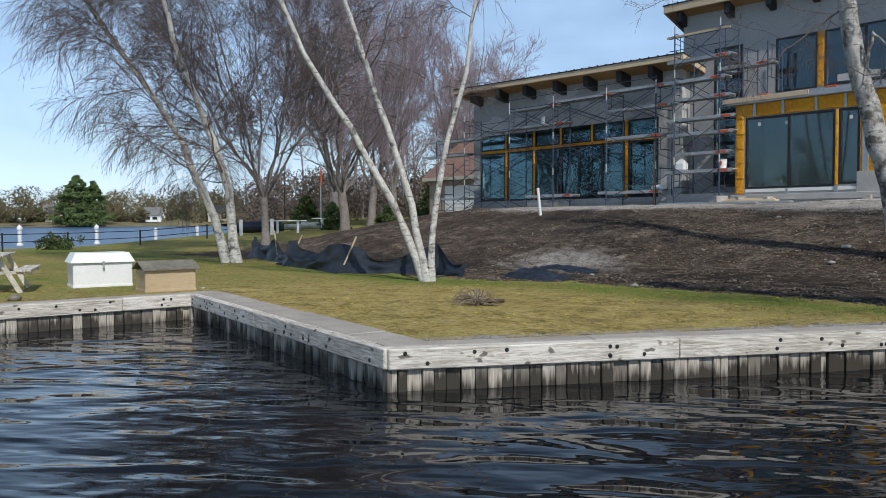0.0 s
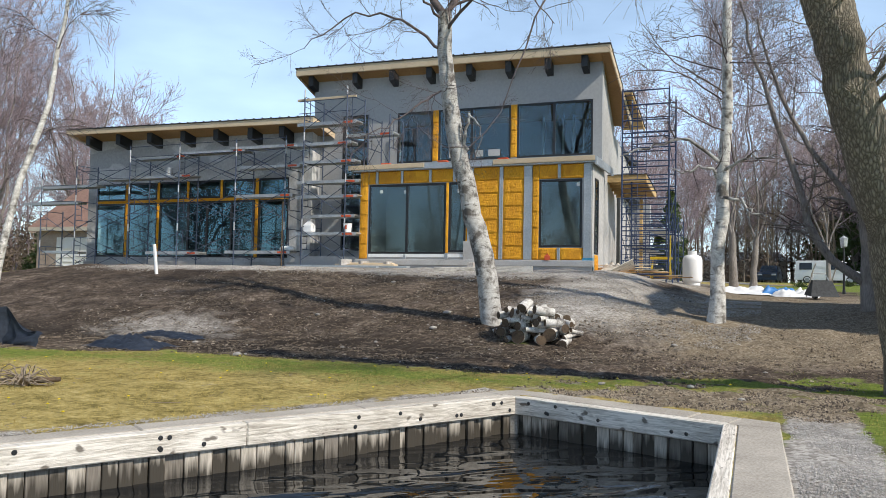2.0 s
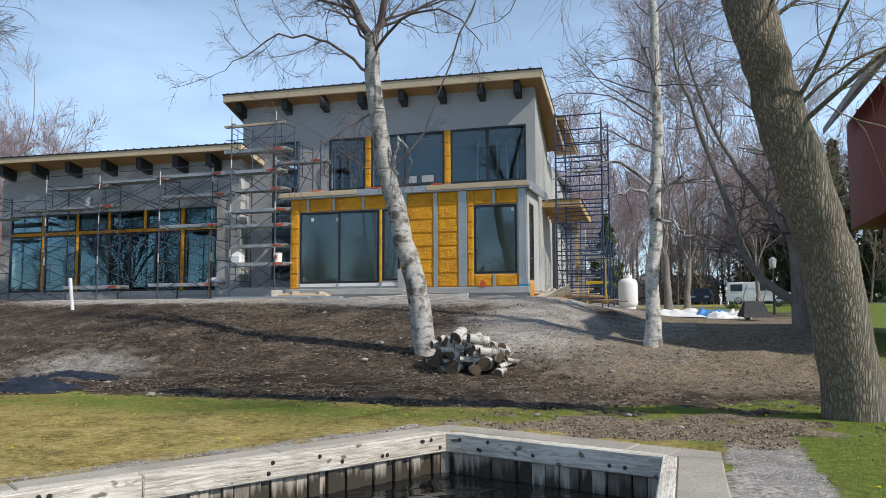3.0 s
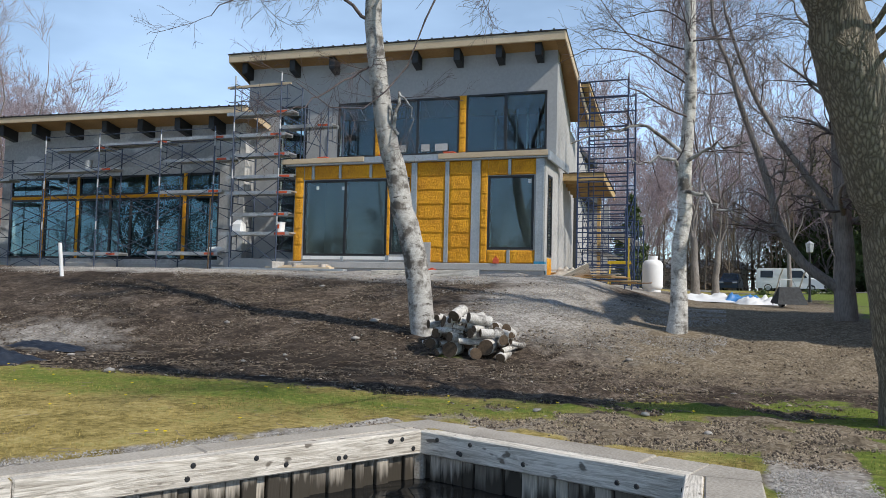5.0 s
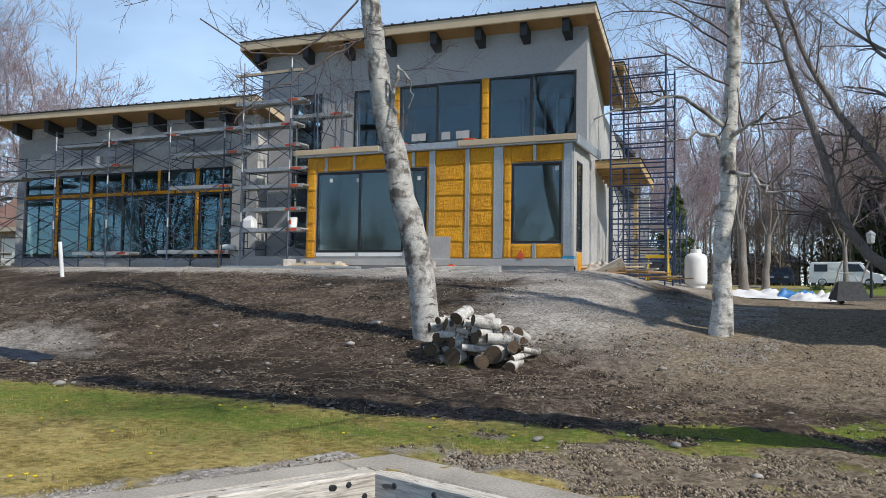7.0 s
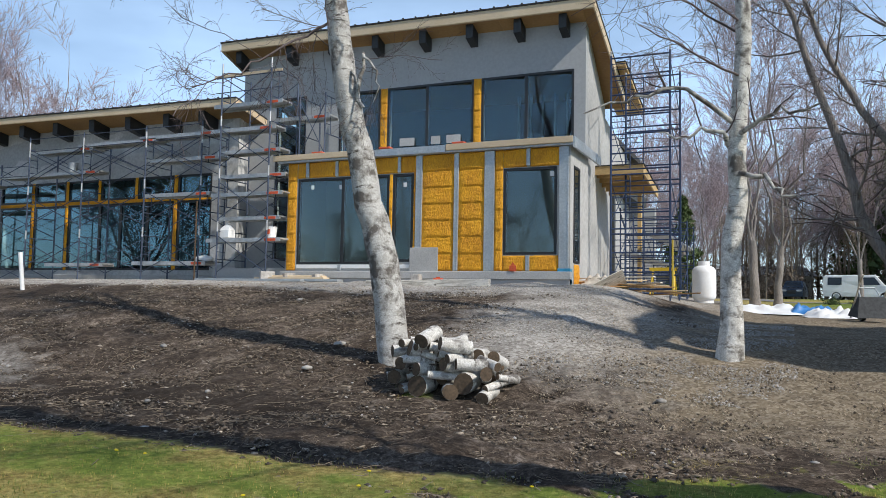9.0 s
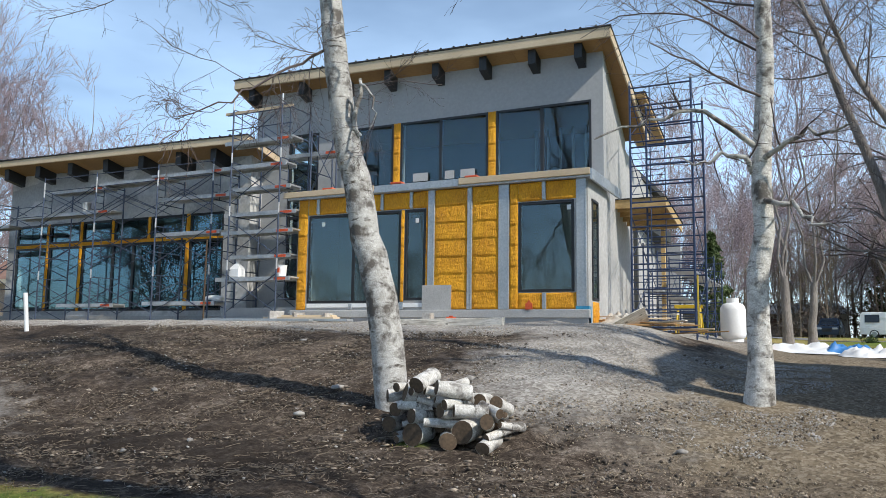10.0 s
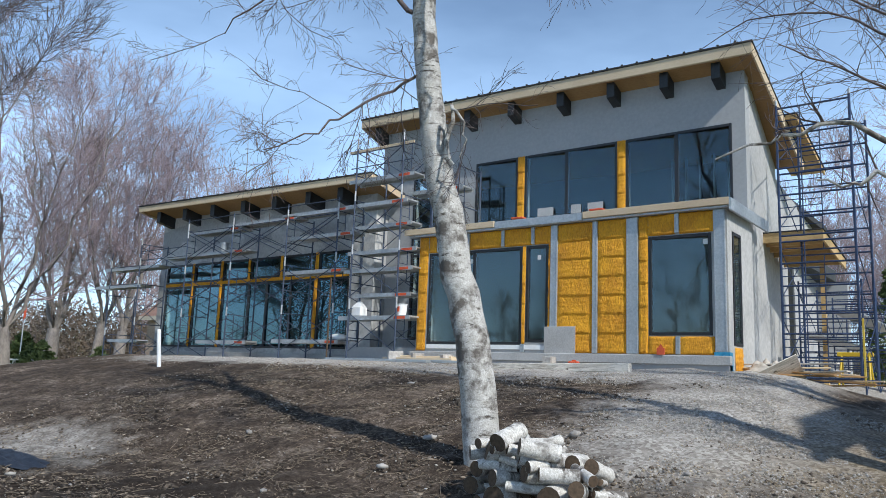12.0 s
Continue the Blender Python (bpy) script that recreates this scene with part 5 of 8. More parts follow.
def wing_scaffold():
    s = thing("scaffold", "long tubular scaffold with planks along the wing", "scaffold", "scaffolds round the house")
    xs = (-28.9, -26.85, -23.85, -21.25, -18.45, -16.15)
    y0, dep = 25.35, 1.15
    for i, x in enumerate(xs):
        z = wall_z(x, y0) - 0.04
        lifts = 3 if i else 2
        for k in range(lifts):
            scaffold_frame(s, x, y0, z + 1.55 * k, 1.55, dep)
            sleeve(s, x, y0, z + 1.55 * (k + 1) - 0.12)
        part("jack", Build().tube([(x, y0, z + 1.55 * lifts), (x, y0, 7.45 if i > 1 else 6.5)], 0.02, 6), SCAF, s)
        sleeve(s, x, y0, 6.75 if i > 1 else 5.9)
    for (xa, xb) in zip(xs, xs[1:]):
        z = wall_z(xa, y0)
        for k in range(3 if xa > -28 else 2):
            cross_braces(s, xa, xb, y0 + 0.012, z + 1.55 * k, 1.55)
            if k < 3:
                cross_braces(s, xa, xb, y0 + dep - 0.012, z + 1.55 * k, 1.55)
        if xa > -24:
            cross_braces(s, xa, xb, y0 + 0.02, 5.75, 1.5)
        for z in ((6.95, 7.38) if xa > -24 else (6.1, 6.45) if xa > -28 else (5.2, 5.9)):
            part("guard_rail", Build().tube([(xa, y0 + 0.03, z), (xb, y0 + 0.03, z)], 0.014, 6), SCAF, s)
    for x0, x1, z, y in ((-22.9, -20.2, 2.98, 25.4), (-18.9, -15.9, 3.02, 25.4), (-25.6, -20.6, 6.1, 25.42), (-23.9, -20.9, 6.9, 25.42), (-21.6, -18.1, 7.0, 25.42),
                         (-18.8, -15.7, 7.08, 25.42), (-18.4, -15.6, 6.32, 25.5), (-18.6, -15.9, 5.2, 25.5), (-30.2, -26.9, 5.15, 25.5), (-29.6, -25.8, 5.85, 25.5), (-28.9, -26.8, 3.0, 25.5)):
        scaffold_plank(s, x0, x1, y, z, tag=1 if z > 2.5 and x0 > -28 else 0)
    return s


def stair_scaffold():
    s = thing("scaffold", "tall scaffold tower before the stair window", "scaffold", "scaffolds round the house")
    y0, dep = 25.02, 1.35
    for x in (-15.15, -13.35):
        z = wall_z(x, y0) - 0.03
        for k in range(4):
            scaffold_frame(s, x, y0, z + 1.6 * k, 1.6, dep)
            sleeve(s, x, y0, z + 1.6 * (k + 1) - 0.1)
    z = wall_z(-14, y0)
    for k in range(4):
        cross_braces(s, -15.15, -13.35, y0 + 0.012, z + 1.6 * k, 1.6)
        cross_braces(s, -15.15, -13.35, y0 + dep - 0.012, z + 1.6 * k, 1.6)
    for x0, x1, zz, y in ((-15.6, -12.9, 3.68, 25.06), (-15.3, -13.1, 4.35, 25.3), (-15.5, -12.9, 5.05, 25.1), (-15.6, -12.95, 5.62, 25.3), (-15.4, -13.1, 6.35, 25.2),
                          (-15.6, -13.2, 7.0, 25.1), (-15.5, -13.0, 7.75, 25.1)):
        scaffold_plank(s, x0, x1, y, zz)
    for zz in (8.15, 8.6):
        part("guard_rail", Build().tube([(-15.4, y0 + 0.03, zz), (-13.0, y0 + 0.03, zz)], 0.015, 6), SCAF, s)
    part("toe_board", Build().box((-15.5, 25.05, 8.62), (-13.0, 25.09, 8.70), 0.005), FASCIA, s)
    part("upright", Build().box((-16.10, 25.12, 2.35), (-16.06, 25.16, 4.9), 0.006), LOGEND, s, "pale timber upright")
    u = thing("scaffold", "short scaffold frame standing on the bay roof", "scaffold", "scaffolds round the house")
    for x in (-13.0, -12.1):
        scaffold_frame(u, x, 26.0, 6.03, 2.1, 1.1)
    cross_braces(u, -13.0, -12.1, 26.02, 6.03, 2.1)
    scaffold_plank(u, -14.0, -12.0, 26.1, 7.45)


def side_scaffold():
    s = thing("scaffold", "tall dark blue scaffold tower beside the house", "scaffold", "scaffolds round the house")
    for j, y in enumerate((27.5, 29.6)):
        z = 2.35
        for k in range(4 if j else 4):
            b = Build()
            for x in (-3.93, -2.38):
                b.tube([(x, y, z), (x, y, z + 1.6)], 0.03, 7)
            for q in (0.06, 0.5, 1.02, 1.52):
                b.tube([(-3.93, y, z + q), (-2.38, y, z + q)], 0.023, 6)
            b.tube([(-3.42, y, z + 0.06), (-3.42, y, z + 1.52)], 0.015, 6)
            for q in (0.28, 0.72, 0.9, 1.2, 1.36):
                b.tube([(-3.93, y, z + q), (-3.42, y, z + q)], 0.012, 5)
            part("frame", b, SCAF_BLUE, s, "dark blue tubular scaffold frame")
            sleeve(s, -3.93, y, z + 1.5, 0.22)
            sleeve(s, -2.38, y, z + 1.5, 0.22)
            z += 1.6
    for k in range(4):
        for x in (-3.93, -2.38):
            for za, zb in ((2.6, 3.7), (3.7, 2.6)):
                part("brace", Build().tube([(x, 27.5, za + 1.6 * k), (x, 29.6, zb + 1.6 * k)], 0.012, 5), SCAF_BLUE, s)
    part("upright", Build().box((-2.34, 27.48, 2.3), (-2.30, 27.52, 3.7), 0.004), surf("yellow_pole", (0.5, 0.35, 0.03), (0.7, 0.52, 0.08), 12, 2, 0.6), s, "yellow pole")
    t = thing("scaffold", "low blue scaffold with planks along the side wall", "scaffold", "scaffolds round the house")
    for y in (31.0, 33.2, 35.4, 37.6):
        for k in range(2):
            b = Build()
            z = 1.9 + 1.55 * k
            for x in (-4.35, -2.85):
                b.tube([(x, y, z), (x, y, z + 1.55)], 0.024, 6)
            for q in (0.05, 0.45, 0.9, 1.2, 1.48):
                b.tube([(-4.35, y, z + q), (-2.85, y, z + q)], 0.017, 6)
            part("frame", b, SCAF_BLUE, t)
    for x in (-4.35, -2.85):
        for a, c in ((31.0, 33.2), (33.2, 35.4), (35.4, 37.6)):
            for k in range(2):
                for za, zb in ((2.1, 3.2), (3.2, 2.1)):
                    part("brace", Build().tube([(x, a, za + 1.55 * k), (x, c, zb + 1.55 * k)], 0.012, 5), SCAF_BLUE, t)
    for y in (30.6, 33.0, 35.4):
        part("plank", Build().box((-4.3, y, 3.5), (-3.7, y + 2.6, 3.56), 0.006), PLANK, t)
        part("plank", Build().box((-3.5, y, 4.1), (-2.9, y + 2.6, 4.16), 0.006), PLANK, t)


wing_scaffold()
stair_scaffold()
side_scaffold()


# Lighter copy of the soffit plywood; bounce light is put into its colour.
BOUNCE_PLY = surf("bounce_lit_plywood", (0.46, 0.29, 0.11), (0.68, 0.48, 0.23), 6, 0.8, 0.7, bump=0.1, stretch=(1.5, 16, 6), vary=0.2)


def small_roofs():
    """The two unfinished canopies on the side of the house."""
    for name, label, x0, x1, y0, y1, z0, fall, th in (("canopy", "unfinished plywood canopy with open joists", -4.85, -3.35, 29.2, 32.0, 6.02, 0.13, 0.24),
                                                     ("canopy", "small plywood roof return high on the side wall", -4.88, -3.95, 29.6, 33.0, 9.2, 0.22, 0.1)):
        c = thing(name, label, "canopy", "canopies on the side wall")

        def slab(xa, xb, ya, yb, up, low):
            vs = [(x, y, z0 - fall * (y - y0) + k) for x in (xa, xb) for y in (ya, yb) for k in (low, up)]
            return Build().add(vs, [(0, 1, 3, 2), (4, 6, 7, 5), (0, 4, 5, 1), (2, 3, 7, 6), (0, 2, 6, 4), (1, 5, 7, 3)])

        part("deck", slab(x0, x1, y0, y1, 0, -0.025), BOUNCE_PLY, c)
        part("covering", slab(x0, x1 + 0.03, y0 - 0.03, y1, 0.03, 0.003), SHINGLE, c)
        part("rim", slab(x0, x1, y0, y0 + 0.045, -0.028, -th), BOUNCE_PLY, c, "yellow lumber rim joist")
        part("rim", slab(x1 - 0.045, x1, y0 + 0.047, y1, -0.028, -th), BOUNCE_PLY, c)
        if th > 0.2:
            for k in range(5):
                y = y0 + 0.4 + k * 0.5
                part("joist", slab(x0, x1 - 0.047, y, y + 0.04, -0.028, -th + 0.02), BOUNCE_PLY, c)
        part("post", Build().box((x0 + 0.9, y1 - 0.3, 2.0), (x0 + 1.02, y1 - 0.18, z0 - fall * (y1 - y0) - 0.1), 0.006), BOUNCE_PLY, c) if th > 0.2 else None


small_roofs()

# ---- things by the house ----


def gas_tank(x, y):
    z = wall_z(x, y) - 0.02
    t = thing("propane_tank", "white upright propane tank beside the scaffold", "propane tank", at=(x, y, z))
    part("body", Build().lathe([(0.0, 0.06), (0.26, 0.07), (0.36, 0.14), (0.39, 0.24), (0.39, 1.02), (0.37, 1.12), (0.30, 1.21), (0.16, 1.26), (0.0, 1.27)], 28), WHITE, t, smooth=True)
    part("foot_ring", Build().lathe([(0.29, 0.0), (0.31, 0.0), (0.31, 0.12), (0.29, 0.12)], 24), WHITE, t)
    part("collar", Build().lathe([(0.17, 1.24), (0.185, 1.24), (0.185, 1.40), (0.17, 1.40), (0.17, 1.24)], 20), WHITE, t)
    part("valve", Build().tube([(0, 0, 1.25), (0, 0, 1.36)], 0.03, 8).tube([(0, 0, 1.31), (0.09, 0, 1.31)], 0.02, 8), STEEL, t)


gas_tank(-2.15, 34.0)


def loose_lumber():
    for i, (x0, x1, y0, y1, zz, mat, lab) in enumerate((
            (-15.4, -10.6, 24.45, 24.75, 0.03, STEEL, "long grey steel track lying on gravel"), (-13.6, -11.2, 24.8, 25.1, 0.08, FASCIA, "pale lumber board lying by the wall"),
            (-13.2, -11.4, 24.95, 25.2, 0.13, FASCIA, "pale lumber board lying by the wall"), (-12.6, -11.6, 24.2, 24.42, 0.03, STEEL, "long grey steel track lying on gravel"))):
        g = wall_z((x0 + x1) / 2, y0)
        o = new("board", Build().box((-(x1 - x0) / 2, -(y1 - y0) / 2, -0.02), ((x1 - x0) / 2, (y1 - y0) / 2, 0.045), 0.006).mesh("board", mat))
        o.matrix_world = pose((x0 + x1) / 2, (y0 + y1) / 2, g + zz, 0, 0, (1.2, -2, 3, 2)[i])
        tagged(o, lab, "board", "loose boards by the house")
    o = new("beam", Build().box((-1.6, -0.09, -0.02), (1.6, 0.09, 0.16), 0.012).mesh("beam", TIMBER))
    o.matrix_world = pose(-7.6, 23.75, wall_z(-7.6, 23.75) + 0.0, 1, -1.2, 4)
    tagged(o, "weathered grey timber beam lying on gravel", "beam")
    for x, y, w, lab in ((-13.2, 24.9, 0.2, "pale concrete block on the ground"), (-12.55, 25.05, 0.16, "pale concrete block on the ground"), (-11.55, 25.02, 0.15, "pale concrete block on the ground"), (-8.3, 24.6, 0.17, "pale concrete block on the ground")):
        b = Build().box((-w, -w * 0.6, 0), (w, w * 0.6, w * 1.1), 0.008).box((-w * 0.4, -w * 0.62, w * 0.25), (w * 0.4, -w * 0.59, w * 0.85), 0.004)
        o = new("block", b.mesh("block", ROCK))
        o.matrix_world = pose(x, y, wall_z(x, y) + 0.06, 0, 0, 10 * x)
        tagged(o, lab, "block", "concrete blocks by the house")
    # pails and boxes on the planks
    for x, y, z, col, lab in ((-15.0, 25.3, 3.74, WHITE, "white plastic jug on a scaffold plank"), (-13.35, 25.25, 3.74, WHITE, "white pail with a red label on a plank"), (-16.2, 25.7, 3.08, WHITE, "white bag of mortar on a scaffold plank"), (-22.0, 25.6, 6.16, PLANK, "grey pail on a scaffold plank")):
        if "bag" in lab:
            o = new("mortar_bag", Build().lathe([(0.0, 0), (0.26, 0.01), (0.32, 0.07), (0.26, 0.15), (0.1, 0.19), (0, 0.2)], 14).mesh("mortar_bag", col, True))
            o.scale = (1.1, 0.7, 1)
            o.location = (x, y, z)
            tagged(o, lab, "bag")
            continue
        p = thing("pail" if "pail" in lab else "plastic_jug", lab, "pail" if "pail" in lab else "jug", at=(x, y, z))
        r = 0.16
        if "jug" in lab:
            part("body", Build().box((-0.2, -0.15, 0), (0.2, 0.15, 0.3), 0.04).add([(-0.17, -0.12, 0.295), (0.17, -0.12, 0.295), (0.17, 0.12, 0.295), (-0.17, 0.12, 0.295), (-0.05, -0.05, 0.42), (0.05, -0.05, 0.42), (0.05, 0.05, 0.42), (-0.05, 0.05, 0.42)],
                                                                                     [(0, 1, 5, 4), (1, 2, 6, 5), (2, 3, 7, 6), (3, 0, 4, 7), (4, 5, 6, 7)]), col, p)
            part("cap", Build().lathe([(0.05, 0.42), (0.05, 0.46), (0.0, 0.46)], 12), PLANK, p, "grey screw cap")
            continue
        part("body", Build().lathe([(r * 0.85, 0), (r, r * 1.9), (r * 1.06, r * 1.92), (r * 1.06, r * 2.0), (r * 0.95, r * 2.0), (r * 0.8, 0.03)], 18), col, p, smooth=False)
        if "red" in lab:
            part("sticker", Build().box((-0.05, -r * 1.02, 0.1), (0.06, -r * 0.99, 0.24)), ORANGE, p, "red label")
    # red gadget on the ledge and a marker by the window
    o = new("tool_case", Build().box((-0.12, -0.07, 0), (0.12, 0.07, 0.12), 0.02).box((-0.05, -0.02, 0.12), (0.05, 0.02, 0.15), 0.008).mesh("tool_case", ORANGE))
    o.location = (-7.75, 24.75, wall_z(-7.75, 24.75) + 0.03)
    tagged(o, "small red tool case on the gravel", "tool case")
    o = new("caution_flag", Build().box((-0.09, -0.006, 0), (0.09, 0.006, 0.15), 0.003).add([(-0.06, 0, 0.15), (0.06, 0, 0.15), (0, 0, 0.24)], [(0, 1, 2)]).mesh("caution_flag", ORANGE))
    o.location = (-5.95, F - 0.16, 2.782)
    tagged(o, "small orange-red marker standing on the ledge", "marker")
    # white standpipe
    p = thing("standpipe", "white plastic pipe standing in the soil mound", "pipe")
    p.matrix_world = pose(-18.15, 21.0, wall_z(-18.15, 21.0) - 0.15, 3, -5, 0)
    part("pipe", Build().lathe([(0.045, 0), (0.055, 0), (0.055, 1.12), (0.045, 1.12), (0.045, 0)], 16), WHITE, p)
    # sheet of plywood leaning and a heap of planks at the corner
    o = new("plywood_sheet", Build().box((-0.6, -0.012, 0), (0.6, 0.012, 0.95), 0.004).mesh("plywood_sheet", TIMBER))
    o.matrix_world = pose(-3.75, 26.35, 2.05, 52, -28, 18)
    tagged(o, "pale plywood sheet leaning at the house corner", "plywood sheet")
    rng = random.Random(5)
    for i in range(11):
        o = new("plank", Build().box((-rng.uniform(0.7, 1.3), -0.07, 0), (rng.uniform(0.7, 1.3), 0.07, 0.03), 0.004).mesh("plank", rng.choice((FASCIA, TIMBER, SOFFIT))))
        x, y = -3.2 + rng.uniform(-0.6, 0.6), 26.4 + rng.uniform(-0.5, 0.4)
        o.matrix_world = pose(x, y, wall_z(x, y) + 0.03 + 0.032 * (i % 6), rng.uniform(-3, 3), rng.uniform(-3, 3), rng.uniform(-30, 25))
        tagged(o, "loose weathered plank in a heap by the scaffold", "plank", "heap of planks")


loose_lumber()


def crumpled(name, x, y, w, d, h, mat, seed, lab, cat, group=""):
    """A crumpled sheet thrown on the ground."""
    n = 22
    rows = []
    for j in range(n):
        row = []
        for i in range(n):
            u, v = i / (n - 1) - 0.5, j / (n - 1) - 0.5
            px = x + w * u * (1 + 0.25 * noise.noise((seed, v * 3, 0)))
            py = y + d * v * (1 + 0.25 * noise.noise((u * 3, seed, 5)))
            e = max(0, 1 - (2 * abs(u)) ** 3) * max(0, 1 - (2 * abs(v)) ** 3)
            pz = wall_z(px, py) + 0.012 + e * h * (0.35 + abs(noise.noise((u * 5 + seed, v * 5, 1))) + 0.5 * noise.noise((u * 13, v * 13, seed)) ** 2)
            row.append((px, py, pz))
        rows.append(row)
    o = new(name, Build().sheet(rows).mesh(name, mat, True))
    return tagged(o, lab, cat, group)


BLUE = surf("blue_tarp", (0.03, 0.16, 0.42), (0.08, 0.28, 0.62), 10, 2, 0.5)
crumpled("tarpaulin", 0.0, 34.5, 2.6, 3.6, 0.34, WHITE, 3, "crumpled white plastic sheet on bare soil", "tarpaulin", "sheets on the ground")
crumpled("tarpaulin", 1.1, 33.4, 1.5, 1.3, 0.42, BLUE, 8, "crumpled blue tarpaulin on the white sheet", "tarpaulin", "sheets on the ground")
crumpled("tarpaulin", 1.6, 31.4, 1.5, 2.0, 0.35, WHITE, 13, "crumpled white plastic sheet on bare soil", "tarpaulin", "sheets on the ground")
crumpled("fabric_scrap", -11.6, 14.5, 1.7, 0.5, 0.10, TARP, 17, "scrap of black silt fabric on soil", "fabric scrap")

crumpled("canvas_sheet", -3.95, 26.45, 0.9, 0.8, 0.3, CANVAS, 31, "tan canvas draped over a heap by the wall", "canvas")


def sawhorse(x, y):
    """A small yellow trestle: a beam on two pairs of splayed legs."""
    z = wall_z(x, y)
    o = thing("sawhorse", "small yellow trestle standing beside the house", "sawhorse", at=(x, y, z))
    paint = surf("yellow_paint", (0.55, 0.36, 0.01), (0.75, 0.52, 0.03), 12, 2, 0.5)
    part("beam", Build().box((-0.4, -0.05, 0.72), (0.4, 0.05, 0.82), 0.008), paint, o)
    for sx in (-0.3, 0.3):
        for sy in (-1, 1):
            part("leg", Build().tube([(sx * 1.15, sy * 0.26, 0), (sx, sy * 0.03, 0.73)], 0.025, 6), paint, o)


sawhorse(-2.95, 30.3)


def jerry_can():
    o = thing("fuel_can", "red plastic fuel can on the ground", "fuel can", at=(-1.2, 33.2, wall_z(-1.2, 33.2)))
    part("body", Build().box((-0.17, -0.12, 0), (0.17, 0.12, 0.32), 0.03), ORANGE, o)
    part("handle", Build().tube([(-0.1, 0, 0.31), (-0.08, 0, 0.4), (0.08, 0, 0.4), (0.1, 0, 0.31)], 0.018, 6), ORANGE, o)


jerry_can()


def wheelbarrow():
    x, y = 2.25, 28.6
    o = thing("wheelbarrow", "dark wheelbarrow tipped up on bare soil", "wheelbarrow")
    o.matrix_world = pose(x, y, wall_z(x, y), 0, 0, 20)
    part("tray", Build().add([(-0.45, -0.35, 0.1), (0.45, -0.35, 0.1), (0.4, 0.3, 0.15), (-0.4, 0.3, 0.15), (-0.3, -0.12, 0.62), (0.3, -0.12, 0.62), (0.25, 0.2, 0.6), (-0.25, 0.2, 0.6)],
                             [(0, 1, 5, 4), (1, 2, 6, 5), (2, 3, 7, 6), (3, 0, 4, 7), (4, 5, 6, 7)]), surf("grey_steel_tray", (0.025, 0.028, 0.032), (0.07, 0.075, 0.08), 14, 2, 0.85), o, "dark steel tray turned over")
    for sx in (-0.33, 0.33):
        part("handle", Build().tube([(sx, 0.3, 0.1), (sx * 1.05, -0.25, 0.95), (sx * 1.05, -0.45, 1.15)], 0.022, 7), TIMBER, o, "wooden handle")
    part("wheel", Build().lathe([(0.05, -0.04), (0.18, -0.05), (0.2, 0), (0.18, 0.05), (0.05, 0.04)], 16, pose(0, 0.42, 0.2, 0, 90)), BLACK, o)
    part("leg", Build().tube([(-0.25, -0.1, 0.55), (-0.2, 0.15, 0.85), (0.2, 0.15, 0.85), (0.25, -0.1, 0.55)], 0.016, 6), STEEL, o)


wheelbarrow()


# ---- log pile ----


def log_pile():
    rng = random.Random(12)
    laid = []
    for k in range(64):
        r = rng.choice((0.04, 0.045, 0.055, 0.065, 0.08, 0.095, 0.11, 0.13)) * (1.08 if k < 12 else 0.88)
        ln = rng.uniform(0.26, 0.44)
        best = None
        for _ in range(60):
            u, w = rng.uniform(-1, 1), rng.uniform(-1, 1)
            if u * u + w * w > 1:
                continue
            x, y = -3.72 + 0.86 * u, 16.3 + 0.42 * w - 0.16 * u
            yaw = rng.uniform(-62, 14) if rng.random() < 0.8 else rng.uniform(-95, 60)
            ax = Vector((math.sin(radians(yaw)), -math.cos(radians(yaw)), 0))
            pts = [Vector((x, y, 0)) + ax * (ln * 0.8 * (q / 4 - 0.5)) for q in range(5)]
            z = wall_z(x, y) + r * 0.92
            for other, ro in laid:
                for q in other:
                    for s in pts:
                        d = math.hypot(q.x - s.x, q.y - s.y)
                        if d < r + ro:
                            z = max(z, q.z + 0.9 * math.sqrt((r + ro) ** 2 - d * d))
            score = z + 1.2 * r + 0.22 * (u + 0.35) ** 2
            if best is None or score < best[0]:
                best = (score, x, y, z, yaw, pts)
        _, x, y, z, yaw, pts = best
        laid.append(([Vector((s.x, s.y, z)) for s in pts], r))
        o = thing("log", "cut birch log with white bark in a heap", "log", "pile of birch logs")
        o.matrix_world = pose(x, y, z, 90 + rng.uniform(-26, 26), rng.uniform(0, 360), yaw)
        n = 14
        prof = [(r * rng.uniform(0.94, 1.04)) for _ in range(5)]
        b = Build()
        vs, fs = [], []
        wob = [1 + 0.06 * math.sin(2 * a + x * 9) for a in [2 * math.pi * q / n for q in range(n)]]
        for i, rr in enumerate(prof):
            for q in range(n):
                a = 2 * math.pi * q / n
                vs.append((rr * wob[q] * math.cos(a), rr * wob[q] * math.sin(a), ln * (i / 4 - 0.5)))
        for i in range(4):
            for q in range(n):
                fs.append((i * n + q, i * n + (q + 1) % n, (i + 1) * n + (q + 1) % n, (i + 1) * n + q))
        part("bark", b.add(vs, fs), LOGBARK, o, "white birch bark", True)
        for s, rr in ((-1, prof[0]), (1, prof[-1])):
            part("cut_end", Build().add([(rr * 0.985 * wob[q] * math.cos(2 * math.pi * q / n), rr * 0.985 * wob[q] * math.sin(2 * math.pi * q / n), s * ln * 0.498) for q in range(n)] + [(0, 0, s * (ln * 0.498 + 0.004))],
                                        [(q, (q + 1) % n, n) for q in range(n)]), LOGEND, o, "brown sawn end, darkened for shade")


log_pile()

# ---- lawn by the slip, west side ----


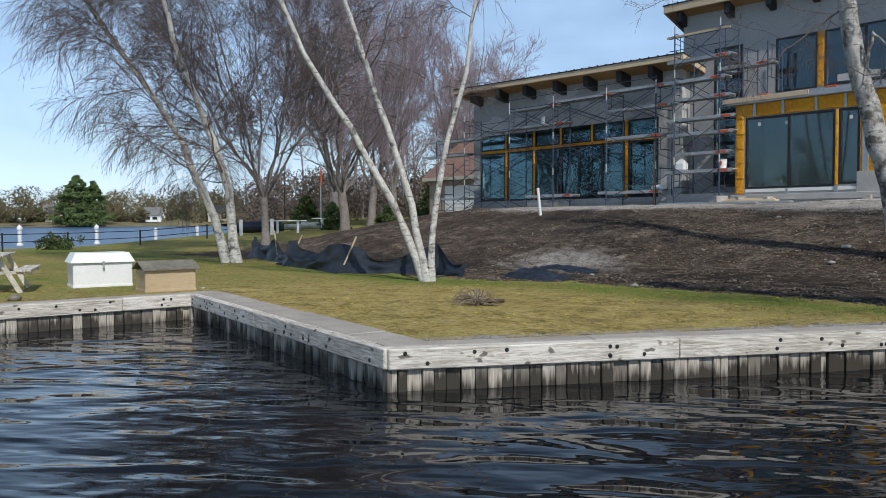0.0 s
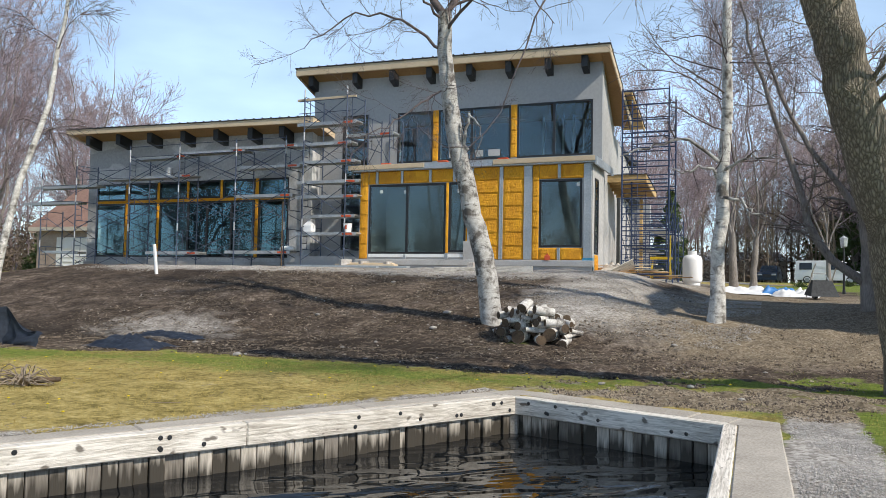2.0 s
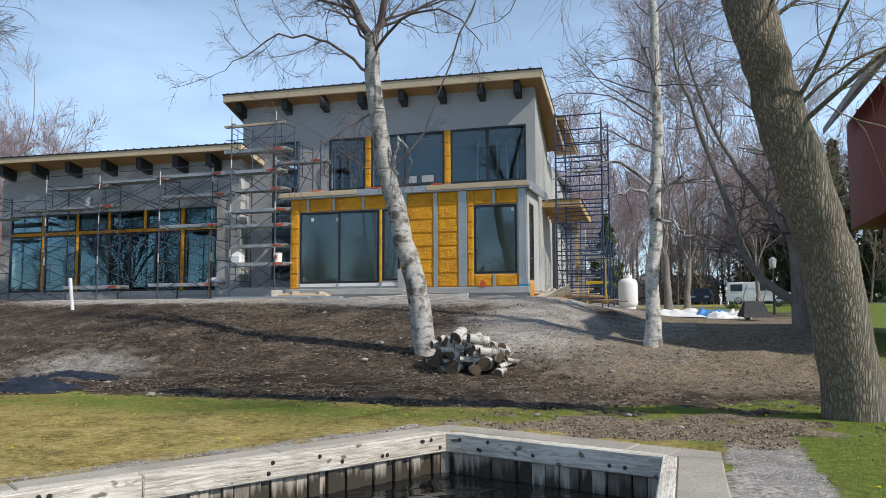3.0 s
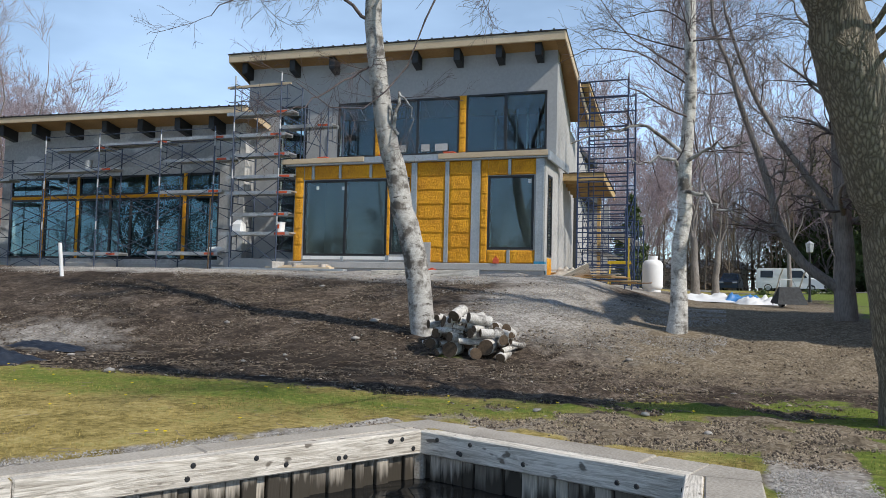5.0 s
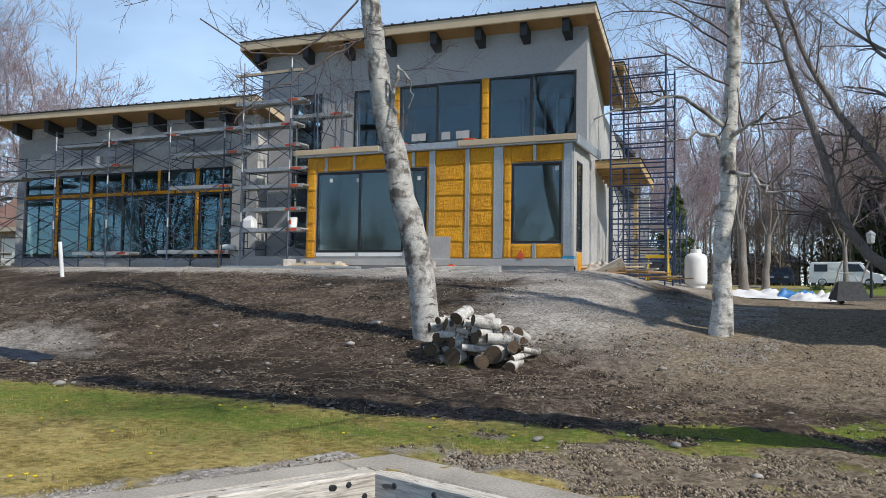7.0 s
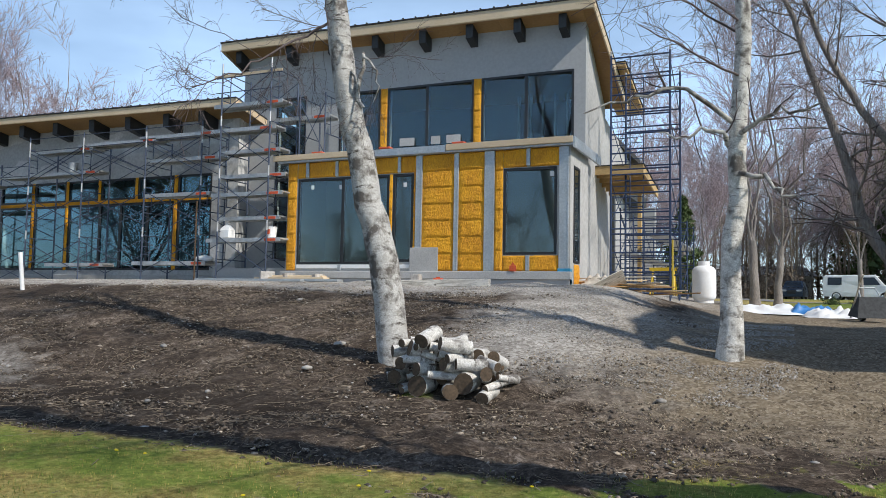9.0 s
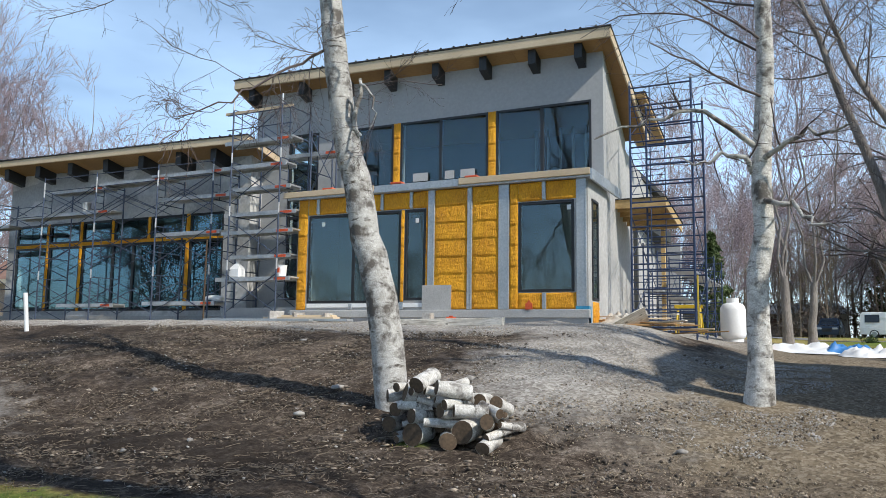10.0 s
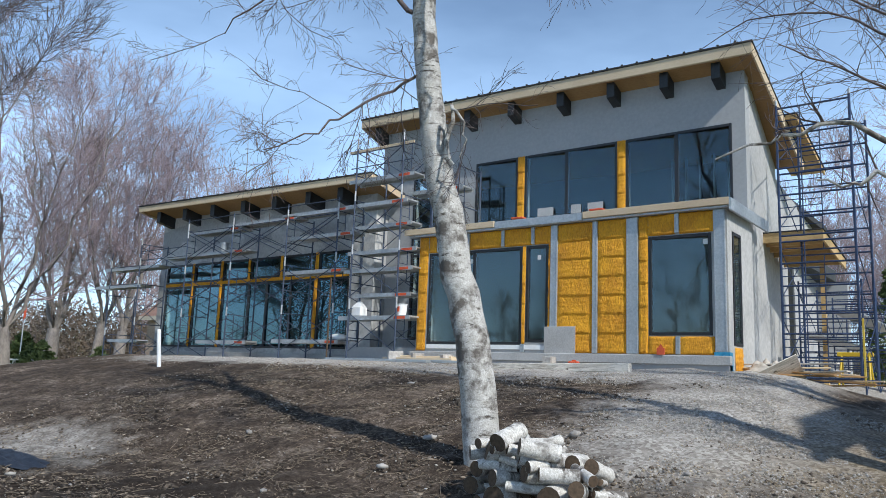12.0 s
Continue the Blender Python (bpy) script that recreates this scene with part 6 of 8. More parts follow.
def deck_box(x, y, w, d, h, turn, mat, top, name, lab, lid):
    o = thing(name, lab, "storage box")
    o.matrix_world = pose(x, y, wall_z(x, y) - 0.01, 0, 0, turn)
    part("body", Build().box((-w / 2, -d / 2, 0), (w / 2, d / 2, h), 0.012).box((-w / 2 - 0.01, -d / 2 - 0.01, 0), (w / 2 + 0.01, d / 2 + 0.01, 0.06), 0.006), mat, o)
    if lid == "pitched":
        b = Build()
        for s in (-1, 1):
            b.add([(-w / 2 - 0.06, s * (d / 2 + 0.07), h - 0.01), (w / 2 + 0.06, s * (d / 2 + 0.07), h - 0.01), (w / 2 + 0.06, 0, h + 0.14), (-w / 2 - 0.06, 0, h + 0.14),
                   (-w / 2 - 0.06, s * (d / 2 + 0.07), h + 0.015), (w / 2 + 0.06, s * (d / 2 + 0.07), h + 0.015), (w / 2 + 0.06, 0, h + 0.165), (-w / 2 - 0.06, 0, h + 0.165)],
                  [(0, 1, 2, 3), (4, 5, 6, 7), (0, 1, 5, 4), (1, 2, 6, 5), (3, 0, 4, 7), (2, 3, 7, 6)])
        part("lid", b, top, o, "weathered pitched lid")
    else:
        part("lid", Build().add([(-w / 2 - 0.05, -d / 2 - 0.06, h + 0.003), (w / 2 + 0.05, -d / 2 - 0.06, h + 0.003), (w / 2 + 0.05, d / 2 + 0.04, h + 0.003), (-w / 2 - 0.05, d / 2 + 0.04, h + 0.003),
                                 (-w / 2 + 0.05, -d / 2 + 0.05, h + 0.2), (w / 2 - 0.05, -d / 2 + 0.05, h + 0.2), (w / 2 - 0.05, d / 2 - 0.02, h + 0.2), (-w / 2 + 0.05, d / 2 - 0.02, h + 0.2)],
                                [(0, 1, 2, 3), (4, 5, 6, 7), (0, 1, 5, 4), (1, 2, 6, 5), (2, 3, 7, 6), (3, 0, 4, 7)]), top, o, "white sloping lid")
        part("latch", Build().box((-0.02, -d / 2 - 0.075, h - 0.12), (0.02, -d / 2 - 0.055, h + 0.03), 0.004), STEEL, o, "grey metal latch")


MOSSY = surf("mossy_grey_board", (0.12, 0.11, 0.085), (0.27, 0.25, 0.20), 12, 2, 0.95, bump=0.4)
deck_box(-16.5, 4.95, 1.15, 0.75, 0.52, 82, WHITE, WHITE, "dock_box", "white plastic dock box on the lawn", "flat")
deck_box(-14.45, 5.55, 0.98, 0.6, 0.44, 86, surf("tan_board", (0.42, 0.31, 0.18), (0.58, 0.45, 0.29), 8, 1.5, 0.8, stretch=(1, 1, 9)), MOSSY, "wood_box", "tan wooden box with a weathered roof-shaped lid", "pitched")


def lump(seed):
    bm = bmesh.new()
    bmesh.ops.create_icosphere(bm, subdivisions=1, radius=1)
    rng = np.random.default_rng(seed)
    v = np.array([tuple(p.co) for p in bm.verts]) * rng.uniform(0.72, 1.2, (len(bm.verts), 1))
    f = np.array([[q.index for q in fc.verts] for fc in bm.faces])
    bm.free()
    return v, f


def picnic_table(x, y, turn):
    o = thing("picnic_table", "weathered grey wooden picnic table on the lawn", "picnic table")
    o.matrix_world = pose(x, y, wall_z(x, y), 0, 0, turn)
    for i in range(5):
        part("top_board", Build().box((-0.9, -0.36 + i * 0.147, 0.70), (0.9, -0.225 + i * 0.147, 0.74), 0.006), TIMBER, o)
    for s in (-1, 1):
        for k in range(2):
            part("seat_board", Build().box((-0.9, s * 0.68 - 0.14 + k * 0.145, 0.42), (0.9, s * 0.68 - 0.005 + k * 0.145, 0.46), 0.006), TIMBER, o)
        part("cross_bar", Build().box((s * 0.62 - 0.02, -0.82, 0.36), (s * 0.62 + 0.02, 0.82, 0.418), 0.005), TIMBER, o)
        for q in (-1, 1):
            part("leg", Build().box((-0.02, -0.045, -0.4), (0.02, 0.045, 0.42), 0.005, pose(s * 0.66, q * 0.42, 0.35, q * 28)), TIMBER, o)


picnic_table(-16.6, 2.9, 161)


def field_stone(x, y, r, seed):
    v, f = lump(seed)
    o = new("stone", arrays_mesh("stone", v * np.array([r, r * 0.8, r * 0.5]), f, MOSSY, True))
    o.matrix_world = pose(x, y, wall_z(x, y) + r * 0.25)
    tagged(o, "mossy rounded stone lying on the lawn", "stone")


field_stone(-14.3, 2.85, 0.17, 71)


def shore_fence():
    o = thing("fence", "low dark rail fence along the lake shore", "fence")
    pts = [(-37.5, 2.0), (-38.8, 7.8), (-40.3, 11.0), (-41.5, 15), (-43.0, 19.5), (-46, 24)]
    for i, (x, y) in enumerate(pts):
        z = wall_z(x, y)
        part("post", Build().box((x - 0.035, y - 0.035, z - 0.1), (x + 0.035, y + 0.035, z + 0.85), 0.006), BLACK, o)
        if i:
            a, c = pts[i - 1], (x, y)
            for q in (0.78, 0.42):
                part("rail", Build().tube([(*a, wall_z(*a) + q), (*c, z + q)], 0.022, 6), BLACK, o)


shore_fence()
for i, (x, y, s) in enumerate(((-64.6, 14.4, 1.0), (-64.6, 20.0, 1.0), (-67.7, 26, 0.85), (-77, 34, 0.9))):
    o = thing("mooring_post", "white capped mooring post standing in the lake", "mooring post", "white posts in the lake", at=(x, y, LEVEL - 0.6))
    part("post", Build().lathe([(0.24, 0), (0.24, 0.7 * s), (0.15, 0.8 * s), (0.15, 1.75 * s), (0.2, 1.8 * s), (0.2, 1.95 * s), (0.12, 2.1 * s), (0.0, 2.2 * s)], 14), WHITE, o)


def silt_fence():
    """Black fabric sagging between stakes along the foot of the mound."""
    o = thing("silt_fence", "sagging black silt fence on wooden stakes", "silt fence")
    pts = [(-25.2, 13.1), (-22.4, 12.6), (-19.9, 11.5), (-16.2, 10.9), (-13.9, 12.3), (-12.6, 12.0)]
    for i in range(len(pts) - 1):
        (xa, ya), (xb, yb) = pts[i], pts[i + 1]
        n = 18
        rows = []
        for j in range(7):
            row = []
            for k in range(n + 1):
                t = k / n
                x, y = xa + (xb - xa) * t, ya + (yb - ya) * t
                sag = 0.5 - 0.5 * math.cos(2 * math.pi * t)
                top = (0.80 - (0.34 + 0.12 * (i % 2)) * sag + 0.05 * noise.noise((x * 0.9, y * 0.9, 5))) * (1.0 if i < 4 else 1 - 0.6 * t)
                fold = 0.10 * noise.noise((x * 1.7, y * 1.7, j * 0.6)) * (1 + sag)
                row.append((x + fold, y + fold * 1.3 - 0.15 * (1 - j / 6) ** 2, wall_z(x, y) - 0.03 + top * j / 6))
            rows.append(row)
        part("fabric", Build().sheet(rows), TARP, o, "black woven fabric", True)
    for (x, y), a in list(zip(pts, (4, -8, 28, 26)))[1:4]:
        part("stake", Build().box((-0.02, -0.02, -0.2), (0.02, 0.02, 1.05), 0.003, pose(x, y - 0.03, wall_z(x, y), 0, a, 30)), FASCIA, o, "pale wooden stake")


silt_fence()
crumpled("fabric_scrap", -11.3, 13.0, 1.8, 0.9, 0.22, TARP, 23, "scrap of black silt fabric on soil", "fabric scrap")


PALE_WALL = surf("pale_brick", (0.26, 0.20, 0.165), (0.48, 0.39, 0.33), 16, 2, 0.9, bump=0.3, vary=0.2)


def boat(x, y, ln, turn, mat, name, label, cover=None):
    """A small hull lying on the lawn, lofted from ribs; with a cover it carries a ridged tarpaulin."""
    o = thing(name, label, "boat")
    o.matrix_world = pose(x, y, wall_z(x, y), 0, 0, turn)
    rows, top = [], []
    for i in range(13):
        t = i / 12
        w = 0.55 * (1 - abs(2 * t - 0.8) ** 3) if t > 0.4 else 0.50 + 0.05 * t / 0.4
        w = max(w, 0.04)
        px = (t - 0.5) * ln
        rows.append([(px, w * math.cos(a), 0.05 + 0.42 * (1 - math.sin(a)) + 0.12 * t * t) for a in np.linspace(0, math.pi, 9)])
        top.append([(px, w * 1.05 * u, 0.46 + 0.12 * t * t + 0.34 * (1 - abs(u)) * math.sin(math.pi * (0.15 + 0.7 * t)) + 0.03 * noise.noise((px * 2, u * 2, 5))) for u in np.linspace(-1, 1, 9)])
    part("hull", Build().sheet(rows), mat, o, smooth=True)
    if cover:
        part("cover", Build().sheet(top), cover, o, "dark blue tarpaulin cover", True)
    else:
        for t in (-0.2, 0.15):
            part("thwart", Build().box((t * ln - 0.12, -0.5, 0.38), (t * ln + 0.12, 0.5, 0.41), 0.008), TIMBER, o)


HULL = surf("pale_blue_hull", (0.30, 0.36, 0.42), (0.46, 0.52, 0.58), 8, 2, 0.45, bump=0.05)
boat(-45.2, 23.9, 3.6, 65, TARP, "covered_boat", "small boat under a dark blue tarpaulin by the lake", TARP)
boat(-47.5, 28.6, 3.2, 60, HULL, "rowing_boat", "pale blue-grey rowing boat on the lawn")
boat(-50.5, 32.4, 3.2, 60, HULL, "rowing_boat", "pale blue-grey rowing boat on the lawn")


def bench(x, y, turn):
    """A white slatted plank bench on two posts."""
    o = thing("bench", "white wooden bench on posts by the lake", "bench", "benches by the lake")
    o.matrix_world = pose(x, y, wall_z(x, y), 0, 0, turn)
    part("seat", Build().box((-1.3, -0.2, 0.78), (1.3, 0.2, 0.86), 0.012), WHITE, o)
    for q in (-0.55, 0.75):
        part("post", Build().box((q - 0.08, -0.08, -0.1), (q + 0.08, 0.08, 0.78), 0.01), WHITE, o)


bench(-43.6, 25.2, 65)
bench(-46.2, 30.3, 65)
for x_, y_ in ((-44.0, 22.2), (-42.6, 23.6)):
    o_ = thing("post", "short white wooden post by the boats", "post", "white posts by the lake", at=(x_, y_, wall_z(x_, y_)))
    part("shaft", Build().box((-0.09, -0.09, -0.1), (0.09, 0.09, 0.95), 0.012), WHITE, o_)
    part("cap", Build().box((-0.11, -0.11, 0.95), (0.11, 0.11, 1.0), 0.012), WHITE, o_)


def far_garage():
    o = thing("garage", "pale brick garage with a white roller door", "garage")
    x0, x1, y0, y1 = -38.6, -33.3, 33.2, 40
    z = wall_z(-36, 34) - 0.2
    part("wall", Build().box((x0, y0, z), (x1, y1, 4.7)), PALE_WALL, o)
    part("door", Build().box((-37.0, y0 - 0.05, z), (-33.9, y0 - 0.003, 4.15), 0.01), WHITE, o, "white ribbed garage door")
    for k in range(9):
        part("rib", Build().box((-37.0, y0 - 0.075, z + 0.3 + k * 0.25), (-33.9, y0 - 0.052, z + 0.33 + k * 0.25), 0.004), WHITE, o)
    part("fascia", Build().box((x0 - 0.3, y0 - 0.4, 4.5), (x1 + 0.3, y0 - 0.35, 4.72)), CREAM, o)
    part("roof", Build().add([(x0 - 0.3, y0 - 0.4, 4.72), (x1 + 0.3, y0 - 0.4, 4.72), (x1 + 0.3, y1, 4.72), (x0 - 0.3, y1, 4.72), (x0 - 0.3, (y0 + y1) / 2, 7.6), (x1 + 0.3, (y0 + y1) / 2, 7.6)],
                             [(0, 1, 5, 4), (2, 3, 4, 5), (0, 4, 3), (1, 2, 5), (0, 3, 2, 1)]), surf("brown_shingle", (0.16, 0.09, 0.07), (0.32, 0.2, 0.155), 12, 2, 0.9, bump=0.3), o, "reddish brown shingle roof")


far_garage()


def red_house():
    o = thing("red_house", "dark red two-storey house behind the willow", "house")
    x0, x1, y0, y1 = 4.61, 13, 18.0, 23.0
    z = 0.7
    part("wall", Build().box((x0 + 0.35, y0 + 0.4, z), (x1, y1, 4.0)), RED, o, "dark red lower wall")
    up = part("wall", Build().box((x0 - 0.35, y0, 4.002), (x1, y1, 6.7)), RED, o, "dark red jutting upper storey")
    for k in range(9):
        part("siding_board", Build().box((x0 - 0.362, y0 - 0.014, 4.01 + k * 0.27), (x1, y0 - 0.002, 4.25 + k * 0.27), 0.004), RED, up)
    w = part("window", Build().box((x0 + 0.35, y0 - 0.03, 4.8), (x0 + 0.42, y0 - 0.016, 6.0)).box((x0 + 1.2, y0 - 0.03, 4.8), (x0 + 1.27, y0 - 0.016, 6.0)).box((x0 + 0.42, y0 - 0.03, 4.8), (x0 + 1.2, y0 - 0.016, 4.87)).box((x0 + 0.42, y0 - 0.03, 5.93), (x0 + 1.2, y0 - 0.016, 6.0)), WHITE, o, "white-framed window")
    part("pane", Build().box((x0 + 0.42, y0 - 0.022, 4.87), (x0 + 1.2, y0 - 0.017, 5.93)), GLASS, w)
    xm = (x0 + x1) / 2
    part("roof", Build().add([(x0 - 0.9, y0 - 0.6, 6.45), (xm, y0 - 0.6, 12.4), (x1 + 0.5, y0 - 0.6, 6.45), (x0 - 0.9, y1, 6.45), (xm, y1, 12.4), (x1 + 0.5, y1, 6.45),
                              (x0 - 0.9, y0 - 0.6, 6.63), (xm, y0 - 0.6, 12.6), (x1 + 0.5, y0 - 0.6, 6.63), (x0 - 0.9, y1, 6.63), (xm, y1, 12.6), (x1 + 0.5, y1, 6.63)],
                             [(0, 1, 7, 6), (1, 2, 8, 7), (6, 7, 10, 9), (7, 8, 11, 10), (0, 3, 4, 1), (1, 4, 5, 2), (0, 6, 9, 3), (2, 5, 11, 8), (3, 9, 10, 4), (4, 10, 11, 5)]), surf("grey_shingle", (0.3, 0.3, 0.29), (0.5, 0.49, 0.47), 12, 2, 0.9, bump=0.3), o, "grey shingle roof with pale eaves")
    part("gable", Build().add([(x0 - 0.3, y0 + 0.01, 6.7), (x1, y0 + 0.01, 6.7), (xm, y0 + 0.01, 12.2), (x0 - 0.3, y0 + 0.2, 6.7), (x1, y0 + 0.2, 6.7), (xm, y0 + 0.2, 12.2)], [(0, 1, 2), (3, 5, 4), (0, 2, 5, 3), (1, 4, 5, 2)]), RED, o)


red_house()


def wheels(o, xs, ys, z, r):
    for x in xs:
        for y in ys:
            w = part("wheel", Build().lathe([(r * 0.55, -0.09), (r * 0.95, -0.1), (r, -0.06), (r, 0.06), (r * 0.95, 0.1), (r * 0.55, 0.09)], 18, pose(x, y, z + r, 90)), BLACK, o, "black tyre")
            part("rim", Build().lathe([(0.0, -0.1), (r * 0.54, -0.095), (r * 0.54, 0.095), (0.0, 0.1)], 14, pose(x, y, z + r, 90)), STEEL, w, "grey wheel rim")


def body_shell(profile, w, mat, o, name="body", label="", tuck=0.16, belt=0.9):
    """A car body swept across the width from a side outline; the cabin above the belt leans in."""
    b = Build()
    n = len(profile)
    rings = []
    for s in (-1, -0.92, 0.92, 1):
        k = 1.0 if abs(s) < 1 else 0.97
        rings.append([(x * (1 if abs(s) < 1 else 0.995), s * w / 2 - math.copysign(tuck * max(0, z - belt) / 1.0, s), 0.3 + (z - 0.3) * k) for x, z in profile])
    vs = [p for r in rings for p in r]
    fs = [(i * n + j, i * n + (j + 1) % n, (i + 1) * n + (j + 1) % n, (i + 1) * n + j) for i in range(3) for j in range(n)]
    fs += [tuple(range(n)), tuple(range(3 * n, 4 * n))[::-1]]
    return part(name, b.add(vs, fs), mat, o, label)


GLASSY = surf("dark_car_glass", (0.012, 0.015, 0.018), (0.02, 0.024, 0.028), 5, 1, 0.12, bump=0)


def van(x, y, turn):
    o = thing("van", "white work van parked on the road", "van")
    o.matrix_world = pose(x, y, wall_z(x, y), 0, 0, turn)
    body_shell([(-2.75, 0.35), (-2.8, 0.9), (-2.72, 1.95), (-2.6, 2.1), (0.9, 2.1), (1.15, 2.0), (1.75, 1.25), (2.55, 1.08), (2.75, 0.85), (2.78, 0.35)], 1.95, WHITE, o, "body", "white painted van body", 0.12, 1.2)
    for s in (-1, 1):
        for a, c in ((-2.4, -1.35), (0.15, 1.0)):
            part("side_window", Build().add([(a, s * (0.965), 1.28), (c + (0.45 if a > 0 else 0), s * 0.965, 1.28), (c, s * 0.89, 1.9), (a, s * 0.89, 1.9)], [(0, 1, 2, 3)]), GLASSY, o, "dark side window")
    part("windscreen", Build().add([(1.72, -0.8, 1.32), (1.72, 0.8, 1.32), (1.2, 0.72, 1.95), (1.2, -0.72, 1.95)], [(0, 1, 2, 3)]), GLASSY, o, "dark windscreen")
    part("bumper", Build().box((2.7, -0.95, 0.4), (2.88, 0.95, 0.62), 0.03), BLACK, o)
    for s in (-1, 1):
        part("headlight", Build().box((2.68, s * 0.62 - 0.18, 0.78), (2.79, s * 0.62 + 0.18, 0.98), 0.02), PLANK, o, "clear headlight")
    wheels(o, (-1.75, 1.75), (-0.88, 0.88), 0.0, 0.36)


van(6.05, 78.0, -14)


def suv(x, y, turn):
    o = thing("car", "dark blue-grey car parked on the road", "car")
    o.matrix_world = pose(x, y, wall_z(x, y), 0, 0, turn)
    paint = surf("dark_blue_paint", (0.02, 0.035, 0.06), (0.04, 0.06, 0.09), 8, 1, 0.3, 0.4, bump=0)
    body_shell([(-2.2, 0.35), (-2.25, 0.9), (-2.0, 1.2), (-1.8, 1.72), (0.3, 1.76), (0.9, 1.2), (2.0, 1.02), (2.2, 0.8), (2.2, 0.35)], 1.8, paint, o, "body", "dark blue car body", 0.3, 1.0)
    part("windscreen", Build().add([(0.86, -0.66, 1.24), (0.86, 0.66, 1.24), (0.38, 0.56, 1.7), (0.38, -0.56, 1.7)], [(0, 1, 2, 3)]), GLASSY, o)
    for s in (-1, 1):
        part("headlight", Build().box((2.1, s * 0.6 - 0.2, 0.78), (2.22, s * 0.6 + 0.2, 0.95), 0.02), PLANK, o, "clear headlight")
    part("grille", Build().box((2.15, -0.35, 0.6), (2.23, 0.35, 0.9), 0.01), BLACK, o)
    wheels(o, (-1.35, 1.35), (-0.8, 0.8), 0.0, 0.34)


suv(1.05, 82.0, -97)
rd = Build().sheet([[(x, y, wall_z(x, y) + 0.03) for x in np.linspace(-30, 40, 24)] for y in np.linspace(58, 90, 10)])
tagged(new("road", rd.mesh("road", ASPHALT)), "grey asphalt road and driveway", "road", kind="structure")


def white_bungalow():
    o = thing("house", "low pale bungalow with a garage across the road", "house")
    z = wall_z(-2, 98) - 0.3
    part("wall", Build().box((-16, 98, z), (3, 106, z + 2.9)), CREAM, o)
    for a in (-5.4, -1.2):
        part("garage_door", Build().box((a, 97.94, z + 0.2), (a + 2.6, 97.995, z + 2.4), 0.01), FRAME if a > 0 else BRICK, o, "dark garage door")
    part("roof", Build().add([(-16.6, 97.4, z + 2.9), (3.6, 97.4, z + 2.9), (3.6, 106.6, z + 2.9), (-16.6, 106.6, z + 2.9), (-15, 102, z + 4.2), (2, 102, z + 4.2)],
                             [(0, 1, 5, 4), (2, 3, 4, 5), (0, 4, 3), (1, 2, 5), (0, 3, 2, 1)]), surf("pale_roof", (0.3, 0.29, 0.28), (0.45, 0.44, 0.42), 10, 2, 0.9), o, "grey hipped roof")


white_bungalow()


def street_lamp(x, y, h, lab):
    o = thing("lamp_post", lab, "lamp post")
    z = wall_z(x, y)
    part("pole", Build().lathe([(0.08, 0), (0.05, 0.2), (0.035, h - 0.5), (0.035, h)], 10, Matrix.Translation((x, y, z))), BLACK, o)
    part("lantern", Build().lathe([(0.04, h), (0.12, h + 0.05), (0.15, h + 0.35), (0.17, h + 0.37), (0.0, h + 0.5)], 8, Matrix.Translation((x, y, z))), PLANK, o, "pale glass lantern")


street_lamp(-60, 34.6, 4.9, "dark lamp post with a lantern in the park")
street_lamp(3.55, 36.0, 1.9, "dark garden lamp post with a lantern")


def flag():
    o = thing("flag", "red and white flag on a pole among trees", "flag")
    x, y = -48.5, 31.0
    z = wall_z(x, y)
    part("pole", Build().tube([(x, y, z), (x, y, z + 5.0)], 0.04, 8), PLANK, o)
    rows = [[(x + 0.05 + u * 0.35, y - 0.1 + 0.12 * math.sin(u * 5 + v), z + 3.6 + v * 1.1 - 0.5 * u) for u in np.linspace(0, 1, 7)] for v in np.linspace(0, 1, 6)]
    part("cloth", Build().sheet(rows), ORANGE, o, "hanging red cloth")


flag()

# ---- woods and far shore ----
maple("maple_tree", "large bare maple with many rising stems", -36.5, 25.0, 15.8, 101, BARK_GREY, TWIG_RED, 8, 0.36, 0.3, 1.1, 1.0)
maple("maple_tree", "large bare maple with many rising stems", -49, 36, 20, 102, BARK_GREY, TWIG_RED, 8, 0.34, 0.34, 1.3, 1.0)
maple("maple_tree", "broad dark bare tree behind the birches", -29.5, 16.0, 15, 103, BARK_GREY, TWIG, 9, 0.5, 0.18, 1.1, 1.25)
maple("maple_tree", "bare grey tree in the park by the lake", -52, 34.5, 18, 104, BARK_GREY, TWIG_TAN, 5, 0.3, 0.5, 1.7)
maple("maple_tree", "bare grey tree in the park by the lake", -47, 36.5, 17, 105, BARK_GREY, TWIG_RED, 5, 0.28, 0.4, 1.7)
maple("maple_tree", "bare grey tree in the park by the lake", -45, 42, 16.3, 106, BARK_GREY, TWIG_RED, 7, 0.3, 0.3, 1.4)
maple("maple_tree", "bare red-budded maple behind the wing", -60, 58, 16.5, 108, BARK_GREY, TWIG_RED, 8, 0.42, 0.3, 1.5, 1.35)
maple("maple_tree", "bare maple beyond the house corner", -9, 62, 16, 110, BARK_GREY, TWIG_RED, 4, 0.25, 0.17, 1.4)
maple("maple_tree", "bare maple beyond the house corner", -5.5, 70, 16, 111, BARK_GREY, TWIG_RED, 4, 0.25, 0.17, 1.5)
maple("maple_tree", "twin-trunked grey tree beside the road", -0.9, 44.5, 19, 112, BARK_GREY, TWIG_RED, 3, 0.16, 0.22, 1.1)
maple("maple_tree", "twin-trunked grey tree beside the road", 0.0, 46.0, 18, 113, BARK_GREY, TWIG_RED, 3, 0.16, 0.19, 1.1)
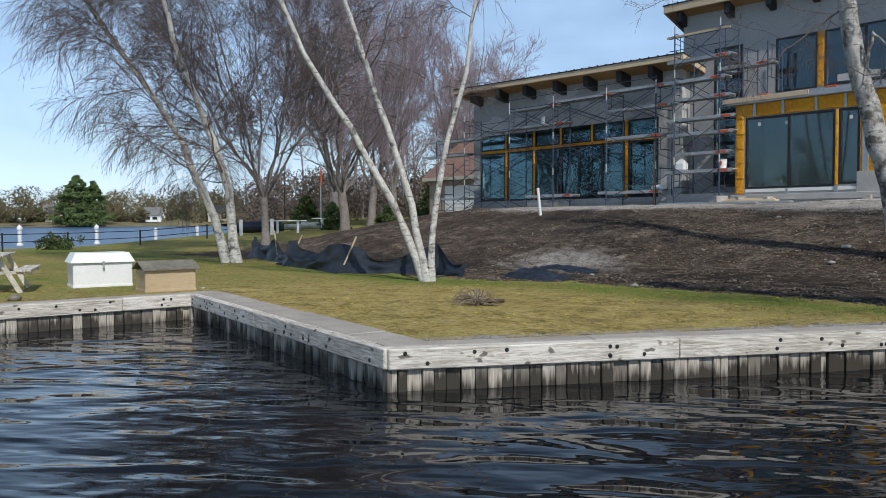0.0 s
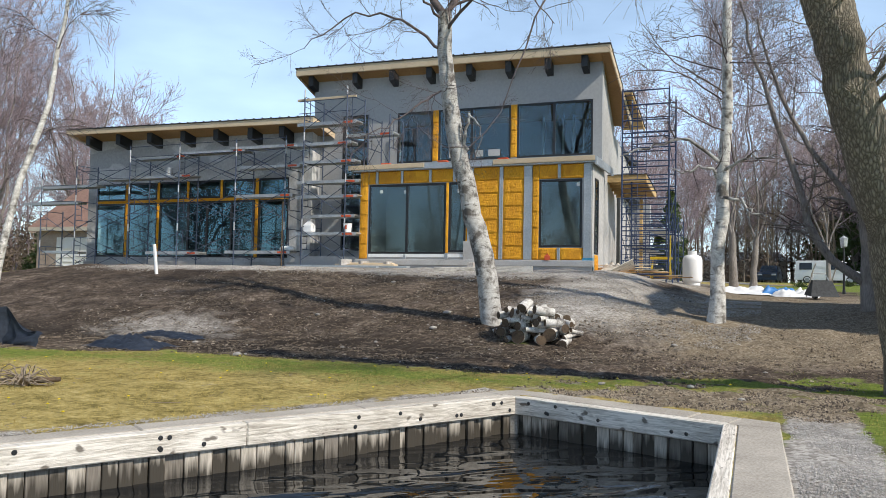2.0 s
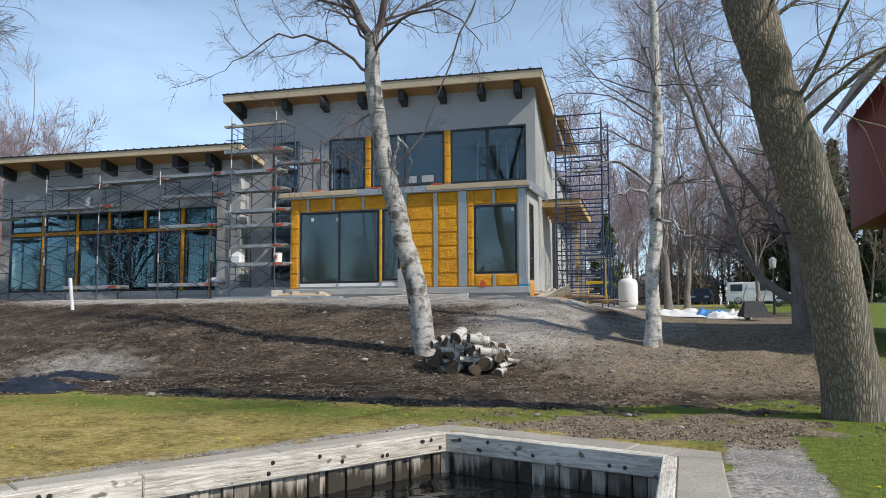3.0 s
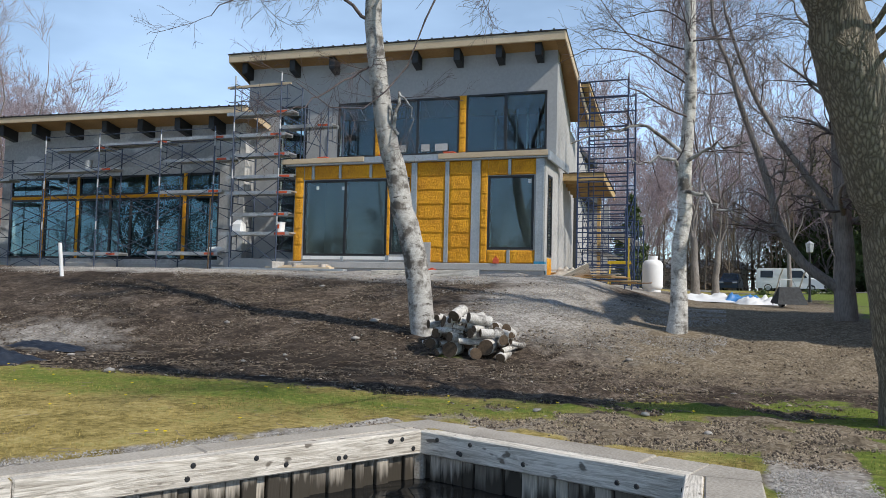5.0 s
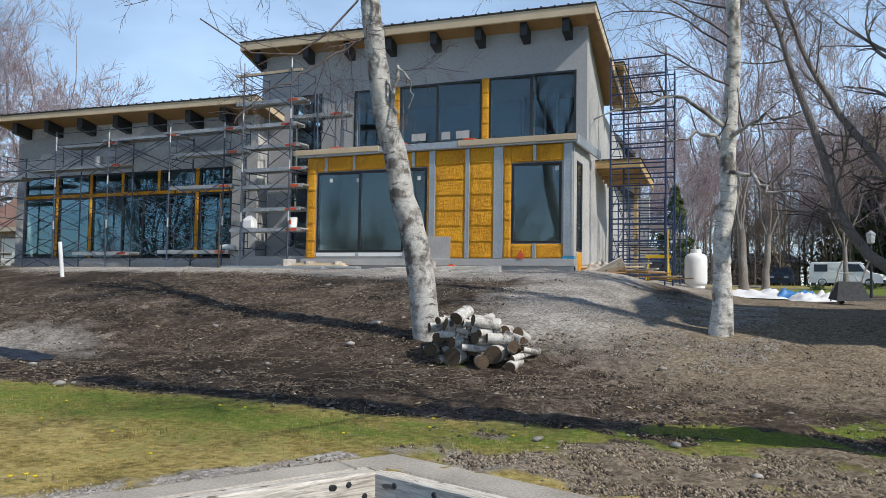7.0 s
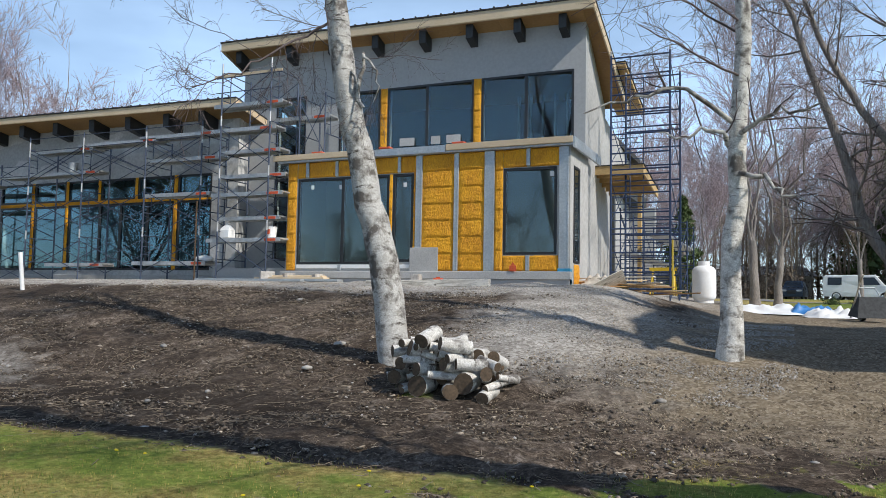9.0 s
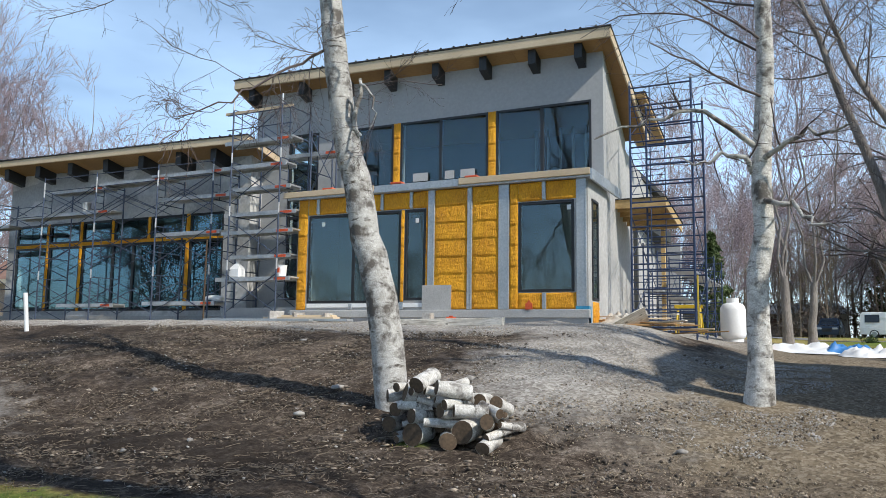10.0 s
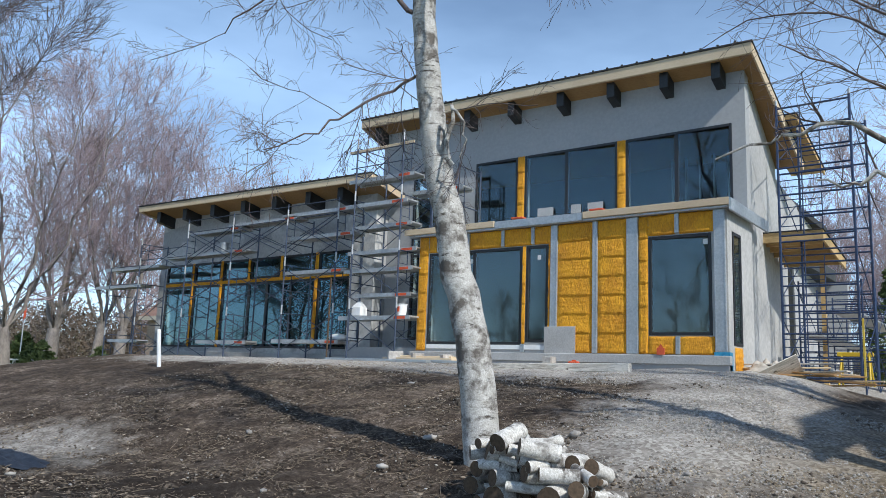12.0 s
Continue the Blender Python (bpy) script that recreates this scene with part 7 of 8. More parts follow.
maple("maple_tree", "bare tree across the road", 5.5, 72, 20, 114, BARK_GREY, TWIG_RED, 4, 0.22, 0.2, 1.5)
maple("maple_tree", "bare tree across the road", 9.5, 78, 20, 115, BARK_GREY, TWIG_TAN, 4, 0.25, 0.2, 1.6)
for i_, (x_, y_, h_) in enumerate(((-13, 92, 15), (-8, 88, 14), (-3.5, 93, 16), (1.5, 90, 15), (5.5, 95, 17), (10, 88, 16), (-17, 86, 15), (14, 93, 17))):
    maple("maple_tree", "bare reddish tree in the wood across the road", x_, y_, h_, 130 + i_, BARK_GREY, TWIG_RED, 6, 0.33, 0.2, 2.0, 1.0)
# dark arching tree behind the willow
big_tree("arching_tree", "dark bare tree with long arching limbs in shade",
         [stem([(3.0, 22.2, 0.9), (2.98, 22.2, 1.6), (2.92, 22.2, 3.2), (2.9, 22.2, 5.2), (2.6, 22.2, 7.5), (2.3, 22.2, 11)], 0.24, 0.06, 16, 0.02, 31, 1.3),
          stem([(2.95, 22.2, 2.1), (2.3, 22.2, 2.5), (1.7, 22.2, 3.1), (1.25, 22.2, 5.1), (0.65, 22.2, 6.8), (0.2, 22.2, 8.3), (0, 22.2, 9.5)], 0.12, 0.025, 16, 0.02, 32, 1.0),
          stem([(2.93, 22.2, 3.4), (2.55, 22.2, 4.2), (2.0, 22.2, 5.0), (1.45, 22.2, 5.8), (0.85, 22.2, 7.1), (0.4, 22.2, 9)], 0.09, 0.025, 16, 0.02, 34, 1.0)],
         BARK_GREY, TWIG, [L(18, 0.2, 1, 1.2, 3.2, 30, 80, K=9, lift=0.06, droop=0.06, wig=0.15, thin=0.35),
                           L(7, 0.1, 1, 0.6, 1.5, 25, 65, K=7, droop=0.1, wig=0.2, thin=0.5), L(5, 0.1, 1, 0.3, 0.7, 20, 60, K=5, droop=0.1, wig=0.2, thin=0.6)], 66)


def woods(name, label, boxes, seed, twig, hmin, hmax, fat):
    """Many thin far trees in one joined object."""
    rng = np.random.default_rng(seed)
    groups = []
    for x0, x1, y0, y1, n in boxes:
        x, y = rng.uniform(x0, x1, n), rng.uniform(y0, y1, n)
        h = rng.uniform(hmin, hmax, n)
        K = 7
        P = np.zeros((n, K, 3))
        P[:, :, 0] = x[:, None] + np.cumsum(rng.normal(size=(n, K)) * 0.12, 1)
        P[:, :, 1] = y[:, None] + np.cumsum(rng.normal(size=(n, K)) * 0.12, 1)
        P[:, :, 2] = height(x, y)[:, None] - 0.2 + h[:, None] * np.linspace(0, 1, K)[None]
        R = (h * 0.0075)[:, None] * np.linspace(1, 0.15, K)[None] * fat
        a = sprout(rng, P, R, 12, 0.15, 1, (2.5, 5.5), (20, 50), 6, 0.12, 0, 0.09, 0.4)
        b = sprout(rng, *a, 7, 0.1, 1, (1.0, 2.6), (20, 50), 5, 0.08, 0, 0.1, 0.6)
        b[1][:] = np.maximum(b[1], 0.011 * fat)
        c = sprout(rng, *b, 3, 0.1, 1, (0.5, 1.2), (20, 50), 3, 0.05, 0, 0.1, 0.7)
        c[1][:] = np.maximum(c[1], 0.009 * fat)
        groups += [sweep(P, R, 5), sweep(*a, 3), sweep(*b, 3), sweep(*c, 3)]
    v, f = joined(groups)
    tagged(new(name, arrays_mesh(name, v, f, twig)), label, "woodland", kind="stuff")


woods("woodland", "far bare woodland behind the road and house", [(-16, 30, 84, 112, 60), (13, 38, 70, 88, 18), (-4, 12, 92, 104, 24)], 7, TWIG_TAN, 8, 17, 1.2)
woods("woodland", "bare trees on the bank across the channel", [(-90, 40, -62, -40, 46)], 18, TWIG, 7, 12, 2.2)
woods("woodland", "bare trees in the park by the lake", [(-75, -56, 44, 75, 16), (-120, -80, 60, 110, 16)], 8, TWIG_RED, 8, 14, 1.6)


def leaf_mass(rng, centres, radii, per, size):
    """Many small leaf flakes gathered in clumps: vertices and triangles."""
    n = len(centres) * per
    c = np.repeat(centres, per, 0)
    r = np.repeat(radii, per, 0)
    d = rng.normal(size=(n, 3))
    d /= np.linalg.norm(d, axis=1, keepdims=True)
    p = c + d * r * (rng.uniform(0.35, 1, (n, 1)) ** 0.6)
    s = size * rng.uniform(0.5, 1.3, (n, 1))
    a, b = rng.normal(size=(n, 3)), rng.normal(size=(n, 3))
    V = np.stack([p + a * s * 0.5, p + b * s * 0.5, p - (a + b) * s * 0.35], 1).reshape(-1, 3)
    return V, np.arange(3 * n).reshape(-1, 3)


def thicket():
    """Low brushwood along the far side of the road."""
    rng = np.random.default_rng(15)
    n = 330
    c = np.column_stack([rng.uniform(-18, 34, n), rng.uniform(86, 104, n), 0.8 + 5.2 * rng.uniform(0, 1, n) ** 1.5])
    v, f = leaf_mass(rng, c, np.column_stack([np.full(n, 1.5), np.full(n, 1.5), np.full(n, 1.3)]), 230, 0.17)
    m = 260
    bear, dist = np.radians(rng.uniform(137, 153, m)), rng.uniform(75, 115, m)
    x, y = dist * np.cos(bear), dist * np.sin(bear)
    c2 = np.column_stack([x, y, height(x, y) + 0.5 + 4.6 * rng.uniform(0, 1, m) ** 1.4])
    v2, f2 = leaf_mass(rng, c2, np.full((m, 3), 1.5), 200, 0.18)
    q = 300
    c3 = np.column_stack([rng.uniform(-52, 45, q), rng.uniform(-66, -46, q), 0.8 + 7.0 * rng.uniform(0, 1, q) ** 1.6])
    v3, f3 = leaf_mass(rng, c3, np.full((q, 3), 2.0), 120, 0.34)
    v, f = joined([(v, f), (v2, f2), (v3, f3)])
    tagged(new("thicket", arrays_mesh("thicket", v, f, surf("brushwood", (0.10, 0.076, 0.058), (0.26, 0.20, 0.155), 2, 0.2, 0.95, bump=0, obj=False))), "brown leafless brushwood round the plot", "thicket", kind="stuff")


thicket()


def conifer(x, y, h, w, seed, lab, group, per=26, size=0.07, mat=None):
    rng = np.random.default_rng(seed)
    z = wall_z(x, y) - 0.1
    o = thing("cedar_tree", lab, "conifer", group)
    part("trunk", Build().tube([(x, y, z), (x, y, z + h * 0.95)], [w * 0.09, 0.02], 7), BARK_GREY, o)
    n = 150
    t = rng.uniform(0.03, 1, n) ** 1.1
    a = rng.uniform(0, 2 * np.pi, n)
    rad = w * 0.5 * (1 - t ** 1.5) * rng.uniform(0.45, 1.1, n) + 0.05
    c = np.column_stack([x + rad * np.cos(a), y + rad * np.sin(a), z + t * h])
    R = np.column_stack([np.full(n, w * 0.13), np.full(n, w * 0.13), np.full(n, h * 0.05)]) * (0.4 + 0.8 * (1 - t))[:, None]
    v, f = leaf_mass(rng, c, R, per, size * w)
    part("crown", arrays_mesh("crown", v, f, mat or CEDAR), None, o, "dense dark green foliage")


k = 0
for x, y, h, w in ((-46, 30.5, 1.8, 2.0), (-43, 33, 1.7, 1.8), (-50, 33, 2.0, 2.2), (-60, 52, 5, 3.6), (-54, 47, 4, 3),
                   (13.5, 84, 16, 5.5), (16.5, 86, 19, 6), (20, 82, 18, 6.5), (-57, 35, 2.6, 3), (18, 78, 14, 5), (-5.6, 58, 6.5, 2.6), (12, 90, 15, 5), (23, 88, 18, 6), (9.2, 90, 17, 5.5), (7.2, 97, 16, 5), (11, 98, 18, 6)):
    conifer(x, y, h, w, 200 + k, "dark green conifer at the edge of the plot", "conifers round the plot")
    k += 1


def shrub(x, y, r, seed, lab):
    rng = np.random.default_rng(seed)
    o = thing("shrub", lab, "shrub", at=(0, 0, 0))
    z = wall_z(x, y)
    n = 40
    d = rng.normal(size=(n, 3)) * np.array([r * 0.5, r * 0.5, r * 0.28]) + np.array([x, y, z + r * 0.45])
    v, f = leaf_mass(rng, d, np.full((n, 3), r * 0.28), 40, 0.12 * r)
    part("crown", arrays_mesh("crown", v, f, CEDAR), None, o)
    part("stems", Build().tube([(x, y, z - 0.05), (x, y, z + r * 0.5)], 0.05 * r, 6), BARK_GREY, o)


shrub(-39.5, 10.3, 0.8, 5, "round evergreen shrub by the shore fence")
for i, (x, y) in enumerate(((2.6, 52.8), (3.9, 52.6), (5.3, 52.9), (6.4, 53))):
    shrub(x, y, 0.34, 20 + i, "low clipped evergreen shrub beside the road")


def far_shore():
    rng = np.random.default_rng(9)
    # bare woods in a band along the other side of the lake
    n = 800
    bear = np.radians(rng.uniform(112, 200, n))
    dist = 300 + rng.uniform(0, 70, n)
    x, y = dist * np.cos(bear), dist * np.sin(bear)
    c = np.column_stack([x, y, 6.0 + rng.uniform(-2.5, 5.0, n)])
    R = np.column_stack([rng.uniform(3, 6, n), rng.uniform(3, 6, n), rng.uniform(3.5, 6.5, n)])
    m = 300                                            # lit brushwood along the water's edge
    bear, dist = np.radians(rng.uniform(112, 200, m)), rng.uniform(290, 302, m)
    c = np.vstack([c, np.column_stack([dist * np.cos(bear), dist * np.sin(bear), rng.uniform(2.0, 5.0, m)])])
    R = np.vstack([R, rng.uniform(1.6, 3.2, (m, 3))])
    v, f = leaf_mass(rng, c, R, 330, 0.5)
    tagged(new("far_woods", arrays_mesh("far_woods", v, f, surf("far_bare_woods", (0.10, 0.088, 0.045), (0.21, 0.18, 0.095), 0.4, 0.05, 0.95, bump=0, obj=False))), "bare brown woods on the far shore", "woodland", kind="stuff")
    bank = Build().sheet([[(r * math.cos(a), r * math.sin(a), z + 0.25 * math.sin(a * 90)) for a in np.radians(np.linspace(108, 205, 90))] for r, z in ((280, -0.3), (284, 0.7), (292, 1.5), (304, 2.6))])
    tagged(new("far_bank", bank.mesh("far_bank", surf("far_lawn", (0.12, 0.105, 0.05), (0.26, 0.22, 0.12), 0.5, 0.05, 0.95, bump=0, obj=False), True)), "grassy bank along the far shore", "bank", kind="structure")
    n = 70
    bear = np.radians(rng.uniform(115, 185, n))
    dist = 292 + rng.uniform(0, 20, n)
    x, y = dist * np.cos(bear), dist * np.sin(bear)
    c = np.column_stack([x, y, 3.2 + rng.uniform(-1.0, 2.5, n)])
    R = np.column_stack([rng.uniform(2, 4, n), rng.uniform(2, 4, n), rng.uniform(2, 4, n)])
    v, f = leaf_mass(rng, c, R, 80, 0.7)
    tagged(new("far_conifers", arrays_mesh("far_conifers", v, f, CEDAR)), "dark green conifers on the far shore", "woodland", kind="stuff")
    for i, (b, w, h, col) in enumerate(((165.2, 9, 4.5, CREAM), (163.3, 12, 4, CREAM), (159, 9, 3.6, WHITE), (154.5, 14, 4.5, CREAM), (151.5, 9, 3.5, BRICK), (148, 10, 4, BRICK), (170, 9, 4, CREAM), (143, 9, 3.8, CREAM))):
        a = math.radians(b)
        w, h = w * 0.6, h * 0.7
        x, y = 296 * math.cos(a), 296 * math.sin(a)
        o = thing("house", "pale lakeside house on the far shore", "house", "houses on the far shore")
        o.matrix_world = pose(x, y, 1.6, 0, 0, b - 90 + 180)
        part("wall", Build().box((-w / 2, -4, 0), (w / 2, 4, h)), col, o)
        part("roof", Build().add([(-w / 2 - 0.5, -4.6, h), (w / 2 + 0.5, -4.6, h), (w / 2 + 0.5, 4.6, h), (-w / 2 - 0.5, 4.6, h), (-w / 2 - 0.5, 0, h + 3), (w / 2 + 0.5, 0, h + 3)],
                                 [(0, 1, 5, 4), (2, 3, 4, 5), (0, 4, 3), (1, 2, 5), (0, 3, 2, 1)]), SHINGLE if i % 2 else ASPHALT, o, "dark pitched roof")
        for q in (-0.25, 0.2):
            part("window", Build().box((w * q, -4.06, h * 0.35), (w * q + 1.6, -4.003, h * 0.75)), GLASSY, o)
            part("window", Build().box((w * q, 4.003, h * 0.35), (w * q + 1.6, 4.06, h * 0.75)), GLASSY, o)
    spruce = surf("sunlit_spruce", (0.06, 0.10, 0.028), (0.17, 0.23, 0.075), 1.5, 0.3, 0.9, bump=0)
    conifer(-272, 79, 16.5, 15, 301, "tall green spruce on the far shore", "conifers on the far shore", 170, 0.03, spruce)
    conifer(-271, 84, 14.5, 12, 302, "tall green spruce on the far shore", "conifers on the far shore", 150, 0.03, spruce)


far_shore()

# ---- ground cover ----


def scatter(base_v, base_f, pos, scale, rng, flat=1.0, tilt=True):
    """Copies of a small shape at the places given, turned at random: arrays of one joined mesh."""
    n, m = len(pos), len(base_v)
    a, b = rng.uniform(0, 2 * np.pi, n), rng.uniform(-0.5, 0.5, n) * (1 if tilt else 0)
    V = base_v[None] * (scale if scale.ndim == 2 else scale[:, None])[:, None, :]
    x, y, z = V[..., 0], V[..., 1], V[..., 2] * flat
    y2, z2 = y * np.cos(b)[:, None] - z * np.sin(b)[:, None], y * np.sin(b)[:, None] + z * np.cos(b)[:, None]
    X = x * np.cos(a)[:, None] - y2 * np.sin(a)[:, None]
    Y = x * np.sin(a)[:, None] + y2 * np.cos(a)[:, None]
    out = np.stack([X, Y, z2], -1) + pos[:, None, :]
    return out.reshape(-1, 3), (base_f[None] + (np.arange(n) * m)[:, None, None]).reshape(-1, base_f.shape[1])


def chunk(seed):
    """A crude eight-sided crumb."""
    rng = np.random.default_rng(seed)
    v = np.array([(1, 0, 0), (-1, 0, 0), (0, 1, 0), (0, -1, 0), (0, 0, 1), (0, 0, -1)], float) * rng.uniform(0.7, 1.2, (6, 1)) + rng.uniform(-0.2, 0.2, (6, 3))
    f = np.array([(0, 2, 4), (2, 1, 4), (1, 3, 4), (3, 0, 4), (2, 0, 5), (1, 2, 5), (3, 1, 5), (0, 3, 5)])
    return v, f


def in_slip(x, y):
    """Roughly: over the water of the slip or on its walls."""
    def left(p, q):
        return (q[0] - p[0]) * (y - p[1]) - (q[1] - p[1]) * (x - p[0])
    lawn = (left(A, B) / 6.94 > 0.46) | (left(B, C) / 2.7 > 0.55) & (x > B[0] - 0.3) | (x > 0.8)
    west = (left(W1, A) / 7.4 > 0.66) & (x < A[0] + 0.3)
    far_w = (x < -14.0)
    return ~(lawn & (x > A[0]) | west | far_w | (x > 0.8))


def cover():
    rng = np.random.default_rng(77)

    def spread(n, x0, x1, y0, y1, want, thresh=None):
        x, y = rng.uniform(x0, x1, n), rng.uniform(y0, y1, n)
        g, s, gr = zones(x, y)
        w = dict(grass=g, stone=s * np.clip(1 - 1.3 * g, 0, 1), dirt=(1 - g) * np.clip(1 - 1.5 * s, 0, 1), green=g * gr, dry=g * (1 - 0.75 * gr))[want]
        clump = np.array([noise.noise((a * 1.3, b * 1.3, 8)) for a, b in zip(x, y)]) * 0.5 + 0.5
        ok = (rng.uniform(0, 1, n) < w * (0.35 + 0.9 * clump)) & ~in_slip(x, y)
        x, y = x[ok], y[ok]
        return np.column_stack([x, y, height(x, y)])

    # grass
    bl = np.array([(-0.5, 0, 0), (0.5, 0, 0), (0.12, 0.35, 1.0)])
    bf = np.array([(0, 1, 2)])
    for name, want, mat, n, h in (("dry_grass", "dry", BLADE, 150000, 0.032), ("green_grass", "green", BLADE_GREEN, 130000, 0.042)):
        p = np.vstack([spread(n, -12, 4.5, 4.5, 16.5, want), spread(n // 5, -24, -12, 2, 13, want)])
        s = np.column_stack([rng.uniform(0.004, 0.008, len(p)), rng.uniform(0.01, 0.06, len(p)), rng.uniform(0.35, 1.15, len(p)) * h])
        v, f = scatter(bl, bf, p - np.array([0, 0, 0.006]), s, rng)
        tagged(new(name, arrays_mesh(name, v, f, mat)), "patchy " + ("tan dry" if want == "dry" else "fresh green") + " lawn blades", "grass", kind="stuff")
    # soil clods and pebbles
    for k, (name, want, mat, n, lo, hi, lab) in enumerate((("soil_clods", "dirt", CLOD, 80000, 0.008, 0.042, "dark crumbled soil clods on the mound"),
                                                          ("gravel", "stone", GRIT, 60000, 0.006, 0.026, "pale grey loose gravel"),
                                                          ("pebbles", "dirt", ROCK, 9000, 0.006, 0.032, "pale pebbles strewn over the soil"),
                                                          ("wood_chips", "dirt", CHIP, 14000, 0.008, 0.060, "pale chips and bark scraps on the soil"))):
        v0, f0 = chunk(k + 1)
        p = spread(n, -16, 3.5, 9.8, 25.2, want)
        if want == "stone":
            p = np.vstack([p, spread(26000, -3.2, 3.5, 10.4, 18.5, want)])
        s = lo + (hi - lo) * rng.uniform(0, 1, len(p)) ** (4 if k else 2.4)
        v, f = scatter(v0, f0, p + np.array([0, 0, 0.002]), np.column_stack([s, s * rng.uniform(0.3, 1, len(p)), s * (0.7 if k < 3 else 0.25)]), rng)
        tagged(new(name, arrays_mesh(name, v, f, mat)), lab, "ground cover", kind="stuff")
    v0, f0 = chunk(9)
    p = spread(42000, 0.6, 1.8, 1.0, 10.6, "stone")
    s = rng.uniform(0.004, 0.013, len(p))
    v, f = scatter(v0, f0, p, np.column_stack([s, s * 0.8, s * 0.7]), rng)
    tagged(new("lane_gravel", arrays_mesh("lane_gravel", v, f, ROCK)), "pale grey crushed gravel along the slip", "ground cover", kind="stuff")
    v0, f0 = chunk(24)
    p = spread(90000, -6.4, -1.8, 4.4, 11.0, "stone")
    s = rng.uniform(0.004, 0.012, len(p))
    v, f = scatter(v0, f0, p + np.array([0, 0, 0.004]), np.column_stack([s, s * 0.8, s * 0.7]), rng)
    tagged(new("edge_gravel", arrays_mesh("edge_gravel", v, f, ROCK)), "pale crushed gravel between lawn and slip wall", "ground cover", kind="stuff")
    v0, f0 = chunk(19)
    p = np.vstack([spread(80000, -7.5, 0.5, 17.0, 25.0, "stone"), spread(50000, -24, -7.5, 21.0, 25.4, "stone")])
    s = 0.006 + 0.022 * rng.uniform(0, 1, len(p)) ** 3
    v, f = scatter(v0, f0, p, np.column_stack([s, s * 0.8, s * 0.7]), rng)
    tagged(new("crushed_stone", arrays_mesh("crushed_stone", v, f, ROCK)), "pale grey crushed stone before the house", "ground cover", kind="stuff")
    # rubble where the lawn is churned up behind the slip
    for k, (name, mat, n, lo, hi, lab) in enumerate((("rubble", GRIT, 90000, 0.004, 0.024, "tan churned rubble behind the slip"), ("clods", CLOD, 24000, 0.005, 0.032, "dark clods among the rubble"))):
        v0, f0 = chunk(30 + k)
        p = np.vstack([spread(n, -3.4, 3.2, 10.3, 13.6, "stone"), spread(n // 3, -3, 3.4, 13.4, 19, "stone")])
        s = lo + (hi - lo) * rng.uniform(0, 1, len(p)) ** 4
        v, f = scatter(v0, f0, p, np.column_stack([s, s * rng.uniform(0.5, 1, len(p)), s * 0.75]), rng)
        tagged(new(name, arrays_mesh(name, v, f, mat)), lab, "ground cover", kind="stuff")
    # dead twigs and straw
    p = np.vstack([spread(15000, -14, 3.5, 10.5, 23, "dirt"), spread(300, -12, 4, 5, 14, "grass")])
    n = len(p)
    a = rng.uniform(0, 2 * np.pi, n)
    ln = 0.05 + 0.32 * rng.uniform(0, 1, n) ** 3
    P = np.zeros((n, 4, 3))
    for i in range(4):
        P[:, i] = p + np.column_stack([np.cos(a), np.sin(a), np.zeros(n)]) * (ln * i / 3)[:, None] + rng.normal(size=(n, 3)) * np.array([0.012, 0.012, 0.008])
    P[..., 2] = height(P[..., 0], P[..., 1]) + 0.012 + np.abs(rng.normal(size=(n, 4))) * 0.012
    v, f = sweep(P, np.repeat(rng.uniform(0.0016, 0.0042, (n, 1)), 4, 1), 3)
    tagged(new("twig_litter", arrays_mesh("twig_litter", v, f, TWIG_TAN)), "dead twigs and straw on the soil", "twigs", kind="stuff")
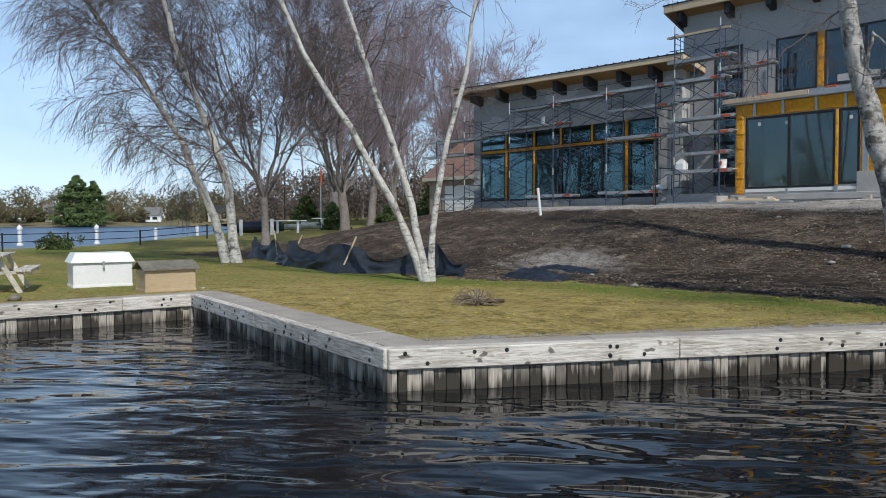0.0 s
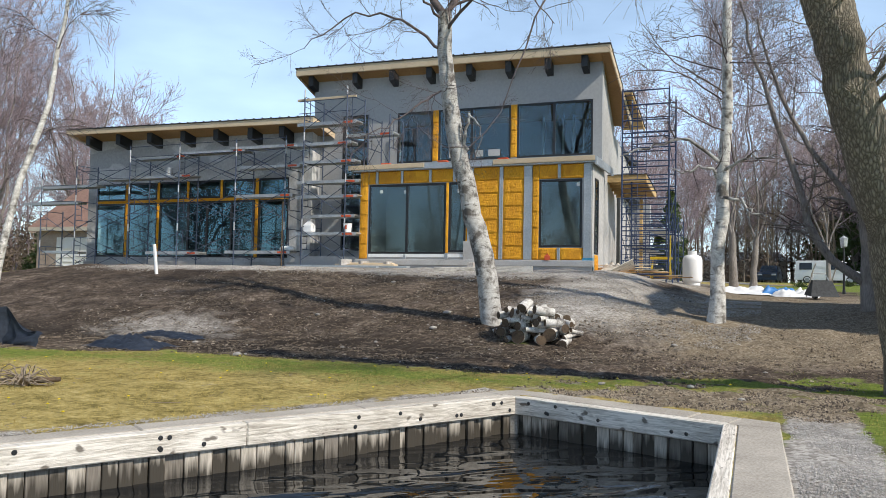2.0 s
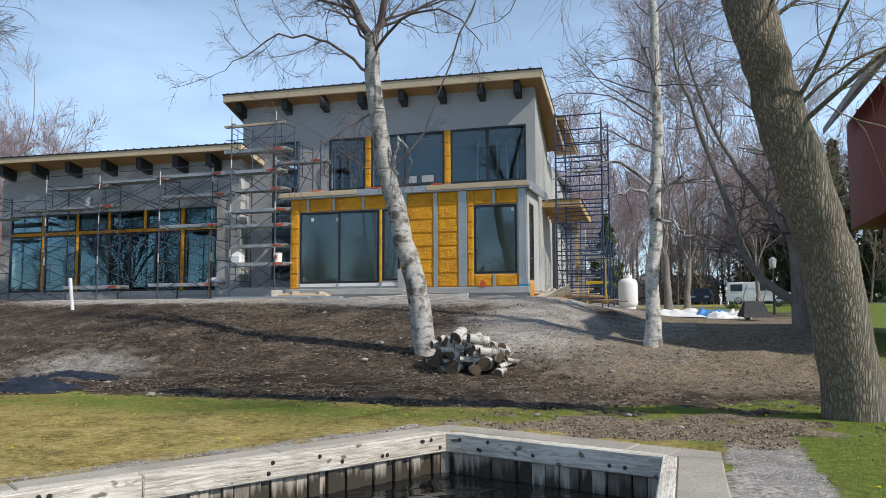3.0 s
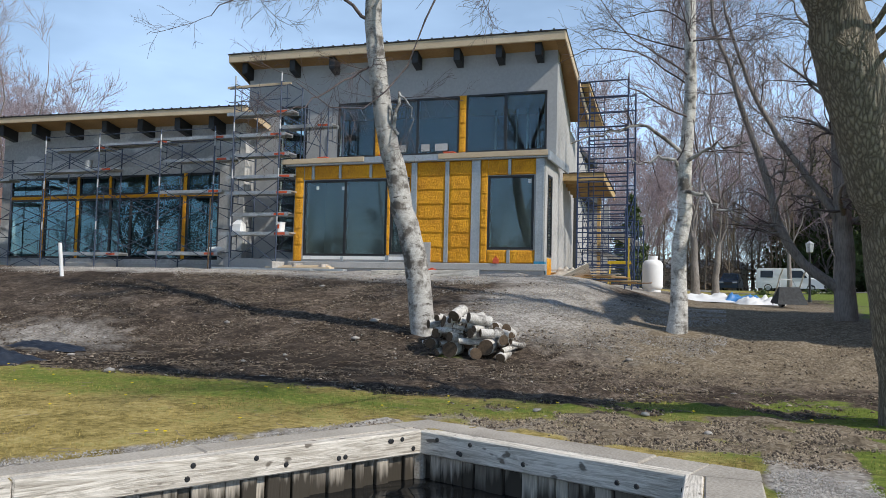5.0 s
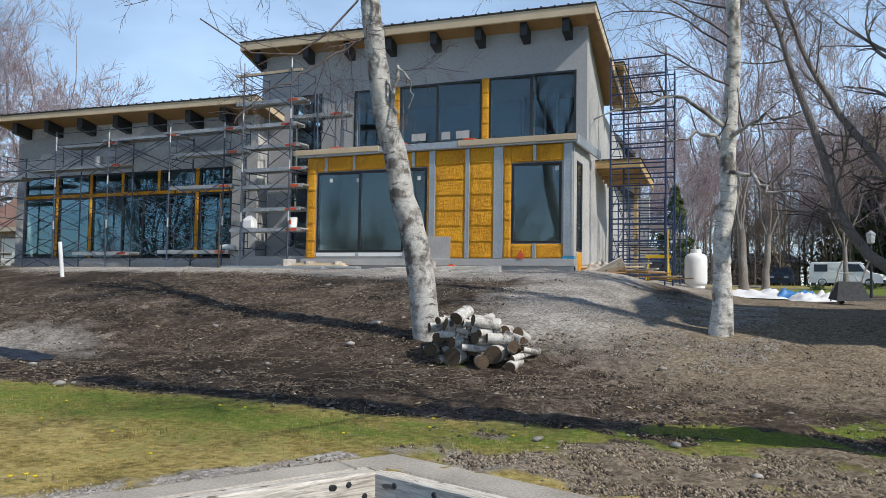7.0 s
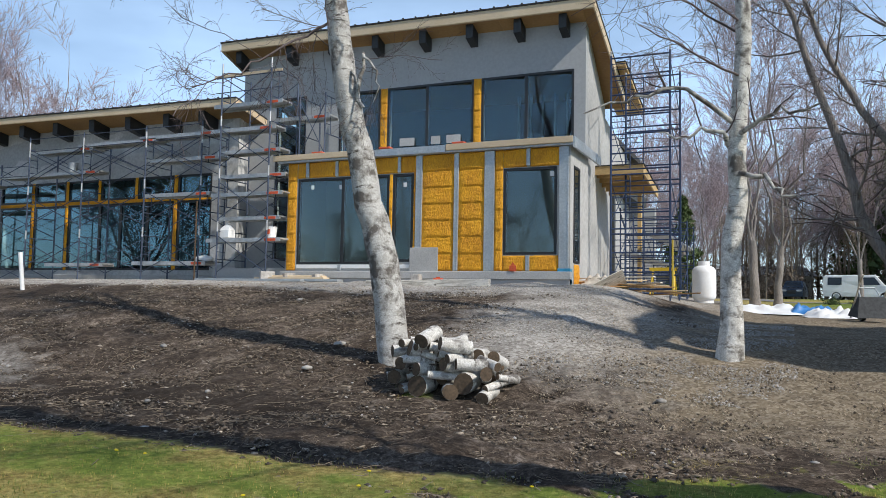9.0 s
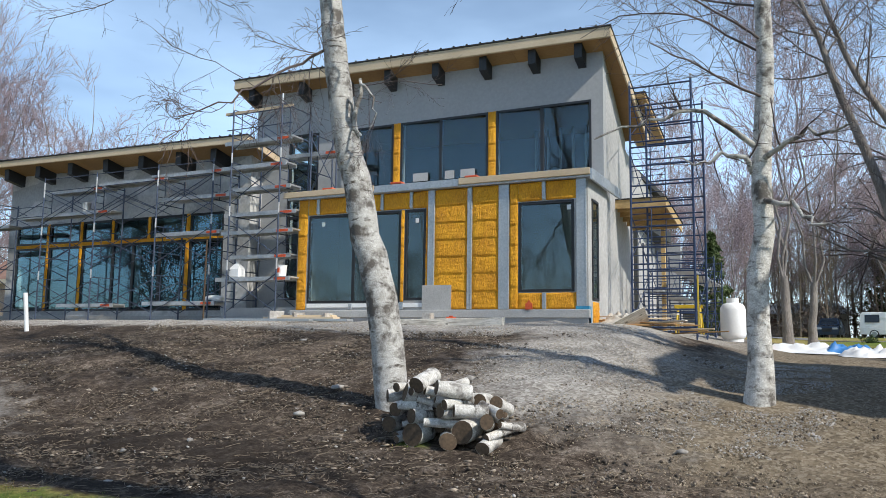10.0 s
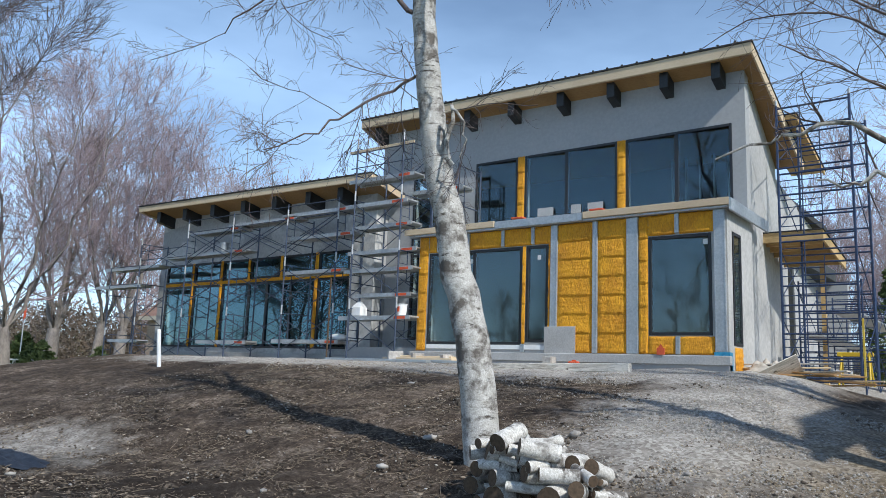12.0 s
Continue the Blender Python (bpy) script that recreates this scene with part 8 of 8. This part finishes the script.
    # single stones that stand out
    for i, (x, y, s) in enumerate(((-6.1, 13.36, 0.09), (-8.5, 12.8, 0.13), (-9.44, 17.08, 0.12), (-1.06, 16.73, 0.11), (-8.46, 13.0, 0.08), (-6.15, 16.56, 0.12), (-4.2, 14.1, 0.07), (-7.3, 14.6, 0.08),
                                   (-6.3, 17.7, 0.16), (-6.9, 15.3, 0.1), (-9.31, 20.9, 0.1), (-4.4, 18.4, 0.17), (0.6, 14.9, 0.07), (-1.6, 12.2, 0.09), (-0.4, 12.5, 0.1), (0.3, 11.6, 0.08), (-14.2, 5.0 + 1.2, 0.09), (-2.6, 17.6, 0.08),
                                   (-10.5, 14.0, 0.11), (-11.2, 15.5, 0.09), (-12.2, 13.4, 0.1))):
        v, f = lump(40 + i)
        o = new("stone", arrays_mesh("stone", v * np.array([1.3, 0.8, 0.5]) * s * 0.6, f, ROCK))
        o.location, o.rotation_euler = (x, y, wall_z(x, y) + 0.25 * s), (0, 0, i * 1.3)
        tagged(o, "pale angular stone lying on the soil", "stone", "single stones on the mound")
    # heap of dead roots on the lawn
    o = thing("root_clump", "dead tangled root clump with a pale wood stub", "root clump")
    n = 46
    a, e = rng.uniform(0, 2 * np.pi, n), rng.uniform(0.0, 1.0, n)
    P = np.zeros((n, 6, 3))
    for i in range(6):
        t = i / 5
        P[:, i] = np.column_stack([np.cos(a) * t * 0.42, np.sin(a) * t * 0.42, 0.02 + e * 0.24 * np.sin(np.pi * t * 0.9)]) + rng.normal(size=(n, 3)) * 0.02
    P += np.array([-8.3, 8.15, LAWN])
    v, f = sweep(P, np.full((n, 6), 0.008) * np.linspace(1.5, 0.6, 6)[None], 4)
    part("tangle", arrays_mesh("tangle", v, f, TWIG_TAN), None, o)
    part("stub", Build().tube([(-8.2, 8.2, LAWN + 0.06), (-7.93, 8.4, LAWN + 0.08)], [0.04, 0.03], 10), LOGEND, o, "pale broken wood stub")
    # dandelions
    p = spread(260, -11, 3, 4.6, 13, "grass")[:46]
    for i, q in enumerate(p):
        f_ = thing("dandelion", "small yellow dandelion in the lawn", "flower", "dandelions in the lawn", at=tuple(q))
        part("stalk", Build().tube([(0, 0, -0.01), (0.004, 0, 0.05)], 0.0025, 4), BLADE_GREEN, f_)
        part("bloom", Build().lathe([(0.0, 0.045), (0.016, 0.05), (0.018, 0.056), (0.0, 0.062)], 8), YELLOW, f_, "yellow flower head")


YELLOW = surf("dandelion_yellow", (0.65, 0.48, 0.01), (0.85, 0.68, 0.02), 20, 3, 0.7, bump=0)
cover()
